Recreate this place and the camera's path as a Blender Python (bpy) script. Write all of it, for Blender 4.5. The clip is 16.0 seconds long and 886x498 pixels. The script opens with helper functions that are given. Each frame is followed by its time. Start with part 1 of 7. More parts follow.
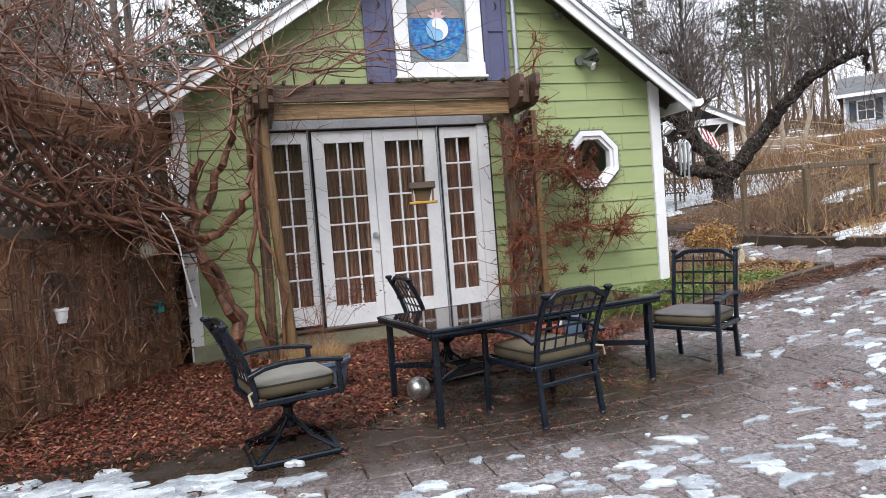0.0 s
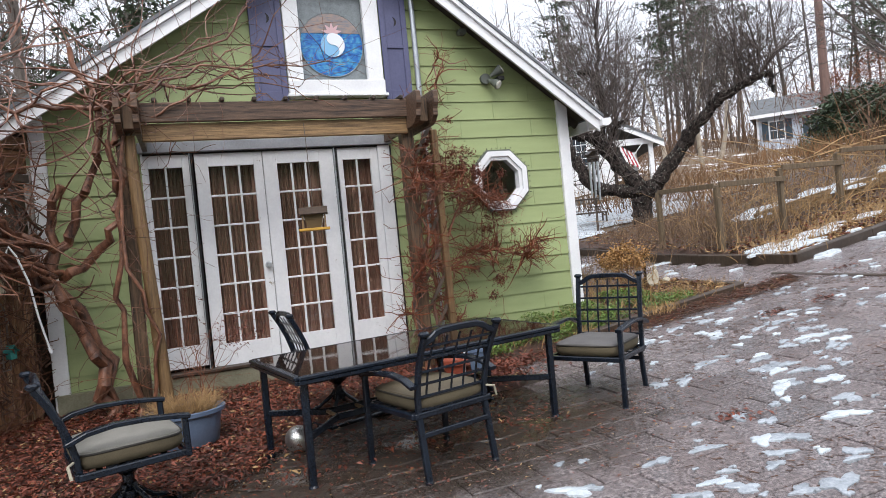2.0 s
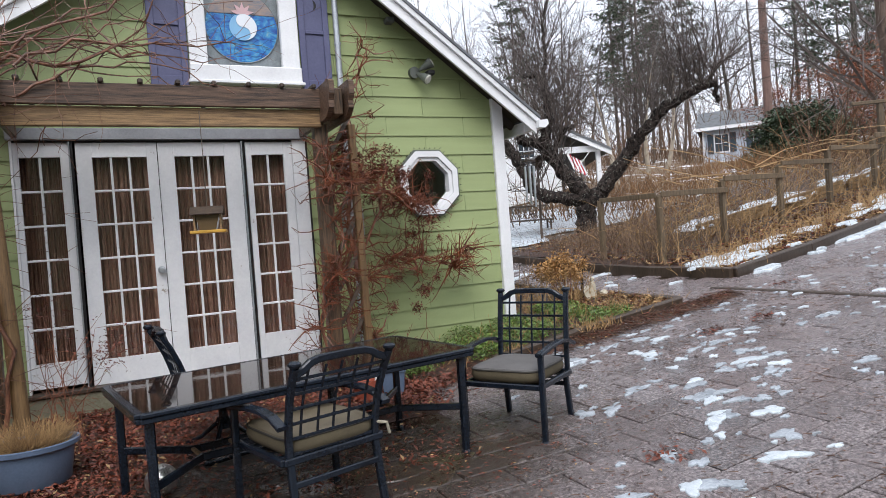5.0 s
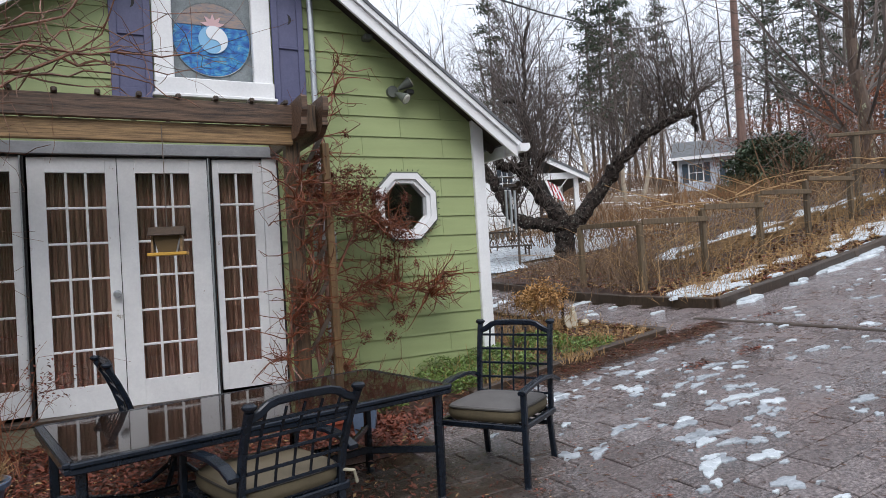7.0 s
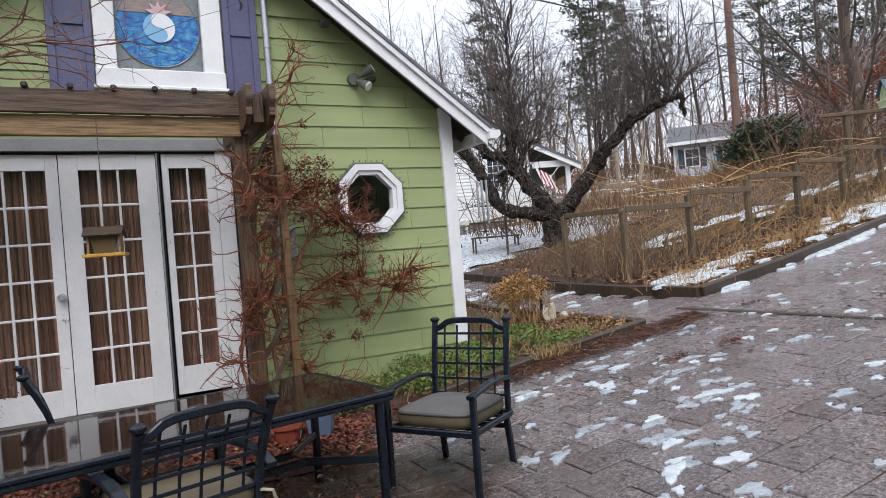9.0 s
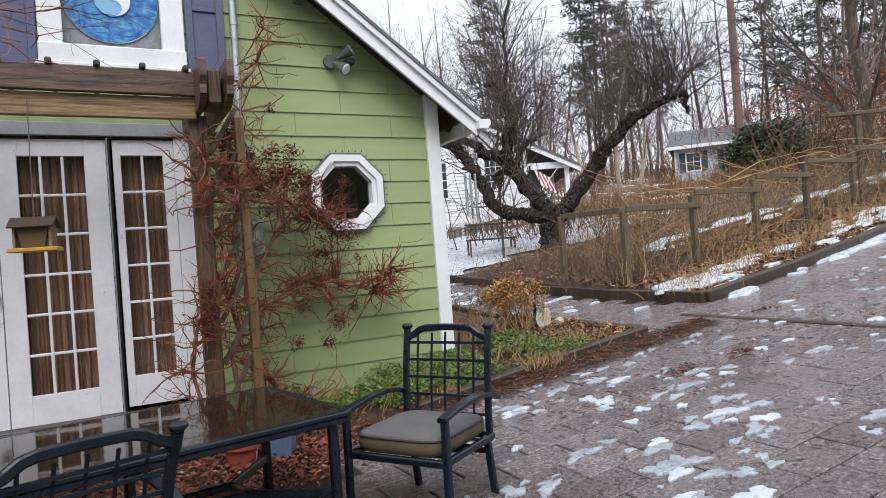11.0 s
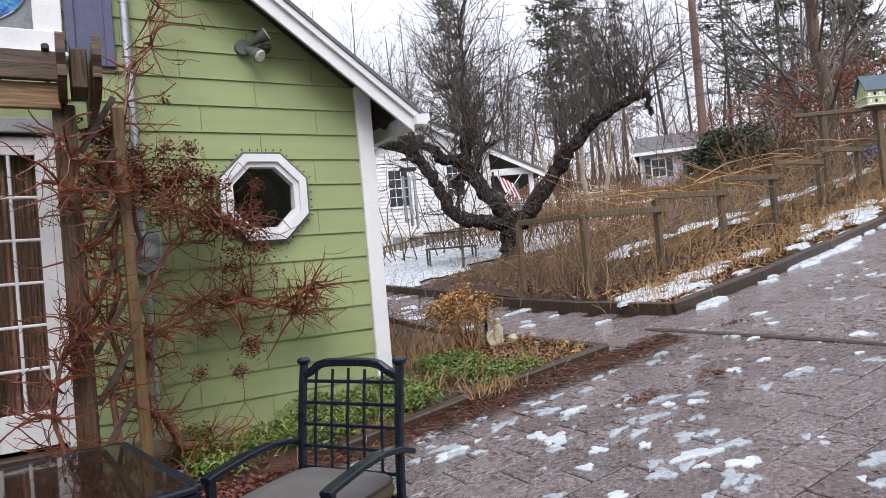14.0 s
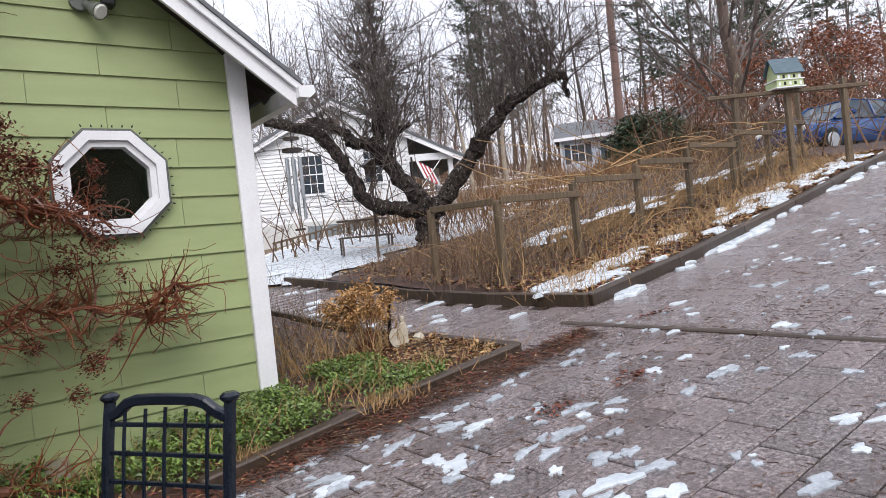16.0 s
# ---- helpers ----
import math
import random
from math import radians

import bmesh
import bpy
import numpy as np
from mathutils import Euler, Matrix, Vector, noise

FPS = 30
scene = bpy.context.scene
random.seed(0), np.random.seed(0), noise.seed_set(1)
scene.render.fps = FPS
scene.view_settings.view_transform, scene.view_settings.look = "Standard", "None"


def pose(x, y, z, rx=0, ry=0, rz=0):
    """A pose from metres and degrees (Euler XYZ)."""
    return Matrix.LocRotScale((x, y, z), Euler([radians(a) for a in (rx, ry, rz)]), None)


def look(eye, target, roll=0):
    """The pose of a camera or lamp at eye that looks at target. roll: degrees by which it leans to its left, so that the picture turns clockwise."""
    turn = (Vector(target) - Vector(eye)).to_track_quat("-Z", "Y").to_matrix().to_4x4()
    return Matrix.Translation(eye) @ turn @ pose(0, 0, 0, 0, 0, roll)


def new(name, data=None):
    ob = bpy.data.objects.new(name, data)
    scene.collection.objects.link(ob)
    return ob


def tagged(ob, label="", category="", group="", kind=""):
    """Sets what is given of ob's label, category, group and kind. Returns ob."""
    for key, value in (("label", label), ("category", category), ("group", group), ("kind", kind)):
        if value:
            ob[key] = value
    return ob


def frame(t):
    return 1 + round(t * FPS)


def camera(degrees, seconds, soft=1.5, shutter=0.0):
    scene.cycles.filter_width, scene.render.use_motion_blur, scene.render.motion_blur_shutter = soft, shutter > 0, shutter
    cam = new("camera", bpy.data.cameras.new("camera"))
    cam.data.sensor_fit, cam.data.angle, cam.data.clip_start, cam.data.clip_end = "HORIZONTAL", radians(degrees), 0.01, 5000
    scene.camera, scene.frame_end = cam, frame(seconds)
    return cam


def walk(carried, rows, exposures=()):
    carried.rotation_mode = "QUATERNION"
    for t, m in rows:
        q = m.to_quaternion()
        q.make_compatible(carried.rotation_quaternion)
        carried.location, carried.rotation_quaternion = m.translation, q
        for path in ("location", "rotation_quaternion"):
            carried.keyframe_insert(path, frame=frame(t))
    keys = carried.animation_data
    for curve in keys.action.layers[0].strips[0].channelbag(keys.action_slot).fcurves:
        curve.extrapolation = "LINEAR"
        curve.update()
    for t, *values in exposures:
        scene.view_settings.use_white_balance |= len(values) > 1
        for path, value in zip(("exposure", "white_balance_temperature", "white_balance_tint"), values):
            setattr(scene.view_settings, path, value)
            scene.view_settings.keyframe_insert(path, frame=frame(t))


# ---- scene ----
cam = camera(67.9, 16.0, 0.6)
PATH = [
    (0, (-4.874, -7.105, 1.339), (-4.33, -5.182, 1.254), -4.4),
    (0.5, (-4.845, -6.953, 1.358), (-4.202, -5.06, 1.294), -4.9),
    (1, (-4.74, -6.902, 1.349), (-4.072, -5.018, 1.293), -5.4),
    (1.5, (-4.499, -6.851, 1.357), (-3.801, -4.977, 1.317), -5.5),
    (2, (-4.376, -6.813, 1.355), (-3.65, -4.95, 1.318), -5.5),
    (2.5, (-4.328, -6.695, 1.345), (-3.576, -4.842, 1.298), -4.2),
    (3, (-4.302, -6.539, 1.374), (-3.507, -4.705, 1.332), -4.0),
    (3.5, (-4.27, -6.479, 1.362), (-3.447, -4.657, 1.324), -3.7),
    (4, (-4.113, -6.445, 1.351), (-3.271, -4.631, 1.319), -3.8),
    (4.5, (-3.927, -6.435, 1.347), (-3.078, -4.624, 1.313), -3.9),
    (4.7, (-3.888, -6.424, 1.351), (-3.039, -4.614, 1.311), -4.1),
    (7, (-3.728, -6.127, 1.374), (-2.803, -4.354, 1.405), -3.4),
    (7.5, (-3.506, -6.116, 1.381), (-2.573, -4.346, 1.409), -3.2),
    (8, (-3.375, -6.138, 1.408), (-2.428, -4.377, 1.419), -3.1),
    (8.2, (-3.353, -6.174, 1.409), (-2.408, -4.411, 1.413), -3.7),
    (10.3, (-3.149, -5.68, 1.313), (-2.235, -3.901, 1.326), -5.0),
    (10.5, (-3.072, -5.659, 1.327), (-2.153, -3.882, 1.337), -4.6),
    (11, (-2.934, -5.613, 1.324), (-2.011, -3.839, 1.339), -4.2),
    (11.5, (-2.875, -5.502, 1.322), (-1.946, -3.731, 1.324), -3.5),
    (12, (-2.813, -5.337, 1.347), (-1.821, -3.601, 1.375), -3.3),
    (12.5, (-2.796, -5.249, 1.342), (-1.774, -3.53, 1.371), -3.4),
    (13, (-2.594, -5.205, 1.345), (-1.571, -3.486, 1.379), -4.2),
    (13.5, (-2.416, -5.166, 1.35), (-1.394, -3.448, 1.389), -4.6),
    (14, (-2.337, -5.12, 1.332), (-1.335, -3.39, 1.365), -4.9),
    (14.5, (-2.243, -4.962, 1.347), (-1.197, -3.257, 1.372), -5.0),
    (15, (-2.134, -4.823, 1.334), (-0.956, -3.207, 1.348), -5.3),
    (15.5, (-1.981, -4.753, 1.328), (-0.798, -3.14, 1.311), -5.7),
    (16, (-1.794, -4.706, 1.35), (-0.609, -3.095, 1.322), -5.9),
]
EXPOSURES = [(0, 0.80, 6230, 12), (0.5, 0.64, 6230, 12), (2, 0.70, 6200, 12), (3.5, 0.52, 6150, 12), (4.5, 0.56, 6130, 12), (7.5, 0.26, 6130, 12), (10.5, 0.50, 6180, 13), (11, 0.47, 6180, 13), (11.5, 0.56, 6200, 14), (12, 0.31, 6220, 14), (12.5, 0.36, 6240, 14), (13, 0.50, 6240, 15), (13.5, 0.46, 6240, 15), (14.5, 0.56, 6250, 15), (15, 0.35, 6250, 15), (15.5, 0.42, 6250, 15), (16, 0.54, 6250, 15)]
walk(cam, [(t, look(eye, target, roll)) for t, eye, target, roll in PATH], EXPOSURES)

# ---- light ----
world = bpy.data.worlds.new("overcast")
scene.world = world
world.use_nodes = True
wn = world.node_tree
sky = wn.nodes.new("ShaderNodeTexSky")
sky.sky_type = 'NISHITA'
sky.sun_disc = False
sky.sun_elevation, sky.sun_rotation = radians(48), radians(200)
sky.air_density, sky.dust_density, sky.ozone_density = 1.0, 6.0, 0.6
grey = wn.nodes.new("ShaderNodeMix")
grey.data_type = 'RGBA'
grey.inputs[0].default_value = 0.82
grey.inputs[7].default_value = (8.4, 8.7, 9.1, 1)
wn.links.new(sky.outputs[0], grey.inputs[6])
wn.links.new(grey.outputs[2], wn.nodes["Background"].inputs[0])
wn.nodes["Background"].inputs[1].default_value = 0.12
sun_data = bpy.data.lights.new("sun", 'SUN')
sun_data.energy, sun_data.angle, sun_data.color = 1.6, radians(40), (1.0, 0.97, 0.93)
sun = new("sun", sun_data)
sun.matrix_world = look((0, 0, 30), (10, 22, 0))


# ---- materials ----
def nodes_of(name):
    m = bpy.data.materials.new(name)
    m.use_nodes = True
    t = m.node_tree
    return m, t, t.nodes["Principled BSDF"]


def coords(t, scale=(1, 1, 1), space="Object", rnd=False):
    if space == "World":
        g = t.nodes.new("ShaderNodeNewGeometry").outputs["Position"]
    else:
        g = t.nodes.new("ShaderNodeTexCoord").outputs[space]
    mp = t.nodes.new("ShaderNodeMapping")
    mp.inputs["Scale"].default_value = scale
    t.links.new(g, mp.inputs["Vector"])
    return mp.outputs[0]


def noise_tex(t, vec, scale, detail=6, rough=0.6, dist=0.0):
    n = t.nodes.new("ShaderNodeTexNoise")
    n.inputs["Scale"].default_value, n.inputs["Detail"].default_value = scale, detail
    n.inputs["Roughness"].default_value, n.inputs["Distortion"].default_value = rough, dist
    t.links.new(vec, n.inputs["Vector"])
    return n.outputs["Fac"]


def ramp(t, fac, stops):
    r = t.nodes.new("ShaderNodeValToRGB")
    while len(r.color_ramp.elements) < len(stops):
        r.color_ramp.elements.new(0.5)
    for e, (p, c) in zip(r.color_ramp.elements, stops):
        e.position, e.color = p, (*c, 1)
    t.links.new(fac, r.inputs[0])
    return r.outputs[0]


def mixc(t, fac, a, b, mode='MIX'):
    m = t.nodes.new("ShaderNodeMix")
    m.data_type, m.blend_type = 'RGBA', mode
    for v, s in ((fac, m.inputs[0]), (a, m.inputs[6]), (b, m.inputs[7])):
        if isinstance(v, (int, float)):
            s.default_value = v
        elif isinstance(v, tuple):
            s.default_value = (*v, 1)
        else:
            t.links.new(v, s)
    return m.outputs[2]


def bump(t, bsdf, fac, strength, dist=0.01):
    b = t.nodes.new("ShaderNodeBump")
    b.inputs["Strength"].default_value, b.inputs["Distance"].default_value = strength, dist
    t.links.new(fac, b.inputs["Height"])
    t.links.new(b.outputs[0], bsdf.inputs["Normal"])


def vary(t, col, amount, source="object"):
    """Shifts brightness from piece to piece."""
    if source == "object":
        r = t.nodes.new("ShaderNodeObjectInfo").outputs["Random"]
    else:
        r = t.nodes.new("ShaderNodeNewGeometry").outputs["Random Per Island"]
    h = t.nodes.new("ShaderNodeHueSaturation")
    mr = t.nodes.new("ShaderNodeMapRange")
    mr.inputs[3].default_value, mr.inputs[4].default_value = 1 - amount, 1 + amount
    t.links.new(r, mr.inputs[0])
    t.links.new(mr.outputs[0], h.inputs["Value"])
    t.links.new(col, h.inputs["Color"])
    return h.outputs[0]


def surface(name, dark, light, rough=0.6, scale=6, stretch=(1, 1, 1), fine=60, bumps=0.3, metal=0.0, space="Object",
            worn=None, wear=0.62, varied=0.0, source="object", bdist=0.004, spec=0.5, rough2=None, lo=0.34, hi=0.70):
    """Two tones mixed by broad and fine noise, an optional worn colour in patches, and relief."""
    m, t, b = nodes_of(name)
    v = coords(t, stretch, space)
    big, small = noise_tex(t, v, scale, 4), noise_tex(t, v, fine, 8, 0.7)
    add = t.nodes.new("ShaderNodeMath")
    add.operation = 'MULTIPLY_ADD'
    t.links.new(small, add.inputs[0])
    add.inputs[1].default_value = 0.5
    half = t.nodes.new("ShaderNodeMath")
    half.operation = 'MULTIPLY'
    half.inputs[1].default_value = 0.55
    t.links.new(big, half.inputs[0])
    t.links.new(half.outputs[0], add.inputs[2])
    col = ramp(t, add.outputs[0], [(lo, dark), (hi, light)])
    if worn:
        n = noise_tex(t, v, scale * 1.7, 9, 0.72, 0.4)
        mask = ramp(t, n, [(wear, (0, 0, 0)), (wear + 0.04, (1, 1, 1))])
        col = mixc(t, mask, col, worn)
    if varied:
        col = vary(t, col, varied, source)
    t.links.new(col, b.inputs["Base Color"])
    if rough2 is None:
        b.inputs["Roughness"].default_value = rough
    else:
        rr = t.nodes.new("ShaderNodeMapRange")
        rr.inputs[1].default_value, rr.inputs[2].default_value = 0.4, 0.6
        rr.inputs[3].default_value, rr.inputs[4].default_value = rough, rough2
        t.links.new(noise_tex(t, v, scale * 0.8, 5), rr.inputs[0])
        t.links.new(rr.outputs[0], b.inputs["Roughness"])
    b.inputs["Metallic"].default_value = metal
    b.inputs["Specular IOR Level"].default_value = spec
    if bumps:
        bump(t, b, add.outputs[0], bumps, bdist)
    return m


SIDING = surface("green_siding_paint", (0.255, 0.31, 0.135), (0.325, 0.385, 0.18), 0.62, 1.3, (1, 1, 6), 70, 0.25,
                 space="World", varied=0.05, worn=(0.22, 0.26, 0.12), wear=0.70)
WHITE = surface("white_paint", (0.66, 0.67, 0.69), (0.82, 0.83, 0.84), 0.5, 3, (1, 1, 1), 50, 0.12, space="World",
                worn=(0.42, 0.40, 0.36), wear=0.735)
CHIPPED = surface("chipped_white_paint", (0.66, 0.67, 0.69), (0.80, 0.81, 0.82), 0.55, 4, (1, 1, 1), 40, 0.2,
                  space="World", worn=(0.30, 0.26, 0.21), wear=0.64)
PURPLE = surface("blue_violet_paint", (0.065, 0.068, 0.14), (0.10, 0.105, 0.195), 0.5, 5, fine=40, space="World")
TIMBER = surface("weathered_timber", (0.02, 0.011, 0.007), (0.17, 0.10, 0.062), 0.5, 2.2, (1, 22, 22), 7, 0.8, varied=0.2, lo=0.42, hi=0.62)
TIMBER_Z = surface("weathered_post_timber", (0.02, 0.012, 0.007), (0.15, 0.09, 0.048), 0.55, 2.2, (22, 22, 1), 7, 0.8, varied=0.2, lo=0.42, hi=0.62)
GOLDEN = surface("newer_pressure_treated_timber", (0.09, 0.052, 0.022), (0.32, 0.20, 0.09), 0.55, 2.2, (1, 24, 24), 7, 0.7, lo=0.42, hi=0.62)
GOLDEN_Z = surface("newer_post_timber", (0.07, 0.04, 0.018), (0.24, 0.145, 0.06), 0.6, 3, (16, 16, 1), 8, 0.5)
DARK_WOOD = surface("dark_wet_timber", (0.02, 0.013, 0.009), (0.075, 0.05, 0.033), 0.45, 3, (10, 10, 2), 10, 0.6, varied=0.2)
FENCE_WOOD = surface("red_brown_fence_boards", (0.065, 0.030, 0.016), (0.42, 0.225, 0.12), 0.6, 2.0, (14, 14, 1), 8, 0.9, lo=0.40, hi=0.64,
                     worn=(0.46, 0.37, 0.25), wear=0.57, varied=0.38)
FENCE_TOP = surface("wide_red_brown_fence_rail", (0.08, 0.03, 0.014), (0.30, 0.15, 0.07), 0.6, 2.5, (1.2, 10, 10), 9, 0.7, varied=0.2)
LATTICE = surface("grey_brown_lattice_wood", (0.04, 0.03, 0.022), (0.15, 0.11, 0.082), 0.65, 4, fine=30, bumps=0.4)
RAILWOOD = surface("grey_green_garden_timber", (0.04, 0.028, 0.016), (0.17, 0.122, 0.072), 0.7, 3, (12, 12, 1.5), 9, 0.6, varied=0.2)
METAL = surface("wet_blue_black_painted_metal", (0.003, 0.005, 0.009), (0.011, 0.017, 0.028), 0.26, 6, fine=80, bumps=0.12, spec=0.4,
                worn=(0.11, 0.09, 0.075), wear=0.74)
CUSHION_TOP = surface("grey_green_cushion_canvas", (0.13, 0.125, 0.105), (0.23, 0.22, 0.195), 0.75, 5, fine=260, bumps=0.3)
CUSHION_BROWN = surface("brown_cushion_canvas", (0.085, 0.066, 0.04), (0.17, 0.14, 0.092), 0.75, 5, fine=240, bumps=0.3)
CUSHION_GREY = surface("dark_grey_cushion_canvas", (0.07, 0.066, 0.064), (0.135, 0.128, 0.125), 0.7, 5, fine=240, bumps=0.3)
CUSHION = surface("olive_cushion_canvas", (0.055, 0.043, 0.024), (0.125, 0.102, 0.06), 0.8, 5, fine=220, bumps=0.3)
PIPING = surface("dark_cushion_piping", (0.015, 0.013, 0.01), (0.04, 0.035, 0.028), 0.7)
BARK = surface("dark_apple_bark", (0.005, 0.004, 0.004), (0.060, 0.046, 0.040), 0.9, 13, (1, 1, 0.7), 34, 1.0, lo=0.44, hi=0.62, spec=0.2,
               worn=(0.27, 0.28, 0.24), wear=0.585, bdist=0.05)
GREYBARK = surface("grey_brown_bark", (0.03, 0.025, 0.022), (0.14, 0.118, 0.10), 0.85, 3, (1, 1, 0.4), 20, 0.8, varied=0.2, bdist=0.02)
TWIG = surface("grey_brown_twigs", (0.05, 0.041, 0.036), (0.17, 0.14, 0.122), 0.85, 3, fine=10, bumps=0, varied=0.25)
VINE = surface("red_brown_vine_bark", (0.03, 0.012, 0.008), (0.29, 0.13, 0.075), 0.45, 7, (1, 1, 0.5), 30, 0.9, bdist=0.012, lo=0.40, hi=0.66)
VINE_TWIG = surface("orange_brown_vine_twigs", (0.07, 0.022, 0.011), (0.30, 0.11, 0.05), 0.6, 9, fine=40, bumps=0)
CLIMB = surface("red_brown_climber_twigs", (0.03, 0.008, 0.004), (0.27, 0.08, 0.032), 0.38, 9, fine=40, bumps=0)
DRYLEAF = surface("dry_red_brown_leaves", (0.045, 0.009, 0.006), (0.23, 0.060, 0.028), 0.6, 5, fine=30, bumps=0, varied=0.45, source="island")
TANLEAF = surface("pale_tan_dead_stalks", (0.19, 0.11, 0.048), (0.43, 0.28, 0.125), 0.7, 5, fine=30, bumps=0, varied=0.35, source="island")
RUSTLEAF = surface("rust_orange_beech_leaves", (0.12, 0.036, 0.016), (0.30, 0.105, 0.042), 0.7, 2, fine=8, bumps=0, varied=0.4, source="island")
GREENLEAF = surface("fresh_green_ground_cover", (0.03, 0.06, 0.010), (0.17, 0.26, 0.045), 0.45, 5, fine=30, bumps=0, varied=0.45, source="island")
CONIFER = surface("dark_conifer_needles", (0.018, 0.034, 0.016), (0.06, 0.09, 0.045), 0.7, 2, fine=8, bumps=0, varied=0.4, source="island")
SNOW = surface("old_grainy_snow", (0.30, 0.345, 0.38), (0.66, 0.71, 0.75), 0.45, 9, fine=120, bumps=0.5, space="World", rough2=0.2)
ICE = surface("grey_melting_ice", (0.16, 0.18, 0.20), (0.46, 0.50, 0.545), 0.12, 9, fine=60, bumps=0.3, space="World", rough2=0.4)
MULCH = surface("wet_leaf_mould", (0.018, 0.009, 0.006), (0.085, 0.04, 0.024), 0.55, 7, fine=70, bumps=1.0, space="World", bdist=0.03)
CONCRETE = surface("stained_foundation_concrete", (0.13, 0.125, 0.075), (0.28, 0.265, 0.19), 0.75, 4, fine=60, bumps=0.5, space="World")
TERRACOTTA = surface("red_terracotta", (0.24, 0.05, 0.025), (0.36, 0.09, 0.05), 0.6, 6)
BLUEPLASTIC = surface("grey_blue_plastic", (0.09, 0.13, 0.20), (0.14, 0.19, 0.28), 0.35, 4, bumps=0.05)
GALV = surface("galvanised_steel", (0.34, 0.37, 0.40), (0.55, 0.58, 0.61), 0.35, 8, fine=60, bumps=0.08, metal=0.6)
ROOFING = surface("grey_asphalt_shingle", (0.07, 0.075, 0.08), (0.17, 0.18, 0.19), 0.85, 3, fine=120, bumps=0.6, space="World")
# shade under the eaves is put into this dark brown
EAVE_SHADE = surface("eave_shade_dark_brown", (0.02, 0.015, 0.012), (0.06, 0.045, 0.035), 0.8, 3, space="World")
RUSTMETAL = surface("rusty_iron", (0.04, 0.03, 0.024), (0.17, 0.13, 0.10), 0.6, 8)
STONE = surface("pale_weathered_stone", (0.32, 0.29, 0.22), (0.55, 0.50, 0.40), 0.8, 9, fine=60, bumps=0.6)
OLIVEMETAL = surface("grey_green_cast_metal", (0.06, 0.07, 0.06), (0.15, 0.165, 0.145), 0.45, 8, bumps=0.1)


def plain(name, col, rough=0.5, metal=0.0, trans=0.0, ior=1.45):
    m, t, b = nodes_of(name)
    b.inputs["Base Color"].default_value = (*col, 1)
    b.inputs["Roughness"].default_value, b.inputs["Metallic"].default_value = rough, metal
    b.inputs["Transmission Weight"].default_value, b.inputs["IOR"].default_value = trans, ior
    return m


GLASS = plain("window_glass", (0.92, 0.95, 0.95), 0.02, 0, 1.0, 1.45)
MIRROR = plain("mirror_tile", (0.90, 0.90, 0.89), 0.32, 1.0)
BLACK = plain("black_rubber", (0.012, 0.012, 0.012), 0.6)
CURTAIN = surface("brown_curtain_cloth", (0.15, 0.07, 0.048), (0.34, 0.185, 0.13), 0.8, 3, (10, 1, 0.6), 30, 0.4, space="World")
# near-black base colour stands in for the shade of unlit insides
INNER_SHADE = surface("inner_shade_near_black", (0.012, 0.009, 0.008), (0.03, 0.022, 0.018), 0.9, 2)
LEDGREY = surface("grey_lead_glass", (0.12, 0.14, 0.15), (0.24, 0.27, 0.28), 0.25, 20, bumps=0.5)


def tabletop_glass():
    """Dark glass under a skin of rain water, with ripples and dry spots."""
    m, t, b = nodes_of("dark_wet_table_glass")
    v = coords(t, (1, 1, 1))
    b.inputs["Base Color"].default_value = (0.020, 0.012, 0.009, 1)
    b.inputs["Roughness"].default_value = 0.04
    b.inputs["IOR"].default_value = 1.5
    b.inputs["Specular IOR Level"].default_value = 0.6
    b.inputs["Coat Weight"].default_value = 0.25
    bump(t, b, noise_tex(t, v, 7, 3), 0.05, 0.01)
    return m


TABLEGLASS = tabletop_glass()


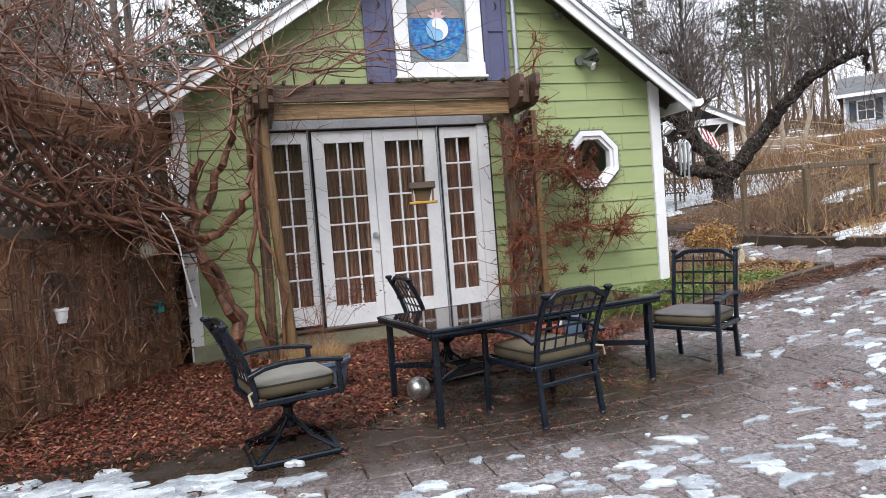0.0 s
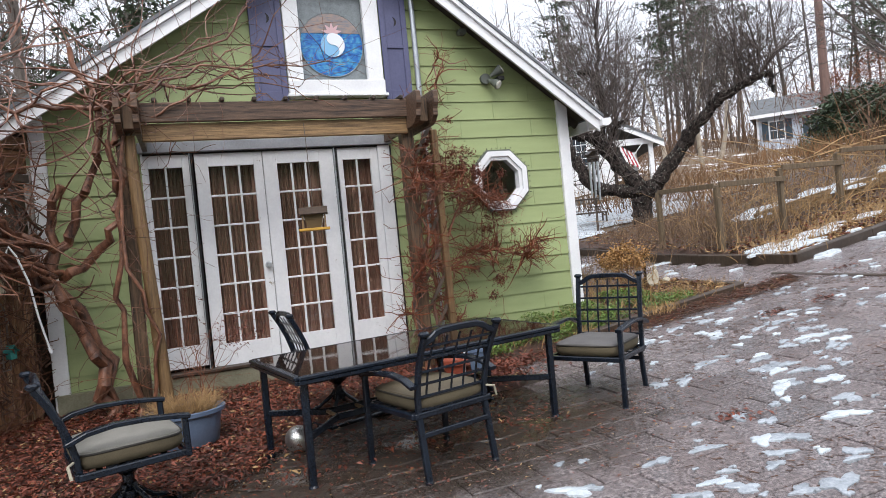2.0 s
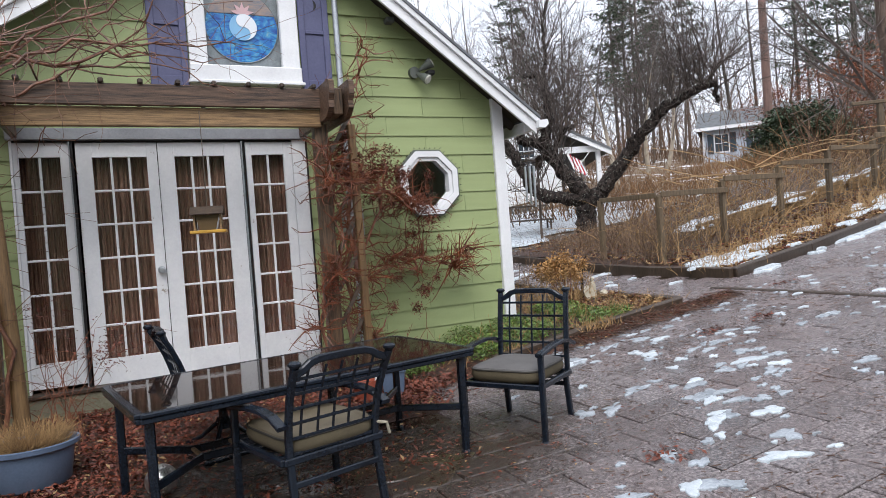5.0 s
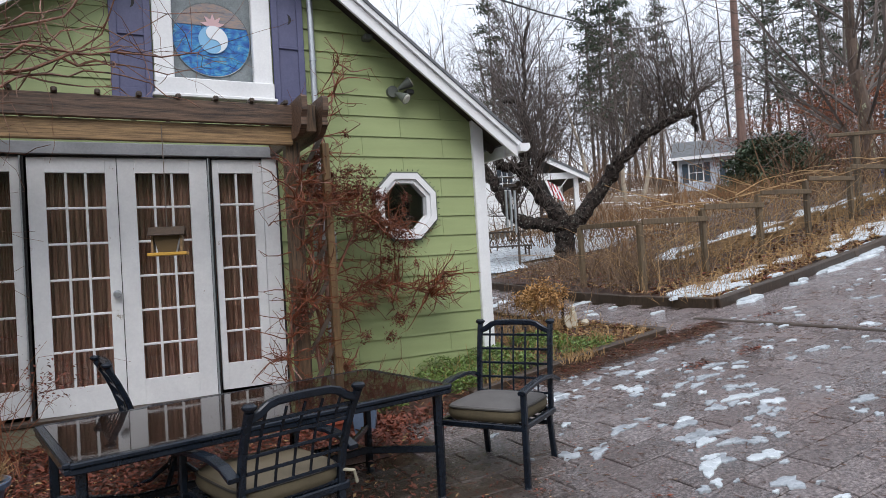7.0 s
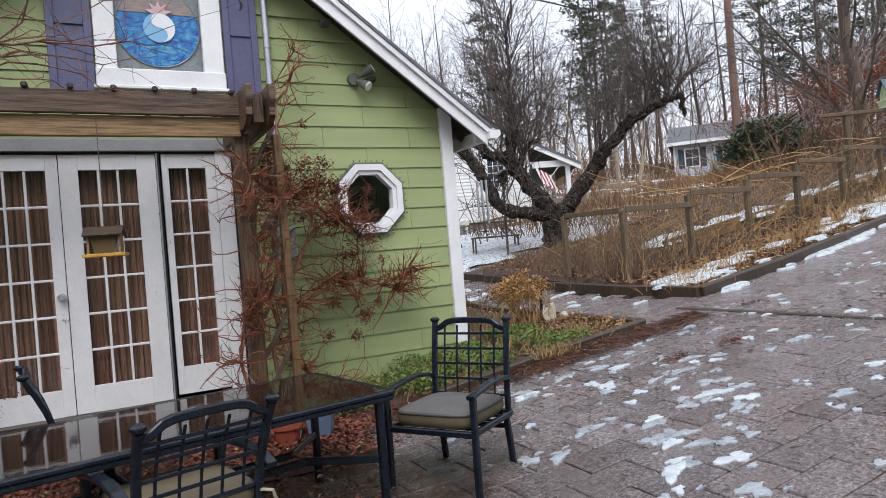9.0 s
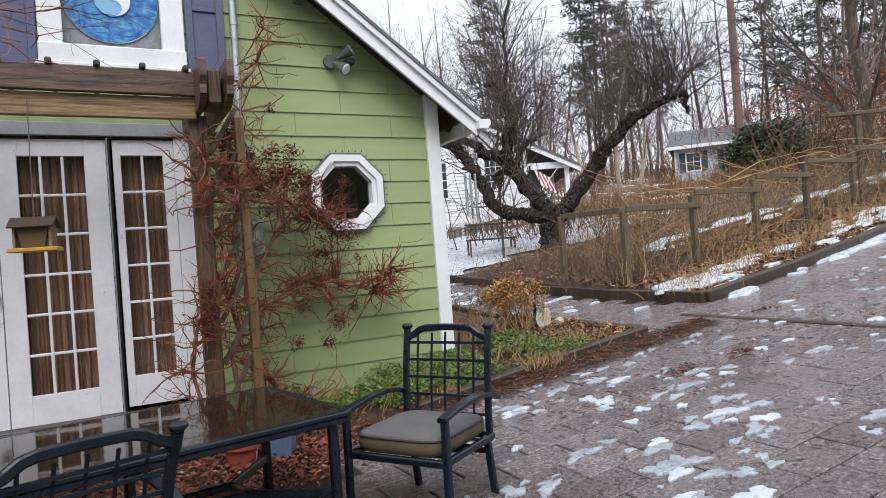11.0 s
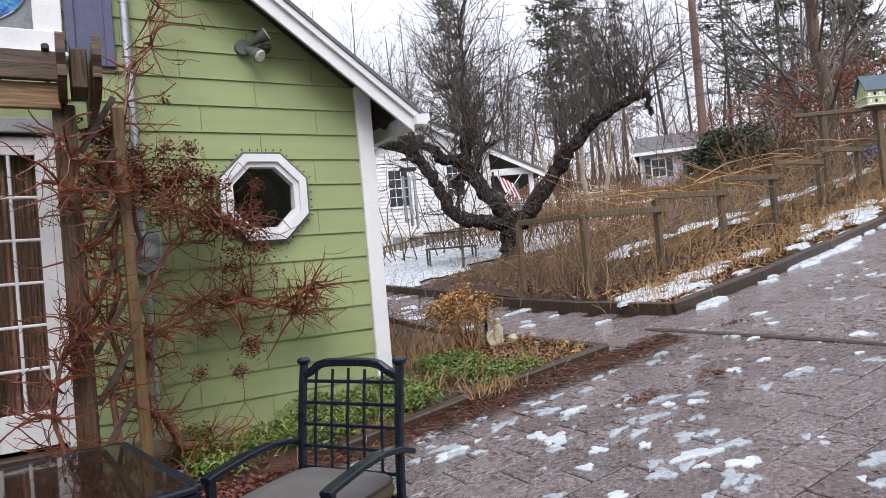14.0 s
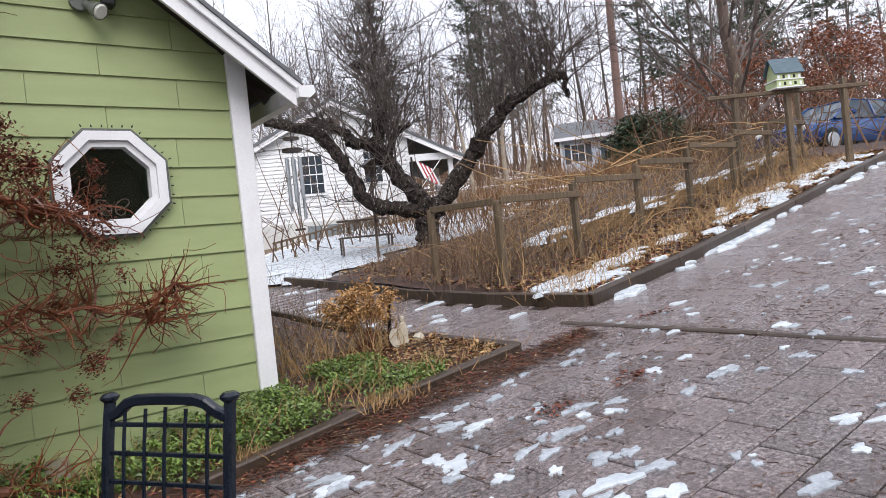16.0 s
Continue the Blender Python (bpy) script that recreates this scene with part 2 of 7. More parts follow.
# ---- mesh helpers ----
class Shape:
    """Gathers vertices and faces for one mesh."""

    def __init__(self):
        self.v, self.f = [], []

    def add(self, verts, faces):
        n = len(self.v)
        self.v.extend([tuple(p) for p in verts])
        self.f.extend([tuple(i + n for i in q) for q in faces])
        return self

    def box(self, c, s, m=None, ch=0.0):
        """A box of size s centred on c, with chamfered edges if ch is given; m turns it."""
        hx, hy, hz = s[0] / 2, s[1] / 2, s[2] / 2
        ch = min(ch, hx * 0.9, hy * 0.9, hz * 0.9)
        if ch <= 0:
            vs = [(x, y, z) for z in (-hz, hz) for y in (-hy, hy) for x in (-hx, hx)]
            fs = [(0, 2, 3, 1), (4, 5, 7, 6), (0, 1, 5, 4), (2, 6, 7, 3), (0, 4, 6, 2), (1, 3, 7, 5)]
        else:
            ax, ay = hx - ch, hy - ch
            oct_out = [(-ax, -hy), (ax, -hy), (hx, -ay), (hx, ay), (ax, hy), (-ax, hy), (-hx, ay), (-hx, -ay)]
            vs = [(x, y, -hz) for x, y in ((-ax, -ay), (ax, -ay), (ax, ay), (-ax, ay))]
            vs += [(x, y, -hz + ch) for x, y in oct_out] + [(x, y, hz - ch) for x, y in oct_out]
            vs += [(x, y, hz) for x, y in ((-ax, -ay), (ax, -ay), (ax, ay), (-ax, ay))]
            fs = [(3, 2, 1, 0), (20, 21, 22, 23)]
            for i in range(8):
                j = (i + 1) % 8
                fs.append((4 + i, 4 + j, 12 + j, 12 + i))
            for k, i in enumerate((0, 2, 4, 6)):
                j = (i + 1) % 8
                fs.append((k, (k + 1) % 4, 4 + j, 4 + i))
                fs.append((12 + i, 12 + j, 20 + (k + 1) % 4, 20 + k))
            for k, i in enumerate((1, 3, 5, 7)):
                j = (i + 1) % 8
                q = (k + 1) % 4
                fs.append((q, 4 + j, 4 + i))
                fs.append((12 + i, 12 + j, 20 + q))
        c = Vector(c)
        if m is not None:
            r = m.to_3x3() if hasattr(m, "to_3x3") else m
            vs = [r @ Vector(p) + c for p in vs]
        else:
            vs = [Vector(p) + c for p in vs]
        return self.add(vs, fs)

    def span(self, a, b, w, h, ch=0.004, up=(0, 0, 1)):
        """A bar of cross-section w by h from a to b."""
        a, b = Vector(a), Vector(b)
        x = (b - a).normalized()
        y = Vector(up).cross(x)
        y = Vector((0, 1, 0)) if y.length < 1e-4 else y.normalized()
        z = x.cross(y)
        m = Matrix((x, y, z)).transposed()
        return self.box((a + b) / 2, ((b - a).length, w, h), m, ch)

    def tube(self, pts, radii, n=8, cap=True):
        """A round tube along pts; radii: one number, or one for each point."""
        pts = [Vector(p) for p in pts]
        if isinstance(radii, (int, float)):
            radii = [radii] * len(pts)
        vs, fs = [], []
        d = (pts[1] - pts[0]).normalized()
        u = d.orthogonal().normalized()
        for i, p in enumerate(pts):
            if 0 < i < len(pts) - 1:
                d = (pts[i + 1] - pts[i - 1])
            elif i:
                d = pts[i] - pts[i - 1]
            if d.length < 1e-9:
                d = Vector((0, 0, 1))
            d = d.normalized()
            u = (u - d * u.dot(d))
            u = d.orthogonal().normalized() if u.length < 1e-6 else u.normalized()
            w = d.cross(u)
            for k in range(n):
                a = 2 * math.pi * k / n
                vs.append(p + (u * math.cos(a) + w * math.sin(a)) * radii[i])
        for i in range(len(pts) - 1):
            for k in range(n):
                j = (k + 1) % n
                fs.append((i * n + k, i * n + j, (i + 1) * n + j, (i + 1) * n + k))
        if cap:
            fs.append(tuple(range(n - 1, -1, -1)))
            fs.append(tuple((len(pts) - 1) * n + k for k in range(n)))
        return self.add(vs, fs)

    def sweep(self, pts, w, h, up=(0, 0, 1)):
        """A flat bar of cross-section w by h bent along pts."""
        pts = [Vector(p) for p in pts]
        vs, fs = [], []
        for i, p in enumerate(pts):
            d = (pts[min(i + 1, len(pts) - 1)] - pts[max(i - 1, 0)]).normalized()
            y = Vector(up).cross(d).normalized()
            z = d.cross(y)
            c = min(w, h) * 0.2
            for a, b in ((-w / 2 + c, -h / 2), (w / 2 - c, -h / 2), (w / 2, -h / 2 + c), (w / 2, h / 2 - c), (w / 2 - c, h / 2), (-w / 2 + c, h / 2), (-w / 2, h / 2 - c), (-w / 2, -h / 2 + c)):
                vs.append(p + y * a + z * b)
        for i in range(len(pts) - 1):
            for k in range(8):
                j = (k + 1) % 8
                fs.append((i * 8 + k, i * 8 + j, (i + 1) * 8 + j, (i + 1) * 8 + k))
        fs += [tuple(range(7, -1, -1)), tuple((len(pts) - 1) * 8 + k for k in range(8))]
        return self.add(vs, fs)

    def lathe(self, profile, c=(0, 0, 0), n=24, sx=1.0, sy=1.0):
        """Turns (radius, z) pairs round the vertical through c."""
        vs, fs = [], []
        for r, z in profile:
            for k in range(n):
                a = 2 * math.pi * k / n
                vs.append((c[0] + r * sx * math.cos(a), c[1] + r * sy * math.sin(a), c[2] + z))
        for i in range(len(profile) - 1):
            for k in range(n):
                j = (k + 1) % n
                fs.append((i * n + k, i * n + j, (i + 1) * n + j, (i + 1) * n + k))
        fs.append(tuple(range(n - 1, -1, -1)))
        fs.append(tuple((len(profile) - 1) * n + k for k in range(n)))
        return self.add(vs, fs)

    def prism(self, outline, a, b, axis="y"):
        """A plate whose outline lies across the axis, from a to b along it."""
        def at(p, q):
            return {"y": (p[0], q, p[1]), "x": (q, p[0], p[1]), "z": (p[0], p[1], q)}[axis]
        n = len(outline)
        vs = [at(p, a) for p in outline] + [at(p, b) for p in outline]
        fs = [tuple(range(n)), tuple(range(2 * n - 1, n - 1, -1))]
        fs += [(i, n + i, n + (i + 1) % n, (i + 1) % n) for i in range(n)]
        return self.add(vs, fs)

    def mesh(self, name, smooth=False):
        me = bpy.data.meshes.new(name)
        me.from_pydata(self.v, [], self.f)
        bm = bmesh.new()
        bm.from_mesh(me)
        if len(self.f) < 60000:
            bmesh.ops.recalc_face_normals(bm, faces=bm.faces[:])
        bm.to_mesh(me)
        bm.free()
        if smooth:
            me.shade_smooth()
            me.set_sharp_from_angle(angle=radians(40))
        return me


def part(name, shape, material, parent=None, label="", smooth=False):
    me = shape.mesh(name, smooth) if isinstance(shape, Shape) else shape
    if not me.materials:
        me.materials.append(material)
    ob = new(name, me)
    if parent is not None:
        ob.parent = parent
    return tagged(ob, label)


def thing(name, label, category, m=None, group="", kind=""):
    ob = new(name)
    ob.empty_display_size = 0.1
    if m is not None:
        ob.matrix_world = m
    return tagged(ob, label, category, group, kind)


def smoothstep(a, b, x):
    t = min(1.0, max(0.0, (x - a) / (b - a)))
    return t * t * (3 - 2 * t)


# ---- ground ----
def drive(x, y):
    """Height of the paving: flat by the table, rising ever more towards the upper drive."""
    s = x + 1.5
    z = 0.118 * (math.sqrt(s * s + 0.25) + s - 0.0) / 2
    z += 0.05 * (math.sqrt((x - 5) ** 2 + 1) + (x - 5)) / 2
    return min(z, 2.35 + 0.02 * max(0, x - 14)) if x > 10 else z


def land(x, y):
    """Height of the open ground."""
    z = drive(min(max(x, -8), 16), y)
    z += 0.045 * max(0, y - 1.0) * smoothstep(1, 4, y)
    far = math.hypot(x, y)
    z += 0.075 * max(0, far - 26)
    z += 0.02 * max(0, x - 16)
    return min(z, 12)


def rise(y):
    """How the ground climbs behind the cottage front."""
    return 0.045 * max(0, y - 1.0) * smoothstep(1, 4, y)


# ---- the cottage ----
RIDGE_X, RIDGE_Z = -2.616, 4.806
EAVE_Y, DEPTH = -0.32, 6.2


def roof_z(x):
    """Top of the roof: the slope over the octagon window is the steeper one."""
    return RIDGE_Z - (0.755 if x > RIDGE_X else 0.665) * abs(x - RIDGE_X)


house = thing("cottage", "small green-sided garden cottage with white trim and gable front", "cottage")
front = Shape()
# wall backing around the openings: door group, gable window, octagon window
DX0, DX1, DZ0, DZ1 = -4.69, -2.24, 0.27, 2.50
WX0, WX1, WZ0, WZ1 = -3.14, -2.34, 3.02, 4.02
OX, OZ, OR = -0.945, 1.935, 0.30
strips = [(-5.52, DX0, -0.1, 2.75), (DX1, OX - OR, -0.1, 2.75), (OX + OR, -0.02, -0.1, 2.75), (DX0, DX1, DZ1, 2.75), (OX - OR, OX + OR, -0.1, OZ - OR), (OX - OR, OX + OR, OZ + OR, 2.75)]
for x0, x1, z0, z1 in strips:
    front.box(((x0 + x1) / 2, 0.10, (z0 + z1) / 2), (x1 - x0, 0.16, z1 - z0))
for side in (-1, 1):
    ex, wx = (-0.02, WX1) if side > 0 else (-5.50, WX0)
    out = [(ex, 2.75), (ex, roof_z(ex) - 0.07), (RIDGE_X, RIDGE_Z - 0.07), (RIDGE_X, WZ1), (wx, WZ1), (wx, WZ0), (RIDGE_X, WZ0), (RIDGE_X, 2.75)]
    front.prism(out, 0.02, 0.18)
part("wall", front, SIDING, house)
sides = Shape()
sides.box((-5.50, DEPTH / 2, 1.3), (0.08, DEPTH - 0.4, 2.9)).box((-0.02, DEPTH / 2, 1.3), (0.08, DEPTH - 0.4, 2.8))
sides.prism([(-5.5, -0.1), (0, -0.1), (0, 2.76), (RIDGE_X, 4.73), (-5.5, 2.8)], DEPTH - 0.2, DEPTH - 0.1)
part("side_wall", sides, SIDING, house)
part("foundation", Shape().box((-3.46, 0.03, 0.06), (4.2, 0.24, 0.40)), CONCRETE, house, "stained concrete foundation strip")
for x0, x1 in ((-5.585, -5.46), (-0.115, 0.02)):
    trim = Shape().box(((x0 + x1) / 2, -0.012, 1.38), (x1 - x0, 0.05, 2.80), None, 0.004)
    if x0 > -1:
        trim = Shape().box(((x0 + x1) / 2, -0.012, 1.615), (x1 - x0, 0.05, 2.47), None, 0.004)
    part("corner_board", trim, WHITE, house)
# roof: two slabs, each with a double rake board, soffit, fascia, gutter
for side in (-1, 1):
    end = 0.30 if side > 0 else -5.86

    def strip(x0, x1, up, down):
        """A band that follows the slope between two heights under the roof's top."""
        return [(x0, roof_z(x0) - up), (x1, roof_z(x1) - up), (x1, roof_z(x1) - down), (x0, roof_z(x0) - down)]
    part("roof", Shape().prism(strip(RIDGE_X, end, 0.0, 0.035), EAVE_Y - 0.045, DEPTH + 0.2), ROOFING, house)
    part("rake_trim", Shape().prism(strip(RIDGE_X, end, 0.036, 0.095), EAVE_Y - 0.032, EAVE_Y - 0.002), WHITE, house)
    part("rake_board", Shape().prism(strip(RIDGE_X, end - side * 0.03, 0.097, 0.215), EAVE_Y, EAVE_Y + 0.03), WHITE, house)
    part("soffit", Shape().prism(strip(RIDGE_X, end - side * 0.07, 0.040, 0.065), EAVE_Y + 0.031, DEPTH), EAVE_SHADE, house)
    ze = roof_z(end) - 0.035
    part("fascia", Shape().box((end - side * 0.05, DEPTH / 2 - 0.1, ze - 0.055), (0.025, DEPTH, 0.12)), WHITE, house)
    gut = [(end - side * 0.035, ze - 0.02), (end + side * 0.085, ze - 0.01), (end + side * 0.095, ze - 0.06), (end + side * 0.05, ze - 0.10), (end - side * 0.035, ze - 0.10)]
    part("gutter", Shape().prism(gut, EAVE_Y - 0.06, DEPTH), WHITE, house)
    for k in range(9):
        xr = end - side * 0.075
        part("rafter_tail", Shape().span((xr, 0.1 + 0.7 * k, roof_z(xr) - 0.11), (xr - side * 0.30, 0.1 + 0.7 * k, roof_z(xr - side * 0.30) - 0.11), 0.04, 0.085, 0.004), EAVE_SHADE, house)

# lap shingles, each a board of its own
COURSE = 0.2035
rs = random.Random(5)


def shingle(x0, x1, zb, zt0, zt1, u0=0.0, u1=0.0):
    """A lap shingle from x0 to x1; its top may slope under the roof."""
    s = Shape()
    w = x1 - x0
    lo, hi = -0.006, 0.016
    vs = [(x0, lo, zb), (x1, lo, zb), (x1, hi, zb), (x0, hi, zb), (x0 + u0, hi - 0.008, zt0), (x1 + u1, hi - 0.008, zt1), (x1 + u1, hi, zt1), (x0 + u0, hi, zt0)]
    s.add(vs, [(0, 1, 5, 4), (3, 2, 1, 0), (4, 5, 6, 7), (0, 4, 7, 3), (1, 2, 6, 5), (2, 3, 7, 6)])
    part("shingle", s, SIDING, house)


def oct_half(z):
    """Half the width of the octagonal opening at a height."""
    d = abs(z - OZ)
    return max(0.02, 0.31 - max(0.0, d - 0.128))


def blocked(xa, xb, za, zb):
    """Stretches of x taken by openings in a course."""
    out = []
    if zb > DZ0 and za < DZ1:
        out.append((DX0 - 0.0, DX1 + 0.0))
    if zb > WZ0 - 0.08 and za < WZ1 + 0.1:
        out.append((-3.22, -2.24))
    if zb > OZ - 0.30 and za < OZ + 0.30:
        out.append((OX - oct_half(za), OX + oct_half(za)))
    return out


z = 0.4065 - 2 * COURSE
row = 0
while z < 4.65:
    zt = z + COURSE + 0.008
    xs0, xs1 = -5.46, -0.115
    if zt > 2.6:
        xs0, xs1 = max(xs0, RIDGE_X - (RIDGE_Z - 0.10 - z) / 0.665), min(xs1, RIDGE_X + (RIDGE_Z - 0.10 - z) / 0.755)
    x = -0.42 - (row % 2) * 0.5 - rs.uniform(0, 0.1)
    edges = [xs1]
    while x > xs0:
        if x < xs1 - 0.05:
            edges.append(x)
        x -= 1.02 if row % 3 else 0.9
    edges.append(xs0)
    spans = [(b, a) for a, b in zip(edges, edges[1:])]
    for hole0, hole1 in blocked(xs0, xs1, z, z + COURSE):
        cutspans = []
        for a, b in spans:
            if b <= hole0 or a >= hole1:
                cutspans.append((a, b))
                continue
            if a < hole0:
                cutspans.append((a, hole0))
            if b > hole1:
                cutspans.append((hole1, b))
        spans = cutspans
    for a, b in spans:
        if b - a < 0.02:
            continue
        ta = min(zt, roof_z(a) - 0.072)
        tb = min(zt, roof_z(b) - 0.072)
        if max(ta, tb) <= z + 0.01:
            continue
        lean = oct_half(z + COURSE) - oct_half(z)
        u0 = lean if abs(a - OX - oct_half(z)) < 1e-6 else 0.0
        u1 = -lean if abs(b - OX + oct_half(z)) < 1e-6 else 0.0
        shingle(a + 0.0015, b - 0.0015, z, max(ta, z + 0.002), max(tb, z + 0.002), u0, u1)
    z += COURSE
    row += 1


# ---- french doors ----
def glazed(name, x0, x1, gx0, gx1, z0, z1, gz0, gz1, cols, rows, y, label):
    """A door leaf or sidelight with a grid of panes in white bars."""
    d = thing(name, label, "door", kind="structure")
    t = 0.045
    fr = Shape()
    fr.box(((x0 + gx0) / 2, y, (z0 + z1) / 2), (gx0 - x0, t, z1 - z0), None, 0.003)
    fr.box(((gx1 + x1) / 2, y, (z0 + z1) / 2), (x1 - gx1, t, z1 - z0), None, 0.003)
    part("stile", fr, CHIPPED, d)
    part("bottom_rail", Shape().box(((gx0 + gx1) / 2, y, (z0 + gz0) / 2), (gx1 - gx0, t, gz0 - z0)), CHIPPED, d, "white bottom rail with peeling paint")
    part("top_rail", Shape().box(((gx0 + gx1) / 2, y, (gz1 + z1) / 2), (gx1 - gx0, t, z1 - gz1)), WHITE, d)
    for i in range(1, cols):
        x = gx0 + (gx1 - gx0) * i / cols
        part("glazing_bar", Shape().box((x, y - 0.004, (gz0 + gz1) / 2), (0.02, 0.028, gz1 - gz0), None, 0.004), WHITE, d)
    for j in range(1, rows):
        zz = gz0 + (gz1 - gz0) * j / rows
        part("glazing_bar", Shape().box(((gx0 + gx1) / 2, y - 0.003, zz), (gx1 - gx0, 0.026, 0.02), None, 0.004), WHITE, d)
    pw, ph = (gx1 - gx0) / cols, (gz1 - gz0) / rows
    pane = Shape().box((0, 0, 0), (pw - 0.021, 0.004, ph - 0.021)).mesh("pane")
    for i in range(cols):
        for j in range(rows):
            p = part("pane", pane, GLASS, d)
            p.location = (gx0 + pw * (i + 0.5), y + 0.006, gz0 + ph * (j + 0.5))
            p.rotation_euler = (rs.uniform(-0.006, 0.006), 0, rs.uniform(-0.006, 0.006))
            p.visible_shadow = False
    return d


YD = 0.03
glazed("door_1", -4.215, -3.573, -4.09, -3.66, 0.30, 2.385, 0.51, 2.26, 3, 6, YD, "white glazed french door with eighteen small panes")
glazed("door_2", -3.567, -2.85, -3.43, -3.0, 0.30, 2.385, 0.51, 2.26, 3, 6, YD, "white glazed french door with worn bottom rail")
glazed("sidelight_1", -4.67, -4.265, -4.63, -4.33, 0.33, 2.385, 0.535, 2.265, 2, 6, YD, "white glazed sidelight beside the french doors")
glazed("sidelight_2", -2.805, -2.37, -2.75, -2.45, 0.33, 2.385, 0.56, 2.265, 2, 6, YD, "white glazed sidelight with peeling base")
knob = thing("door_knob", "round brass and steel door knob", "knob", pose(-3.61, -0.02, 1.245), kind="structure")
part("rose", Shape().tube([(0, 0.03, 0), (0, 0.005, 0)], [0.034, 0.03], 16), GALV, knob)
part("grip", Shape().tube([(0, 0.005, 0), (0, -0.02, 0), (0, -0.04, 0), (0, -0.055, 0)], [0.012, 0.014, 0.028, 0.018], 16), GALV, knob, smooth=True)
frame_ob = thing("door_frame", "white door surround with grey header board", "door frame", kind="structure")
part("header", Shape().box((-3.46, -0.005, 2.455), (2.50, 0.07, 0.10), None, 0.004), surface("grey_paint", (0.22, 0.23, 0.24), (0.34, 0.35, 0.37), 0.55), frame_ob, "grey painted header board")
part("head_strip", Shape().box((-3.46, 0.02, 2.394), (2.46, 0.05, 0.014)), BLACK, frame_ob)
for x, w in ((-2.30, 0.135), (-4.68, 0.02)):
    part("jamb", Shape().box((x, 0.02, 1.34), (w, 0.06, 2.12), None, 0.003), WHITE, frame_ob)
for x in (-4.24, -2.828, -2.225):
    part("weather_strip", Shape().box((x, 0.012, 1.34), (0.016, 0.05, 2.1)), BLACK, frame_ob)
for x in (-4.257, -2.845 + 0.003):
    part("jamb_bead", Shape().box((x, -0.008, 1.34), (0.010, 0.045, 2.1)), GALV, frame_ob)
part("sill", Shape().box((-3.46, -0.035, 0.285), (2.5, 0.16, 0.028), None, 0.004), DARK_WOOD, frame_ob, "dark worn door sill")
# curtains, and the room behind the panes with its shade put into the colour
for k, (x0, x1) in enumerate(((-4.66, -4.27), (-4.16, -3.60), (-3.50, -2.92), (-2.80, -2.38))):
    cu = Shape()
    n = 60
    vs, fs = [], []
    for i in range(n + 1):
        x = x0 + (x1 - x0) * i / n
        y = 0.13 + 0.018 * math.sin(i * 0.9 + k) + 0.012 * math.sin(i * 2.3)
        vs += [(x, y, 0.40), (x, y, 2.36), (x, y + 0.004, 2.36), (x, y + 0.004, 0.40)]
    for i in range(n):
        a = i * 4
        fs += [(a, a + 4, a + 5, a + 1), (a + 3, a + 2, a + 6, a + 7), (a + 1, a + 5, a + 6, a + 2), (a, a + 3, a + 7, a + 4)]
    cu.add(vs, fs)
    tagged(part("curtain", cu, CURTAIN), "brown pleated curtain hanging behind the glass door", "curtain", "door curtains")
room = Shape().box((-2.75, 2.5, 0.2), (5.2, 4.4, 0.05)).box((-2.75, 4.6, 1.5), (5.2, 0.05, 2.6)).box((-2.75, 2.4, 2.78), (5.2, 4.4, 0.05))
tagged(part("wall_interior", room, INNER_SHADE), "cottage interior in near-black brown, its shade put into the colour", "wall", kind="structure")

# ---- gable window ----
gw = thing("window_1", "white framed gable window holding a blue stained glass panel", "window", kind="structure")
fr = Shape()
for c, s in (((-3.16, -0.02, 3.5), (0.16, 0.07, 1.2)), ((-2.315, -0.02, 3.5), (0.17, 0.07, 1.2)), ((-2.74, -0.02, 4.08), (1.02, 0.07, 0.14))):
    fr.box(c, s, None, 0.006)
part("window_frame", fr, WHITE, gw)
part("window_sill", Shape().box((-2.735, -0.035, 3.01), (1.02, 0.10, 0.15), None, 0.008).box((-2.735, -0.05, 2.925), (1.06, 0.12, 0.03), None, 0.006), WHITE, gw)


def stained():
    m, t, b = nodes_of("blue_stained_glass")
    v = coords(t, (1, 1, 1.6))
    n = noise_tex(t, v, 9, 5, 0.6, 1.4)
    col = ramp(t, n, [(0.30, (0.012, 0.04, 0.24)), (0.45, (0.018, 0.14, 0.44)), (0.58, (0.05, 0.27, 0.50)), (0.70, (0.20, 0.38, 0.44))])
    w = t.nodes.new("ShaderNodeTexVoronoi")
    w.feature = 'DISTANCE_TO_EDGE'
    w.inputs["Scale"].default_value = 9
    t.links.new(coords(t, (0.6, 1, 1.8)), w.inputs["Vector"])
    lead = ramp(t, w.outputs["Distance"], [(0.012, (0, 0, 0)), (0.03, (1, 1, 1))])
    t.links.new(mixc(t, 0.6, col, lead, 'MULTIPLY'), b.inputs["Base Color"])
    b.inputs["Roughness"].default_value = 0.22
    bump(t, b, n, 0.2)
    return m


STAINED = stained()
part("pane", Shape().box((-2.74, 0.04, 3.55), (0.72, 0.008, 0.98)), LEDGREY, gw, "grey leaded background glass")


def disc(cx, cz, r, y, depth=0.006, n=48, sx=1.0):
    return Shape().prism([(cx + sx * r * math.cos(2 * math.pi * k / n), cz + r * math.sin(2 * math.pi * k / n)) for k in range(n)], y, y + depth)


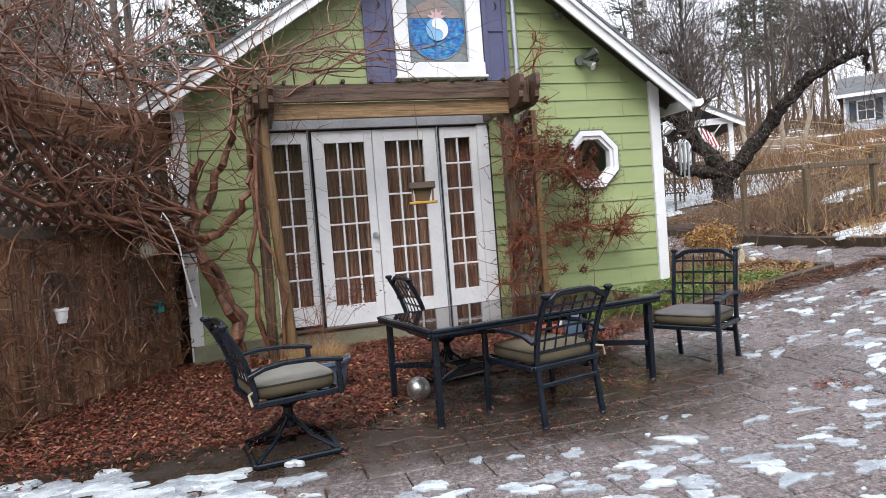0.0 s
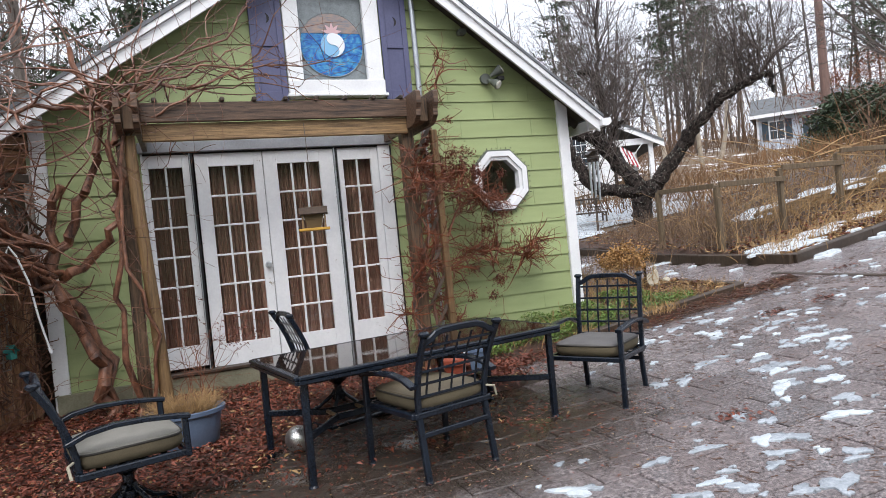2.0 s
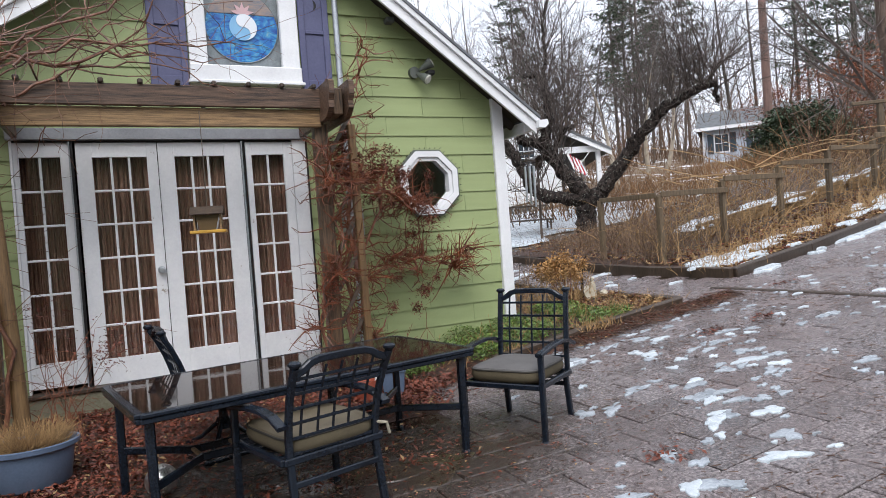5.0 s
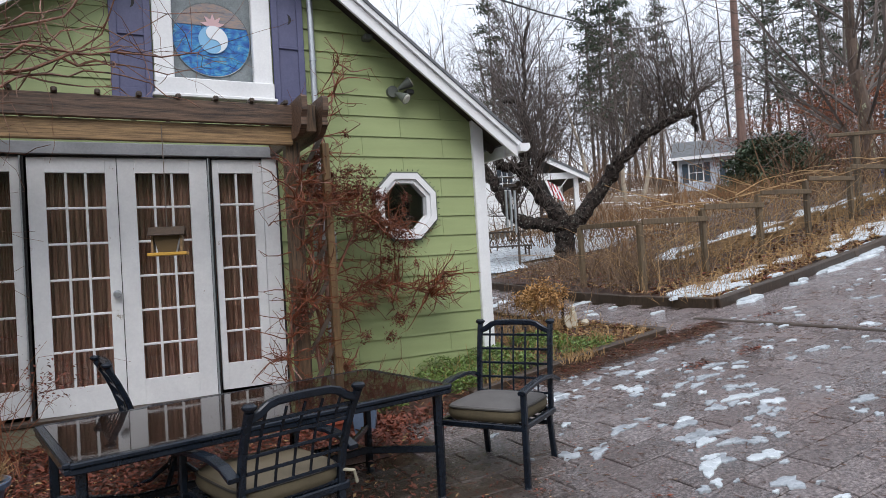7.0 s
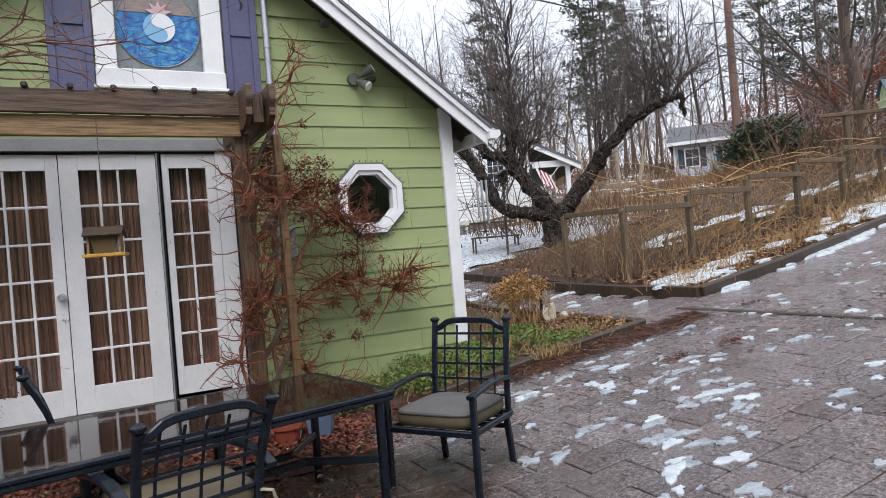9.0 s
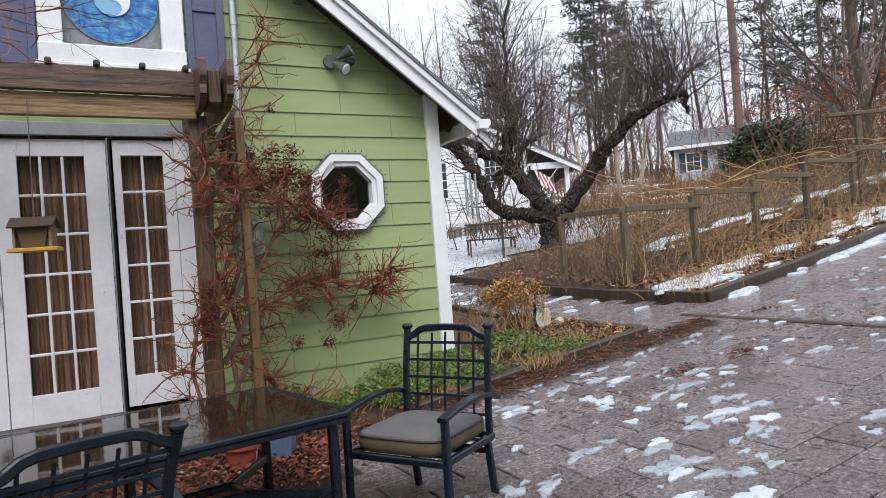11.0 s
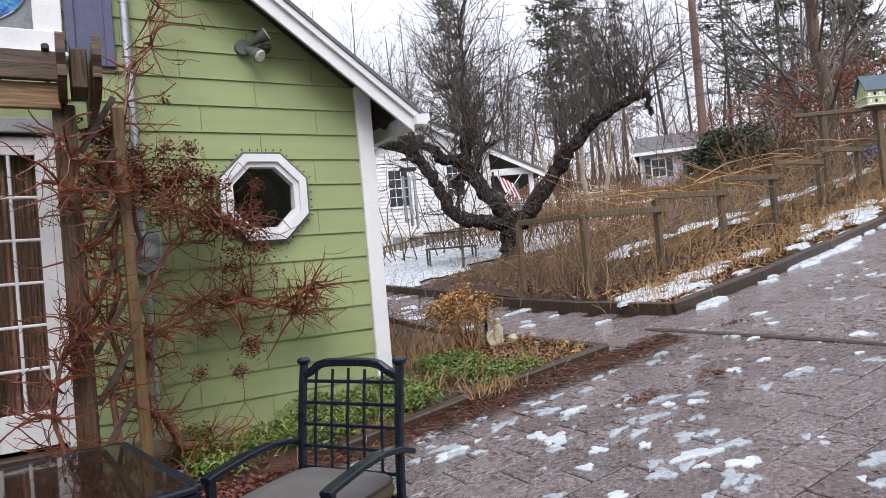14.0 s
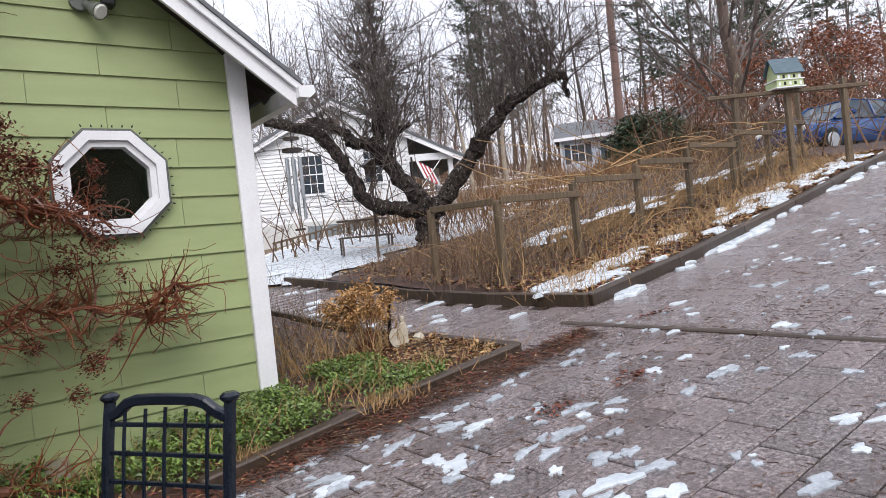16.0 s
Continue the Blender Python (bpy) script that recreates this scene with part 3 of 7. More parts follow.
part("stained_disc", disc(-2.74, 3.475, 0.335, 0.030), STAINED, gw, "round blue stained glass sea")
ring = Shape()
for k in range(48):
    a, b2 = 2 * math.pi * k / 48, 2 * math.pi * (k + 1) / 48
    ring.tube([(-2.74 + 0.336 * math.cos(a), 0.028, 3.475 + 0.336 * math.sin(a)), (-2.74 + 0.336 * math.cos(b2), 0.028, 3.475 + 0.336 * math.sin(b2))], 0.006, 5)
part("lead_ring", ring, LEDGREY, gw)
sunset = surface("orange_violet_glass", (0.10, 0.15, 0.21), (0.40, 0.27, 0.19), 0.3, 10, (1, 1, 4), 30)
part("sunset_glass", Shape().prism([(-2.74 + 0.33 * math.cos(a), 3.475 + 0.33 * math.sin(a)) for a in [radians(q) for q in range(22, 159, 4)]], 0.024, 0.029), sunset, gw, "orange sunset glass bands")
moonblue = plain("pale_blue_glass", (0.22, 0.45, 0.68), 0.25)
moonwhite = plain("milk_white_glass", (0.74, 0.78, 0.82), 0.25)
part("moon_disc", disc(-2.73, 3.475, 0.128, 0.017, 0.006), moonblue, gw)
swirl = []
for q in range(90, -91, -10):
    swirl.append((-2.73 + 0.124 * math.cos(radians(q)), 3.475 + 0.124 * math.sin(radians(q))))
for q in range(-90, 91, 12):
    swirl.append((-2.73 + 0.062 * math.cos(radians(q)), 3.475 - 0.062 + 0.062 * math.sin(radians(q))))
for q in range(270, 89, -12):
    swirl.append((-2.73 + 0.062 * math.cos(radians(q)), 3.475 + 0.062 + 0.062 * math.sin(radians(q))))
part("moon_swirl", Shape().prism(swirl, 0.011, 0.016), moonwhite, gw)
petal = plain("pink_glass", (0.62, 0.42, 0.44), 0.3)
pet = Shape()
for q in (12, 50, 90, 130, 168):
    ax = Vector((math.cos(radians(q)), 0, math.sin(radians(q))))
    base = Vector((-2.73, 0.014, 3.60))
    sidev = Vector((-ax.z, 0, ax.x)) * 0.020
    pet.prism([((base + ax * 0.0).x, (base + ax * 0.0).z), ((base + ax * 0.05 + sidev).x, (base + ax * 0.05 + sidev).z), ((base + ax * 0.11).x, (base + ax * 0.11).z), ((base + ax * 0.05 - sidev).x, (base + ax * 0.05 - sidev).z)], 0.012, 0.018)
part("petal", pet, petal, gw)
for name, x0, x1 in (("shutter", -3.575, -3.25), ("shutter", -2.215, -1.915)):
    sh = thing("shutter", "blue-violet wooden shutter with a crescent moon cutout", "shutter", group="gable shutters")
    w = x1 - x0
    cx = (x0 + x1) / 2
    body = Shape().box((cx, -0.018, 3.48), (w - 0.02, 0.02, 1.16))
    part("panel", body, PURPLE, sh)
    st = Shape()
    for c, s in (((x0 + 0.03, -0.034, 3.48), (0.06, 0.022, 1.2)), ((x1 - 0.03, -0.034, 3.48), (0.06, 0.022, 1.2)), ((cx, -0.034, 2.93), (w - 0.12, 0.022, 0.10)), ((cx, -0.034, 3.45), (w - 0.12, 0.022, 0.035)), ((cx, -0.034, 4.03), (w - 0.12, 0.022, 0.09))):
        st.box(c, s, None, 0.004)
    part("rail", st, PURPLE, sh)
    cres = [(cx + 0.042 * math.sin(radians(q)), 3.72 + 0.05 * math.cos(radians(q))) for q in range(0, 181, 12)]
    cres += [(cx + 0.018 * math.sin(radians(q)), 3.72 + 0.05 * math.cos(radians(q))) for q in range(168, 0, -12)]
    part("crescent", Shape().prism(cres, -0.031, -0.0285), BLACK, sh, "dark crescent moon cutout")

# ---- octagon window ----
ow = thing("window_2", "white octagonal window with dark interior", "window", kind="structure")


def octagon(r):
    return [(OX + r / math.cos(math.pi / 8) * math.cos(math.pi / 8 + k * math.pi / 4), OZ + r / math.cos(math.pi / 8) * math.sin(math.pi / 8 + k * math.pi / 4)) for k in range(8)]


def oct_ring(r0, r1, y0, y1, mat, name, label=""):
    a, b = octagon(r0), octagon(r1)
    s = Shape()
    for k in range(8):
        j = (k + 1) % 8
        quad = [a[k], a[j], b[j], b[k]]
        s.prism(quad, y0, y1)
    return part(name, s, mat, ow, label)


oct_ring(0.335, 0.352, -0.045, 0.01, OLIVEMETAL, "flashing", "dark grey outer edge flashing")
oct_ring(0.275, 0.334, -0.06, 0.02, WHITE, "window_frame")
oct_ring(0.235, 0.274, -0.035, 0.06, WHITE, "inner_frame")
part("pane", Shape().prism(octagon(0.236), 0.03, 0.034), GLASS, ow).visible_shadow = False
# dark plate behind the pane, painted as the shade of the room
part("dark_niche", Shape().prism(octagon(0.29), 0.5, 0.51), INNER_SHADE, ow)
bulbs = Shape()
o = octagon(0.358)
for k in range(8):
    for q in range(5):
        f0 = q / 5
        p = (o[k][0] + (o[(k + 1) % 8][0] - o[k][0]) * f0, o[k][1] + (o[(k + 1) % 8][1] - o[k][1]) * f0)
        bulbs.tube([(p[0], -0.05, p[1]), (p[0] + (p[0] - OX) * 0.045, -0.055, p[1] + (p[1] - OZ) * 0.045)], [0.005, 0.003], 5)
part("light_string", bulbs, BLACK, ow, "string of tiny dark lights")
wing = Shape()
for sx in (-1, 1):
    for r, up in ((0.09, 0.05), (0.06, -0.01)):
        pts = [(OX + sx * (0.01 + r * (1 - math.cos(q)) * 0.5), 0.02, OZ - 0.17 + up * math.sin(q / 2) + 0.03 * math.sin(q)) for q in [k * math.pi / 6 for k in range(13)]]
        wing.tube(pts, 0.003, 5)
tagged(part("butterfly_ornament", wing, RUSTMETAL), "dark wire butterfly standing in the octagonal window", "ornament")

# ---- wall fittings ----
fl = thing("flood_light", "grey twin-head flood light with motion sensor on the wall", "flood light")
part("base", Shape().tube([(-1.02, 0.0, 3.10), (-1.02, -0.05, 3.10)], 0.06, 16), OLIVEMETAL, fl)
for a, b in (((-0.97, -0.07, 3.12), (-0.86, -0.13, 3.19)), ((-1.0, -0.07, 3.08), (-0.93, -0.17, 3.00))):
    a, b = Vector(a), Vector(b)
    h = part("lamp_head", Shape().tube([a, a.lerp(b, 0.35), a.lerp(b, 0.6), b], [0.018, 0.03, 0.042, 0.058], 14), OLIVEMETAL, fl, smooth=True)
    d = (b - a).normalized()
    part("bulb_face", Shape().tube([b, b + d * 0.012], [0.05, 0.04], 14), plain("frosted_bulb", (0.62, 0.62, 0.56), 0.3), h)
part("sensor", Shape().box((-0.87, -0.10, 3.085), (0.08, 0.10, 0.05), None, 0.01), BLACK, fl)
mt = thing("electric_meter", "grey electric meter box with round glass dial", "electric meter")
part("box", Shape().box((-1.82, -0.055, 1.55), (0.20, 0.11, 0.30), None, 0.012), GALV, mt)
part("dial", Shape().tube([(-1.82, -0.11, 1.57), (-1.82, -0.15, 1.57), (-1.82, -0.19, 1.57), (-1.82, -0.20, 1.57)], [0.075, 0.07, 0.06, 0.03], 20), GALV, mt, "round glass-covered meter dial", smooth=True)
part("face", Shape().tube([(-1.82, -0.198, 1.57), (-1.82, -0.206, 1.57)], [0.045, 0.045], 16), plain("dial_face", (0.6, 0.6, 0.55), 0.3), mt)
cd = thing("conduit", "galvanised electrical service pipe on the wall", "pipe")
part("pipe", Shape().tube([(-1.84, -0.05, 1.70), (-1.84, -0.05, 3.2), (-1.845, -0.05, 4.6)], 0.030, 14), GALV, cd, smooth=True)
part("lower_pipe", Shape().tube([(-1.82, -0.05, 1.40), (-1.82, -0.05, 0.15)], 0.017, 12), GALV, cd, smooth=True)
for zz in (2.3, 3.35, 4.0):
    part("strap", Shape().tube([(-1.84, -0.05, zz - 0.012), (-1.84, -0.05, zz + 0.012)], 0.036, 14), GALV, cd)
for q, (x, zz) in enumerate(((-1.27, 3.62), )):
    dn = thing("eave_fixture", "small grey security sensor under the eave", "sensor")
    part("body", Shape().box((x, -0.05, zz), (0.09, 0.10, 0.06), None, 0.012), OLIVEMETAL, dn)

# ---- pergola ----
pg = thing("pergola", "weathered brown timber pergola over the doors", "pergola")
part("beam", Shape().box((-3.45, -0.84, 2.615), (2.34, 0.045, 0.165), None, 0.006), TIMBER, pg)
part("lower_beam", Shape().box((-3.45, -0.795, 2.455), (2.34, 0.045, 0.15), None, 0.006), GOLDEN, pg)
for k in range(9):
    x = -4.5 + k * 0.27
    part("rafter", Shape().box((x, -0.40, 2.715), (0.035, 0.80, 0.035), None, 0.004).box((x, -0.845, 2.715), (0.04, 0.09, 0.04), None, 0.01), DARK_WOOD, pg)
tail = [(-1.16, 2.70), (-1.16, 2.60), (-1.12, 2.55), (-1.12, 2.49), (-1.05, 2.44), (-0.98, 2.42), (-0.05, 2.42), (-0.05, 2.72), (-1.13, 2.72)]
for x in (-4.77, -4.64, -2.27, -2.10):
    part("side_beam", Shape().prism(tail, x - 0.022, x + 0.022, "x"), TIMBER, pg)
for x in (-4.705, -2.185):
    part("spacer_block", Shape().box((x, -0.88, 2.56), (0.085, 0.30, 0.22), None, 0.006), TIMBER_Z, pg)
part("post", Shape().span((-2.27, -0.70, drive(-2.3, 0) - 0.02), (-2.27, -0.70, 2.42), 0.12, 0.12, 0.008, (0, 1, 0)), TIMBER_Z, pg)
part("thin_post", Shape().span((-1.96, -0.70, 0.0), (-1.99, -0.72, 2.42), 0.065, 0.065, 0.006, (0, 1, 0)), GOLDEN_Z, pg, "slim golden-brown trellis post")
part("post", Shape().span((-4.80, -0.72, 0.02), (-4.78, -0.72, 2.42), 0.10, 0.10, 0.01, (0, 1, 0)), TIMBER_Z, pg)
part("leaning_pole", Shape().tube([(-4.62, -0.90, 0.02), (-4.66, -0.88, 1.0), (-4.70, -0.86, 1.8), (-4.72, -0.86, 2.42)], [0.055, 0.05, 0.05, 0.045], 10), GOLDEN_Z, pg, "rough round pole leaning at the corner", True)
for k in range(7):
    a = 0.35 + k * 0.3
    part("lattice_slat", Shape().span((-2.20, -0.70, a), (-2.0, -0.71, a + 0.34), 0.012, 0.035, 0.002), LATTICE, pg)


# ---- patio furniture ----
def cushion(parent, w=0.50, d=0.48, z=0.40, cloth=None):
    """A thick boxed cushion, its top and side cloth apart, with piping."""
    def ring(r, zz, k=18):
        out = []
        for i in range(k * 4):
            a = 2 * math.pi * i / (k * 4)
            c, s = math.cos(a), math.sin(a)
            e = 0.32
            out.append((math.copysign(abs(c) ** e, c) * w / 2 * r, math.copysign(abs(s) ** e, s) * d / 2 * r, zz))
        return out
    top, side, n = Shape(), Shape(), 72
    rings = [ring(1.0, z + 0.075), ring(0.97, z + 0.088), ring(0.8, z + 0.100), ring(0.45, z + 0.106), ring(0.06, z + 0.104)]
    top.add([p for r in rings for p in r], [(i * n + k, i * n + (k + 1) % n, (i + 1) * n + (k + 1) % n, (i + 1) * n + k) for i in range(4) for k in range(n)] + [tuple(4 * n + k for k in range(n))])
    rings = [ring(0.94, z), ring(1.0, z + 0.015), ring(1.03, z + 0.04), ring(1.0, z + 0.074)]
    side.add([p for r in rings for p in r], [(i * n + k, i * n + (k + 1) % n, (i + 1) * n + (k + 1) % n, (i + 1) * n + k) for i in range(3) for k in range(n)] + [tuple(n - 1 - k for k in range(n))])
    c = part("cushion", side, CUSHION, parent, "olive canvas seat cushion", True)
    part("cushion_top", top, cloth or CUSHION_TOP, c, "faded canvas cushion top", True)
    r = ring(1.005, z + 0.075)
    part("piping", Shape().tube(r + [r[0]], 0.006, 6, False), PIPING, c)
    tie = Shape().tube([(w / 2 - 0.02, -d / 2, z + 0.06), (w / 2 + 0.03, -d / 2 - 0.04, z + 0.05), (w / 2 + 0.05, -d / 2 - 0.03, z - 0.01)], 0.008, 6)
    part("tie", tie, plain("pale_cushion_tie", (0.36, 0.33, 0.25), 0.8), c)


def bow_arm(side, back_y=-0.26, front_y=0.24):
    s = Shape()
    x = side * 0.285
    prof = [(back_y - 0.03, 0.55), (back_y + 0.06, 0.585), (back_y + 0.18, 0.60), (back_y + 0.32, 0.595), (front_y - 0.02, 0.575), (front_y + 0.03, 0.565)]
    s.sweep([(x, y0, z0) for y0, z0 in prof], 0.05, 0.024)
    return s


def chair_top(ch, H=0.84, seat=0.38, lean=0.14, flare=0.02, low=0.06, arm_z=0.0, cloth=None):
    """Back, arms and seat frame, which swivel and standing chairs share. The chair faces +y."""
    def bp(x, f):
        """A point of the back; f runs from the seat to the top, leaning away."""
        return Vector((x, -0.24 - lean * f * f - 0.02 * f, seat + (H - seat) * f))
    for sx in (-1, 1):
        pts = [bp(sx * (0.255 - flare + flare * f), f) for f in (-0.05, 0.2, 0.4, 0.6, 0.8, 0.98)]
        post = Shape()
        post.sweep(pts, 0.033, 0.033, (0, 1, 0))
        p = part("back_post", post, METAL, ch)
        t = bp(sx * 0.255, 0.985)
        part("finial", Shape().lathe([(0.018, -0.004), (0.026, 0.004), (0.031, 0.010), (0.031, 0.018), (0.024, 0.024), (0.020, 0.028)], t, 14), METAL, p, smooth=True)
    crest = Shape()
    pts = []
    for k in range(13):
        u = -1 + k / 6
        lift = 0.045 * smoothstep(-0.98, -0.55, -abs(u)) + 0.012 * (1 - u * u)
        pts.append(bp(u * 0.245, 0.90) + Vector((0, 0, lift)))
    crest.sweep(pts, 0.03, 0.036)
    part("crest_rail", crest, METAL, ch)
    for k in range(6):
        f = low + (0.85 - low) * k / 5
        a, b = bp(-0.235, f), bp(0.235, f)
        part("back_bar", Shape().span(a, b, 0.010, 0.015, 0.002), METAL, ch)
    for x in (-0.175, -0.085, 0.0, 0.085, 0.175):
        g = Shape()
        pts = [bp(x, f) for f in (low - 0.01, 0.25, 0.5, 0.75, 0.92 + 0.035 * (1 - abs(x) * 3))]
        g.sweep([p + Vector((0, 0.008, 0)) for p in pts], 0.012, 0.008, (0, 1, 0))
        part("back_slat", g, METAL, ch)
    for sx in (-1, 1):
        a = part("arm", bow_arm(sx), METAL, ch)
        a.location.z = arm_z
    fr = Shape()
    for a, b in (((-0.27, -0.25, seat), (0.27, -0.25, seat)), ((-0.27, 0.25, seat), (0.27, 0.25, seat)), ((-0.27, -0.25, seat), (-0.27, 0.25, seat)), ((0.27, -0.25, seat), (0.27, 0.25, seat))):
        fr.span(a, b, 0.03, 0.035, 0.006)
    for k in range(4):
        fr.span((-0.26, -0.15 + k * 0.1, seat), (0.26, -0.15 + k * 0.1, seat), 0.03, 0.006, 0.001)
    part("seat_frame", fr, METAL, ch)
    cushion(ch, 0.50, 0.50, seat + 0.018, cloth)


def standing_chair(m, label, **style):
    ch = thing("patio_chair", label, "chair", m, "patio chairs")
    chair_top(ch, **style)
    for sx in (-1, 1):
        leg = Shape().span((sx * 0.285, 0.245, 0.565), (sx * 0.285, 0.255, 0.02), 0.036, 0.036, 0.007, (0, 1, 0))
        p = part("front_leg", leg, METAL, ch)
        part("foot_cap", Shape().lathe([(0.020, 0), (0.024, 0.004), (0.024, 0.02), (0.019, 0.03)], (sx * 0.285, 0.255, 0), 12), METAL, p)
        leg = Shape().span((sx * 0.235, -0.24, 0.38), (sx * 0.24, -0.29, 0.02), 0.036, 0.036, 0.007, (0, 1, 0))
        p = part("back_leg", leg, METAL, ch)
        part("foot_cap", Shape().lathe([(0.020, 0), (0.024, 0.004), (0.024, 0.02), (0.019, 0.03)], (sx * 0.24, -0.29, 0), 12), METAL, p)
    part("stretcher", Shape().span((-0.23, -0.265, 0.27), (0.23, -0.265, 0.27), 0.02, 0.03, 0.005), METAL, ch)
    return ch


def swivel_chair(m, label, turn, **style):
    """The seat turned by turn degrees on a square floor frame."""
    ch = thing("swivel_chair", label, "chair", m, "patio chairs")
    base = Shape()
    q = 0.25
    cs = [(-q, -q), (q, -q), (q, q), (-q, q)]
    for a, b in zip(cs, cs[1:] + cs[:1]):
        base.span((*a, 0.018), (*b, 0.018), 0.035, 0.03, 0.008)
    part("floor_frame", base, METAL, ch)
    for a in cs:
        part("brace", Shape().tube([(a[0] * 0.95, a[1] * 0.95, 0.03), (a[0] * 0.45, a[1] * 0.45, 0.10), (a[0] * 0.12, a[1] * 0.12, 0.19), (a[0] * 0.08, a[1] * 0.08, 0.22)], [0.013, 0.014, 0.016, 0.016], 8), METAL, ch, smooth=True)
    part("swivel_column", Shape().lathe([(0.05, 0.15), (0.05, 0.19), (0.03, 0.21), (0.03, 0.27), (0.07, 0.30), (0.09, 0.34)], (0, 0, 0), 16), METAL, ch)
    part("mount_plate", Shape().box((0, 0, 0.352), (0.20, 0.20, 0.02), None, 0.004), METAL, ch)
    n0 = set(ch.children)
    chair_top(ch, **style)
    for sx in (-1, 1):
        part("arm_post", Shape().span((sx * 0.285, 0.245, 0.565 + style.get("arm_z", 0.0)), (sx * 0.285, 0.25, 0.36), 0.036, 0.03, 0.007, (0, 1, 0)), METAL, ch)
    for o2 in ch.children:
        if o2 not in n0:
            o2.matrix_basis = pose(0, 0, 0, 0, 0, turn) @ o2.matrix_basis
    return ch


standing_chair(pose(-3.10, -3.06, 0, 0, 0, 15), "dark metal patio armchair with olive cushion drawn up to the table", cloth=CUSHION_BROWN)
standing_chair(pose(-1.545, -2.572, 0.01, 0, 0, 122), "dark metal patio armchair with grey cushion at the table end", H=0.915, seat=0.36, lean=0.05, flare=0.0, low=0.02, cloth=CUSHION_GREY)
swivel_chair(pose(-4.77, -2.95, 0, 0, 0, 8), "dark metal swivel patio chair with faded cushion on a square base", -84)
swivel_chair(pose(-3.36, -1.64, 0.01, 0, 0, 20), "dark metal swivel patio chair standing between table and doors", -103, arm_z=-0.09, H=0.87)

tb = thing("patio_table", "long dark metal patio table with wet glass top", "table", pose(-3.02, -2.53, 0, 0, 0, 10.5))
TW, TD, TH = 1.90, 0.90, 0.665
rim = Shape()
for a, b in (((-TW / 2, -TD / 2), (TW / 2, -TD / 2)), ((TW / 2, -TD / 2), (TW / 2, TD / 2)), ((TW / 2, TD / 2), (-TW / 2, TD / 2)), ((-TW / 2, TD / 2), (-TW / 2, -TD / 2))):
    rim.span((*a, TH - 0.012), (*b, TH - 0.012), 0.045, 0.024, 0.006).span((*a, TH - 0.037), (*b, TH - 0.037), 0.034, 0.026, 0.005)
part("rim", rim, METAL, tb)
part("glass_top", Shape().box((0, 0, TH - 0.006), (TW - 0.04, TD - 0.04, 0.010)), TABLEGLASS, tb, "dark rain-wet glass table top")
for sx in (-1, 1):
    for sy in (-1, 1):
        x, y = sx * (TW / 2 - 0.05), sy * (TD / 2 - 0.06)
        lg = part("leg", Shape().span((x, y, TH - 0.05), (x, y, 0.02), 0.042, 0.042, 0.008, (0, 1, 0)), METAL, tb)
        part("foot_cap", Shape().lathe([(0.024, 0), (0.03, 0.004), (0.03, 0.022), (0.022, 0.034)], (x, y, 0), 12), METAL, lg)
for sx in (-1, 1):
    part("end_stretcher", Shape().span((sx * (TW / 2 - 0.05), -TD / 2 + 0.06, 0.30), (sx * (TW / 2 - 0.35), -0.09, 0.30), 0.025, 0.04, 0.005), METAL, tb)
    part("end_stretcher", Shape().span((sx * (TW / 2 - 0.05), TD / 2 - 0.06, 0.30), (sx * (TW / 2 - 0.35), 0.09, 0.30), 0.025, 0.04, 0.005), METAL, tb)
for sy in (-1, 1):
    part("long_stretcher", Shape().span((-TW / 2 + 0.34, sy * 0.09, 0.30), (TW / 2 - 0.34, sy * 0.09, 0.30), 0.025, 0.04, 0.005), METAL, tb)
for k in range(7):
    part("cross_slat", Shape().span((-0.6 + k * 0.2, -0.09, 0.305), (-0.6 + k * 0.2, 0.09, 0.305), 0.02, 0.02, 0.003), GOLDEN, tb)


# ---- growing things ----
def wander(rng, start, direction, length, steps, wobble=0.25, lift=0.0):
    """Points of a crooked stem."""
    p, d = Vector(start), Vector(direction).normalized()
    pts = [p.copy()]
    for _ in range(steps):
        d = (d + Vector((rng.gauss(0, wobble), rng.gauss(0, wobble), rng.gauss(0, wobble) + lift))).normalized()
        p = p + d * (length / steps)
        pts.append(p.copy())
    return pts


def taper(n, r0, r1):
    return [r0 + (r1 - r0) * i / (n - 1) for i in range(n)]


def sprout(rng, shape, pts, r, level, counts, spread=0.9, shrink=0.55, lift=0.06, wobble=0.2, sides=(6, 5, 3, 3), first=0.25, tips=None):
    """Side branches along a stem, down to the last level."""
    if level >= len(counts):
        if tips is not None:
            tips.append(pts[-1])
        return
    total = sum((b - a).length for a, b in zip(pts, pts[1:]))
    for k in range(counts[level]):
        f = first + (1 - first) * (k + rng.random()) / counts[level]
        i = min(len(pts) - 2, int(f * (len(pts) - 1)))
        u = f * (len(pts) - 1) - i
        base = pts[i].lerp(pts[i + 1], u)
        along = (pts[i + 1] - pts[i]).normalized()
        side = Vector((rng.gauss(0, 1), rng.gauss(0, 1), rng.gauss(0.15, 0.7)))
        side = (side - along * side.dot(along)).normalized()
        d = along * (1 - spread * 0.6) + side * spread
        ln = total * shrink * (1.15 - 0.6 * f) * rng.uniform(0.7, 1.25)
        n = 5 if level == 0 else 4 if level == 1 else 3
        q = wander(rng, base, d, ln, n, wobble, lift)
        rr = r * (1 - 0.75 * f) * (0.5 if level == 0 else 0.55)
        shape.tube(q, taper(len(q), rr, rr * 0.35), sides[min(level + 1, 3)], False)
        sprout(rng, shape, q, rr, level + 1, counts, spread, shrink, lift, wobble, sides, 0.2, tips)


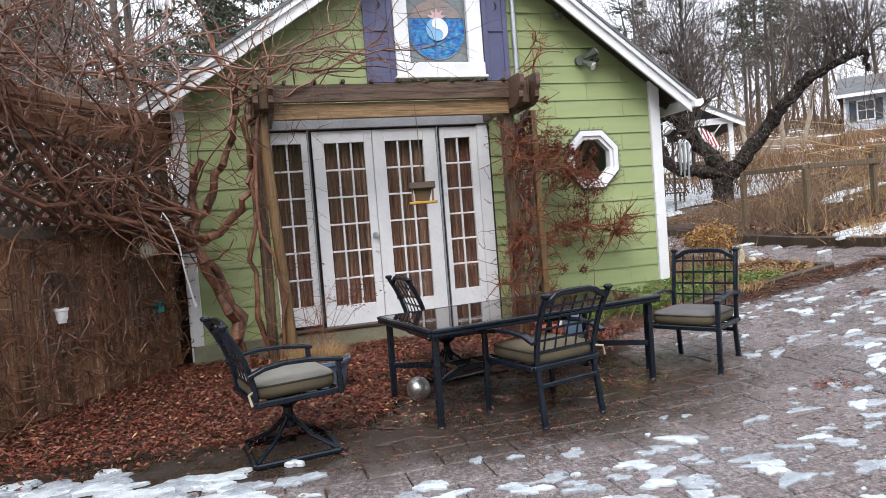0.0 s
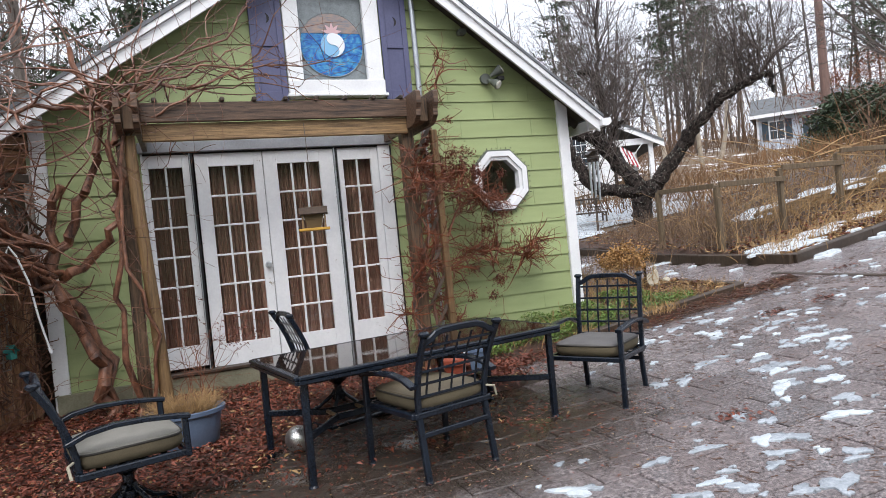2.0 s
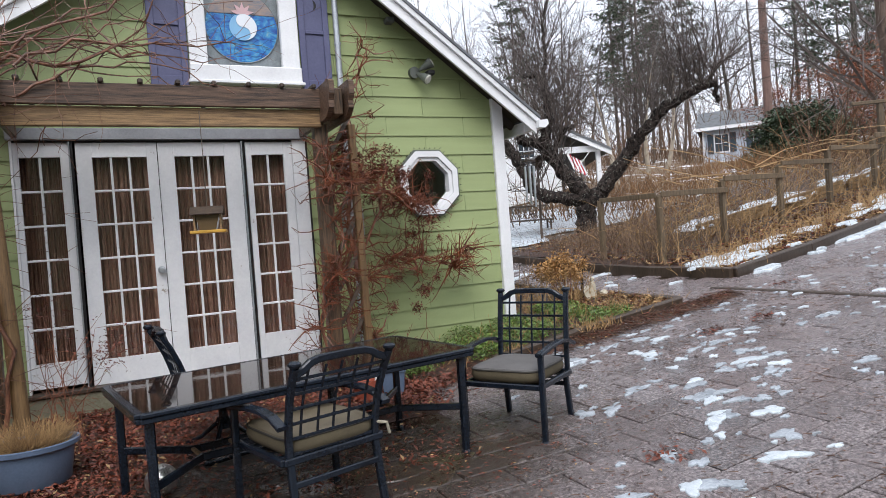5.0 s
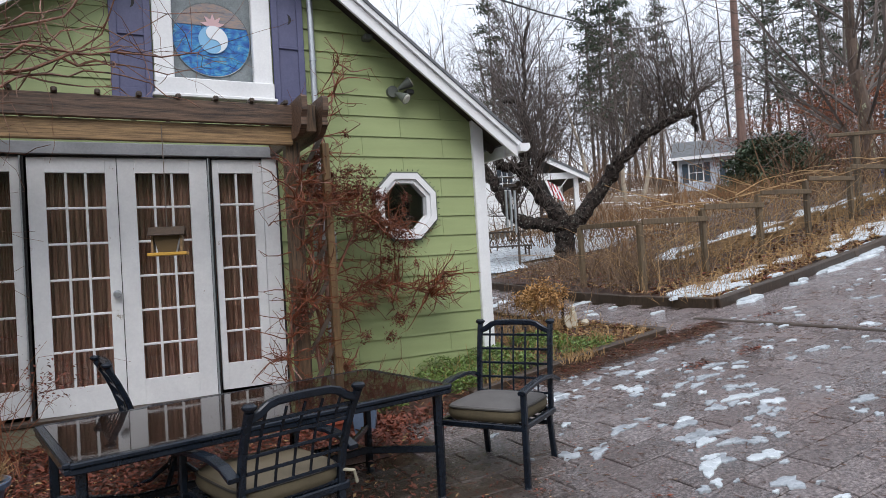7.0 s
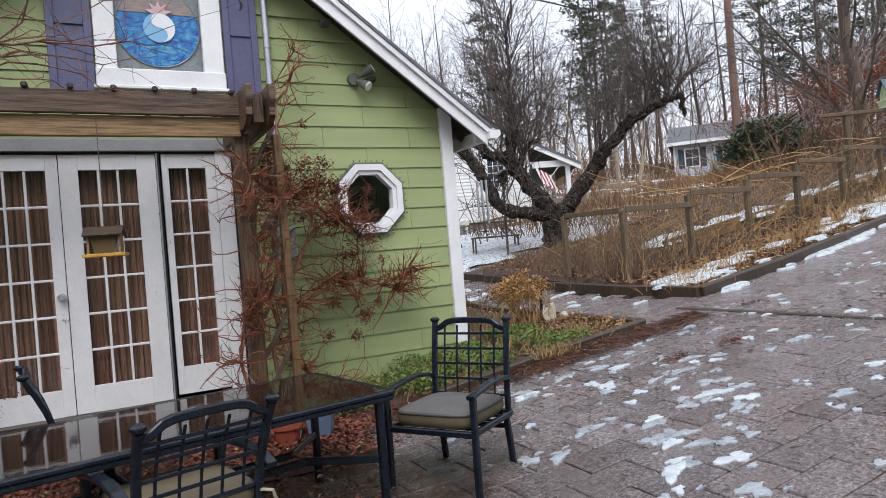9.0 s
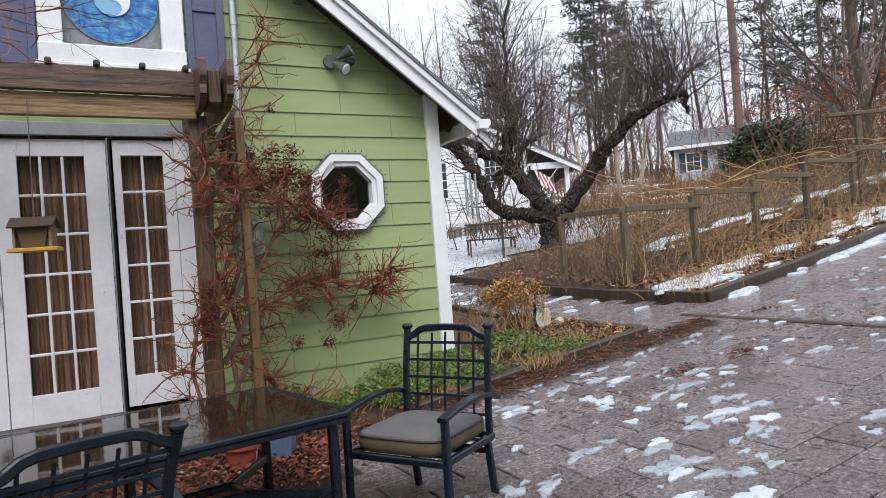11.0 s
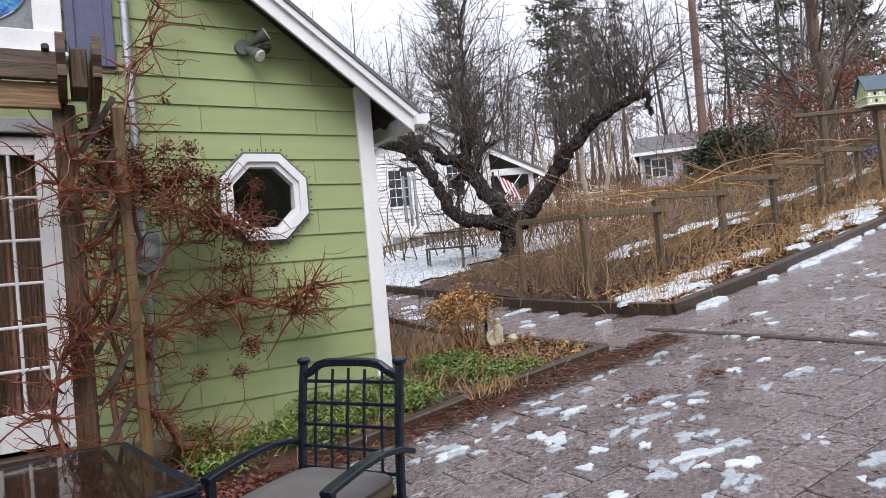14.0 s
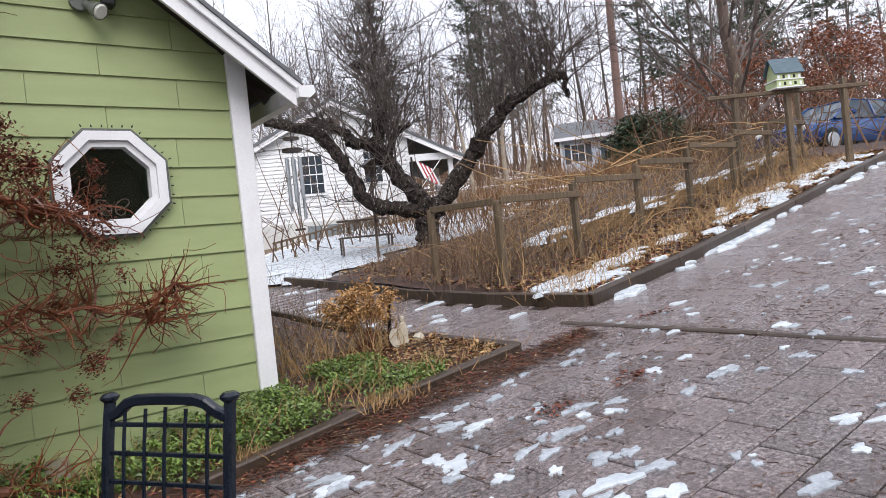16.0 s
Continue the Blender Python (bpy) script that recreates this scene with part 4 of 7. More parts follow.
def leaf_cloud(rng, shape, centre, spread, count, size, flat=False, tall=0.0):
    """Bent leaves strewn round a point."""
    c = Vector(centre)
    for _ in range(count):
        p = c + Vector((rng.gauss(0, spread[0]), rng.gauss(0, spread[1]), rng.gauss(0, spread[2])))
        leaf(rng, shape, p, size * rng.uniform(0.6, 1.4), flat)


def leaf(rng, shape, p, s, flat=False):
    a = rng.uniform(0, 6.283)
    tilt = rng.gauss(0, 0.25 if flat else 1.0)
    u = Vector((math.cos(a), math.sin(a), math.sin(tilt) * 0.8)).normalized()
    w = Vector((-math.sin(a), math.cos(a), rng.gauss(0, 0.3 if flat else 0.8))).normalized()
    b = Vector((0, 0, s * rng.uniform(0.1, 0.35)))
    shape.add([p - u * s, p + w * s * 0.45 + b, p + u * s, p - w * s * 0.45 + b], [(0, 1, 2), (0, 2, 3)])


def stuff(name, shape, material, label, category):
    return tagged(part(name, shape, material), label, category, kind="stuff")


# ---- paving, snow, leaf litter ----
def sheet(name, x0, x1, y0, y1, step, height, material, label, category, kind="structure"):
    s = Shape()
    nx, ny = max(1, round((x1 - x0) / step)), max(1, round((y1 - y0) / step))
    for j in range(ny + 1):
        for i in range(nx + 1):
            x, y = x0 + (x1 - x0) * i / nx, y0 + (y1 - y0) * j / ny
            s.v.append((x, y, height(x, y)))
    for j in range(ny):
        for i in range(nx):
            a = j * (nx + 1) + i
            s.f.append((a, a + 1, a + nx + 2, a + nx + 1))
    return tagged(part(name, s, material, None, "", True), label, category, kind=kind)


def turf():
    """Dead winter grass and earth, with old snow lying in uneven patches."""
    m, t, b = nodes_of("winter_ground")
    v = coords(t, (1, 1, 1), "World")
    n1, n2 = noise_tex(t, v, 0.35, 6, 0.65), noise_tex(t, v, 6, 8, 0.7)
    earth = ramp(t, n2, [(0.3, (0.05, 0.03, 0.018)), (0.5, (0.13, 0.085, 0.045)), (0.7, (0.26, 0.18, 0.09))])
    snow = ramp(t, n1, [(0.555, (0, 0, 0)), (0.585, (1, 1, 1))])
    t.links.new(mixc(t, snow, earth, (0.80, 0.83, 0.87)), b.inputs["Base Color"])
    b.inputs["Roughness"].default_value = 0.7
    bump(t, b, n2, 0.7, 0.03)
    return m


TURF = turf()
big = Shape()
xs = [-400, -250, -150, -90, -60, -40, -28, -20, -14, -10] + [-8 + i for i in range(0, 37)] + [32, 38, 46, 56, 70, 90, 130, 200, 300, 400]
ys = [-400, -200, -100, -60, -35, -22, -15, -10.2] + [-9 + i * 0.75 for i in range(0, 52)] + [33, 38, 45, 55, 70, 90, 130, 200, 300, 400]


def under(x, y):
    """Lets the open ground dip below the paving and beds that lie on it."""
    z = land(x, y)
    if -9 < y < 1.6 and -7.5 < x < 16 or 1 < y < 7 and 0.2 < x < 14:
        z -= 0.12
    return z


for y in ys:
    for x in xs:
        big.v.append((x, y, under(x, y)))
for j in range(len(ys) - 1):
    for i in range(len(xs) - 1):
        a = j * len(xs) + i
        big.f.append((a, a + 1, a + len(xs) + 1, a + len(xs)))
tagged(part("ground", big, TURF, None, "", True), "winter grass and earth with patches of old snow", "ground", kind="structure")


def paver_mat():
    m, t, b = nodes_of("wet_purple_grey_paver")
    v = coords(t, (1, 1, 1), "World")
    n1, n2 = noise_tex(t, v, 1.1, 6, 0.65), noise_tex(t, v, 45, 8, 0.75)
    col = ramp(t, n2, [(0.32, (0.042, 0.037, 0.039)), (0.50, (0.153, 0.132, 0.133)), (0.68, (0.385, 0.338, 0.335))])
    stain = ramp(t, n1, [(0.42, (1, 1, 1)), (0.62, (0.84, 0.76, 0.73))])
    col = mixc(t, 0.8, col, stain, 'MULTIPLY')
    col = vary(t, col, 0.22)
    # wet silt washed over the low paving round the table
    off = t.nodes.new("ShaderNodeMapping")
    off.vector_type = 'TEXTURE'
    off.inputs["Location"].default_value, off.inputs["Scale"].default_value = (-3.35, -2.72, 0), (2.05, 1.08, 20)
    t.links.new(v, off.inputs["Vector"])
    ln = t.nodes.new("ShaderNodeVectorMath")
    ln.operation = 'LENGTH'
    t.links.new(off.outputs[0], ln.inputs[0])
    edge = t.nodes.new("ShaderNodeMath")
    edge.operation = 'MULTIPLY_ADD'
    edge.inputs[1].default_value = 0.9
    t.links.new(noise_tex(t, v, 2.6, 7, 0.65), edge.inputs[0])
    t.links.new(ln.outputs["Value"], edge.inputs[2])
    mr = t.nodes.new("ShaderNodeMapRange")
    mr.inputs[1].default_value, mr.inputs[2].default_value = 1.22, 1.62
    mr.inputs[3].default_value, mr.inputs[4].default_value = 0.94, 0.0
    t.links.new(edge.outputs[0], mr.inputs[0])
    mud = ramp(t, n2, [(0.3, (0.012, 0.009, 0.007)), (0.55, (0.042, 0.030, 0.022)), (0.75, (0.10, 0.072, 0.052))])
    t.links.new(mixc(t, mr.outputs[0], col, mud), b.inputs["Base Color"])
    rr = t.nodes.new("ShaderNodeMapRange")
    rr.inputs[1].default_value, rr.inputs[2].default_value = 0.42, 0.60
    rr.inputs[3].default_value, rr.inputs[4].default_value = 0.07, 0.42
    t.links.new(noise_tex(t, v, 2.2, 6, 0.7), rr.inputs[0])
    t.links.new(rr.outputs[0], b.inputs["Roughness"])
    bump(t, b, n2, 0.85, 0.010)
    return m


def wet_mud():
    m, t, b = nodes_of("wet_mud_and_puddle")
    v = coords(t, (1, 1, 1), "World")
    n1, n2 = noise_tex(t, v, 1.6, 6, 0.6), noise_tex(t, v, 40, 8, 0.75)
    col = ramp(t, n2, [(0.3, (0.014, 0.010, 0.008)), (0.55, (0.045, 0.032, 0.023)), (0.75, (0.11, 0.078, 0.056))])
    col = mixc(t, ramp(t, n1, [(0.5, (0, 0, 0)), (0.6, (0.5, 0.5, 0.5))]), col, (0.03, 0.026, 0.020))
    t.links.new(col, b.inputs["Base Color"])
    rr = ramp(t, n1, [(0.44, (0.03, 0.03, 0.03)), (0.56, (0.55, 0.55, 0.55))])
    t.links.new(rr, b.inputs["Roughness"])
    mul = t.nodes.new("ShaderNodeMath")
    mul.operation = 'MULTIPLY'
    t.links.new(n2, mul.inputs[0])
    t.links.new(rr, mul.inputs[1])
    bump(t, b, mul.outputs[0], 0.9, 0.015)
    return m


PAVER, MUD = paver_mat(), wet_mud()
pavement = sheet("pavement", -7.4, 15.5, -9.0, 7.0, 0.25, lambda x, y: drive(x, y) + rise(y) - 0.006 + 0.004 * noise.noise((x * 2, y * 2, 0)), MUD, "muddy joints and wet base of the paved drive", "pavement")


def is_paved(x, y):
    """Where paving shows: right of the mud under the table, in front of the beds."""
    if 1.78 < x < 3.0 and y < 6.6:
        return True
    if y > -0.55 and x < 1.75 or y > 1.4:
        return False
    if x > 3.1 and y > -0.32 + 0.065 * (x - 3.1):
        return False
    if x < 1.75 and y > -1.0:
        return False
    if x < -1.72 and y > -2.1 or x < -4.2 and y > -3.3:
        return False
    return x > -7.2


rp = random.Random(11)
ROWH, LEN = 0.268, 0.43
paver_mesh = Shape().box((0, 0, -0.02), (LEN - 0.009, ROWH - 0.009, 0.04), None, 0.006).mesh("paver")
near, rest = [], Shape()
j = 0
y = -8.9
while y < 6.8:
    x = -7.2 + (j % 2) * LEN / 2 + rp.uniform(-0.03, 0.03)
    while x < 15.2:
        if is_paved(x, y):
            tilt = math.atan((drive(x + 0.2, y) - drive(x - 0.2, y)) / 0.4)
            m = pose(x, y, drive(x, y) + 0.006 + rise(y) + rp.uniform(-0.0015, 0.0015), rp.gauss(0, 0.16), -math.degrees(tilt) + rp.gauss(0, 0.16), rp.gauss(0, 0.3))
            if -1.7 < x < 2.6 and -3.9 < y < -0.9 and len(near) < 300:
                near.append(m)
            else:
                rest.add([m @ v.co for v in paver_mesh.vertices], [tuple(p.vertices) for p in paver_mesh.polygons])
        x += LEN
    y += ROWH
    j += 1


def patch(rng, s, x, y, r, stretch, turn, height, lift=0.008, n=20, slope=None):
    """A low melting mound with an uneven rim, laid on the paving."""
    k1, k2 = rng.uniform(0, 6.28), rng.uniform(0, 6.28)
    ct, st = math.cos(turn), math.sin(turn)
    surf = slope or drive
    rings = []
    for q, h in ((1.0, -0.004), (0.93, 0.55), (0.72, 0.9), (0.35, 1.0)):
        ring = []
        for i in range(n):
            a = 2 * math.pi * i / n
            rr = r * q * (1 + 0.24 * math.sin(2 * a + k1) + 0.26 * math.sin(3 * a + k2) + 0.17 * math.sin(5 * a + k1 * 2) + 0.10 * math.sin(8 * a + k2 * 3))
            u, w = rr * math.cos(a) * stretch, rr * math.sin(a)
            px, py = x + u * ct - w * st, y + u * st + w * ct
            hh = h * height if h > 0 else -0.01
            ring.append((px, py, surf(px, py) + lift + hh * (1 + 0.25 * noise.noise((px * 9, py * 9, 0)))))
        rings.append(ring)
    fs = [(i * n + k, i * n + (k + 1) % n, (i + 1) * n + (k + 1) % n, (i + 1) * n + k) for i in range(3) for k in range(n)]
    s.add([p for ring in rings for p in ring], fs + [tuple(3 * n + k for k in range(n))])


rsnow = random.Random(23)
snow_s, ice_s = Shape(), Shape()
tries = 0
made = single = 0
while made < 1150 and tries < 14000:
    tries += 1
    x, y = rsnow.uniform(-6.8, 9.0), rsnow.uniform(-6.5, -0.9)
    if x > 3 and y > -0.5 + 0.05 * (x - 3):
        continue
    dens = 0.10 + 0.42 * smoothstep(-1.7, -0.8, x) * smoothstep(3.5, 1.0, x) + 0.2 * smoothstep(2.5, 5, x)
    if y < -3.45 and x < 0.5:
        dens = 0.6
    if x < -1.35 and y > -3.35 or x < -2.6 and y > -3.75:
        dens = 0.0
    clump = noise.noise((x * 0.9, y * 0.9, 7.0))
    if rsnow.random() > dens * (0.55 + 1.3 * clump):
        continue
    r = rsnow.choice((0.010, 0.014, 0.018, 0.022, 0.028, 0.035, 0.042, 0.05, 0.062))
    if x > 1.2:
        r = min(r, 0.05)
    icy = rsnow.random() < 0.78
    own = Shape() if single < 240 and -2.2 < x < 2.3 and y > -4.6 else None
    patch(rsnow, own or (ice_s if icy else snow_s), x, y, r, rsnow.uniform(1.0, 2.0), rsnow.uniform(-0.5, 0.5), rsnow.uniform(0.004, 0.009) + r * 0.05)
    made += 1
    if own is not None:
        single += 1
        tagged(part("ice_patch" if icy else "snow_patch", own, ICE if icy else SNOW), "thin grey patch of melting ice on wet paving" if icy else "small white patch of melting snow on wet paving", "ice patch" if icy else "snow patch", "melting patches")
# the big melting drift near the bottom of the patio and the snow along the upper kerb
for k in range(70):
    x = rsnow.uniform(-6.9, -1.2)
    y = -4.15 + rsnow.gauss(0, 0.28) - 0.06 * (x + 4)
    patch(rsnow, ice_s if k % 3 else snow_s, x, y, rsnow.uniform(0.018, 0.055), rsnow.uniform(1.0, 2.4), rsnow.uniform(-0.4, 0.2), rsnow.uniform(0.006, 0.016))
for k in range(46):
    x = rsnow.uniform(-6.9, -4.7)
    patch(rsnow, snow_s if k % 3 else ice_s, x, -3.02 + rsnow.gauss(0, 0.10) - 0.28 * (x + 6.3), rsnow.uniform(0.03, 0.09), rsnow.uniform(1.2, 2.4), rsnow.uniform(-0.3, 0.3), rsnow.uniform(0.010, 0.02))
for k in range(26):
    x = -0.5 + 2.1 * rsnow.random()
    patch(rsnow, snow_s, x, -0.98 + rsnow.gauss(0, 0.05), rsnow.uniform(0.02, 0.06), rsnow.uniform(1, 2.2), 0.1, 0.012)


def bank(x, y):
    """Top of the upper planting bed behind its kerb."""
    return drive(x, y) + rise(y) + 0.10 + 0.10 * smoothstep(0, 2.5, y) + 0.02 * noise.noise((x * 2, y * 2, 5))


for k in range(90):
    x = 3.3 + 9.5 * rsnow.random()
    yk = -0.30 + 0.065 * (x - 3.1)
    patch(rsnow, snow_s, x, yk + rsnow.choice((rsnow.uniform(-0.22, -0.02), rsnow.uniform(0.15, 0.9), rsnow.uniform(0.15, 0.9))), rsnow.uniform(0.05, 0.15), rsnow.uniform(1.2, 2.6), rsnow.uniform(-0.2, 0.2), 0.03, 0.012, 12,
          lambda px, py: bank(px, py) if py > -0.30 + 0.065 * (px - 3.1) else drive(px, py))
for x, y, r, st2, tn in ((-2.95, -2.75, 0.30, 1.6, 0.2), (-3.9, -2.95, 0.24, 1.6, 0.1), (-2.3, -2.95, 0.16, 1.8, 0.3)):
    mud = Shape()
    patch(rsnow, mud, x, y, r, st2, tn, 0.004, 0.010, 40)
    tagged(part("mud_puddle", mud, MUD), "shallow muddy puddle on the paving near the table", "puddle", "puddles")
stuff("snow_patches", snow_s, SNOW, "melting patches of old white snow on paving", "snow")
stuff("ice_patches", ice_s, ICE, "thin grey melting ice on paving", "ice")


# ---- beds and kerbs ----
def bed_left(x, y):
    return drive(x, y) + 0.03 + 0.05 * smoothstep(-2.9, -0.5, y) + 0.018 * noise.noise((x * 2.5, y * 2.5, 1))


def bed_right(x, y):
    return drive(x, y) + rise(y) + 0.08 + 0.04 * smoothstep(-0.9, 0, y) + 0.025 * noise.noise((x * 2.5, y * 2.5, 2))


def litter_bed(name, inside, x0, x1, y0, y1, height, label, step=0.12):
    s, idx = Shape(), {}
    nx, ny = round((x1 - x0) / step), round((y1 - y0) / step)
    for j in range(ny):
        for i in range(nx):
            cx, cy = x0 + (i + 0.5) * step, y0 + (j + 0.5) * step
            if not inside(cx, cy):
                continue
            quad = []
            for a, b in ((0, 0), (1, 0), (1, 1), (0, 1)):
                key = (i + a, j + b)
                if key not in idx:
                    px, py = x0 + key[0] * step, y0 + key[1] * step
                    idx[key] = len(s.v)
                    rim = 0.0 if all(inside(px + dx, py + dy) for dx in (-step, step) for dy in (-step, step)) else -0.05
                    s.v.append((px, py, height(px, py) + rim))
                quad.append(idx[key])
            s.f.append(tuple(quad))
    return tagged(part(name, s, MULCH, None, "", True), label, "planting bed", kind="structure")


FA, FD = Vector((-5.66, 0.03)), Vector((-0.497, -0.868))


def in_left(x, y):
    """Leaf-strewn earth between fence, house wall and table."""
    q = (Vector((x, y)) - FA)
    if q.x * FD.y - q.y * FD.x > 0.05:
        return False
    lim = -2.75 + 0.12 * noise.noise((x * 1.5, 0, 0)) if x < -4.3 else -2.75 + 0.95 * smoothstep(-4.3, -3.5, x) + 0.12 * noise.noise((x * 1.5, 0, 0))
    return -9 < x < -1.72 and lim < y < 0.05


def in_right(x, y):
    return -1.75 < x < 1.60 and -0.86 - 0.1 * smoothstep(0.4, -1.0, x) < y < 7.0 and not (-5.5 < x < 0.0 and y > 0.05)


def in_upper(x, y):
    return 3.12 < x < 15 and -0.30 + 0.065 * (x - 3.1) < y < 5.5


litter_bed("flowerbed", in_left, -8.0, -1.6, -3.0, 0.1, bed_left, "leaf-covered earth bed by the fence and doors")
litter_bed("flowerbed", in_right, -1.8, 1.7, -1.05, 7.0, bed_right, "planting bed beside the cottage corner")
litter_bed("flowerbed", in_upper, 3.1, 15, -0.4, 5.5, bank, "upper planting bed with dead stalks and snow", 0.2)


def kerb(pts, w, h, label, height):
    for a, b in zip(pts, pts[1:]):
        a, b = Vector(a), Vector(b)
        n = max(1, round((b - a).length / 1.6))
        k = thing("timber_kerb", label, "kerb", group="timber kerbs", kind="structure")
        for i in range(n):
            p, q = a.lerp(b, i / n), a.lerp(b, (i + 1) / n)
            part("sleeper", Shape().span((p.x, p.y, height(p.x, p.y) + h / 2 - 0.04), (q.x, q.y, height(q.x, q.y) + h / 2 - 0.04 + rp.uniform(-0.006, 0.006)), w, h + 0.08, 0.012), DARK_WOOD, k)


kerb([(-0.85, -1.0), (0.4, -0.88), (1.66, -0.86), (1.66, 6.5)], 0.10, 0.11, "dark wet timber edging of the flower bed", lambda x, y: drive(x, y) + rise(y))
kerb([(3.12, 7.0), (3.12, -0.34), (8.0, -0.02), (14.0, 0.38)], 0.12, 0.13, "dark wet timber kerb along the upper bed", lambda x, y: drive(x, y) + rise(y))
kerb([(2.55, -0.5), (2.55, -4.2), (2.55, -8)], 0.09, 0.016, "worn timber strip set across the drive", drive)


# ---- fallen leaves and low plants ----
rl = random.Random(31)
lit, tan = Shape(), Shape()
count = 0
while count < 32000:
    x, y = rl.uniform(-7.6, -1.7), rl.uniform(-3.0, 0.0)
    if not in_left(x, y):
        if not (rl.random() < 0.12 and -6.8 < x < -2 and y > -3.3):
            continue
    leaf(rl, lit if rl.random() < 0.93 else tan, Vector((x, y, bed_left(x, y) + rl.uniform(0.0, 0.035))), rl.uniform(0.009, 0.027), rl.random() < 0.6)
    count += 1
for _ in range(2600):
    x, y = rl.uniform(-1.75, 1.6), rl.uniform(-1.1, 3.0)
    if in_right(x, y):
        leaf(rl, lit if rl.random() < 0.6 else tan, Vector((x, y, bed_right(x, y) + 0.012)), rl.uniform(0.014, 0.034), True)
for _ in range(4200):
    x = rl.uniform(-1.6, 2.3)
    y = -0.97 - abs(rl.gauss(0, 0.10 + 0.08 * noise.noise((x * 2, 0, 3))))
    leaf(rl, lit if rl.random() < 0.85 else tan, Vector((x, y, drive(x, y) + 0.010 + rl.uniform(0, 0.03) + 0.06 * math.exp((y + 0.97) / 0.05) * rl.random())), rl.uniform(0.006, 0.022), True)
for _ in range(2600):
    x, y = -3.4 + rl.gauss(0, 1.2), -2.9 + rl.gauss(0, 0.5)
    if x > -5.6 and -4.0 < y < -2.0:
        leaf(rl, lit if rl.random() < 0.8 else tan, Vector((x, y, drive(x, y) + 0.016)), rl.uniform(0.005, 0.016), True)
for _ in range(3000):
    x, y = rl.uniform(0.2, 1.6), rl.uniform(-0.82, 0.7)
    if x > 0.55 + 0.35 * noise.noise((x * 2, y * 2, 12)):
        leaf(rl, tan if rl.random() < 0.7 else lit, Vector((x, y, bed_right(x, y) + rl.uniform(0.012, 0.03))), rl.uniform(0.012, 0.032), True)
needles = Shape()
for _ in range(3600):
    x = rl.uniform(-1.7, 2.3)
    y = -0.96 - abs(rl.gauss(0, 0.12))
    a, ln = rl.uniform(0, 3.14), rl.uniform(0.02, 0.07)
    p = Vector((x, y, drive(x, y) + 0.012 + rl.uniform(0, 0.03) + 0.07 * math.exp((y + 0.96) / 0.05) * rl.random()))
    d = Vector((math.cos(a) * ln, math.sin(a) * ln, rl.gauss(0, 0.006)))
    needles.tube([p - d, p + d], [0.0022, 0.0014], 3, False)
for _ in range(9000):
    x, y = rl.uniform(-2.4, 6.5), rl.uniform(-5.2, -0.9)
    if noise.noise((x * 0.8, y * 0.8, 21)) < rl.uniform(-0.5, 0.6):
        continue
    a, ln = rl.uniform(0, 3.14), rl.uniform(0.006, 0.03)
    p = Vector((x, y, drive(x, y) + 0.010))
    d = Vector((math.cos(a) * ln, math.sin(a) * ln, 0))
    needles.tube([p - d, p + d], [0.0028, 0.0016], 3, False)
stuff("pine_needle_litter", needles, surface("wet_dark_needle_litter", (0.03, 0.014, 0.009), (0.15, 0.075, 0.042), 0.6, 5, fine=30, bumps=0, varied=0.4, source="island"), "wet brown pine needles and bark crumbs on the paving", "needle litter")
for cx, cy in ((0.95, -1.95), (1.55, -2.05), (-1.25, -3.6), (2.9, -1.2)):
    for _ in range(60):
        x, y = cx + rl.gauss(0, 0.09), cy + rl.gauss(0, 0.06)
        leaf(rl, lit, Vector((x, y, drive(x, y) + 0.016)), rl.uniform(0.01, 0.028), True)
for _ in range(6500):
    x = rl.uniform(3.2, 13)
    y = -0.2 + 0.065 * (x - 3.1) + abs(rl.gauss(0, 0.9))
    leaf(rl, tan if rl.random() < 0.6 else lit, Vector((x, y, bank(x, y) + 0.012)), rl.uniform(0.02, 0.05), True)
for _ in range(5000):
    x, y = rl.uniform(3.2, 9), rl.uniform(0.8, 5.4)
    leaf(rl, tan if rl.random() < 0.7 else lit, Vector((x, y, bank(x, y) + 0.012)), rl.uniform(0.02, 0.055), True)
for _ in range(1500):
    x, y = -1.95 + rl.gauss(0, 0.28), -1.35 + rl.gauss(0, 0.22)
    leaf(rl, lit, Vector((x, y, bed_left(x, y) + rl.uniform(0.01, 0.06))), rl.uniform(0.012, 0.03), False)
stuff("fallen_leaves", lit, DRYLEAF, "wet red-brown fallen leaves covering the earth", "leaves")
stuff("dry_grass_litter", tan, TANLEAF, "pale dead leaves and straw scattered on the beds", "leaves")


def stalks(name, label, spots, mat, category="dead stalks"):
    s = Shape()
    for x, y, h, n, sp in spots:
        for _ in range(n):
            px, py = x + rl.gauss(0, sp), y + rl.gauss(0, sp)
            g = (bank if x > 2.9 else bed_right if x > -1.75 else bed_left)(px, py)
            q = wander(rl, (px, py, g - 0.01), (rl.gauss(0, 0.35), rl.gauss(0, 0.35), 1), h * rl.uniform(0.5, 1.2), 4, 0.16, -0.03)
            s.tube(q, taper(5, 0.004, 0.0015), 3, False)
    return stuff(name, s, mat, label, category)


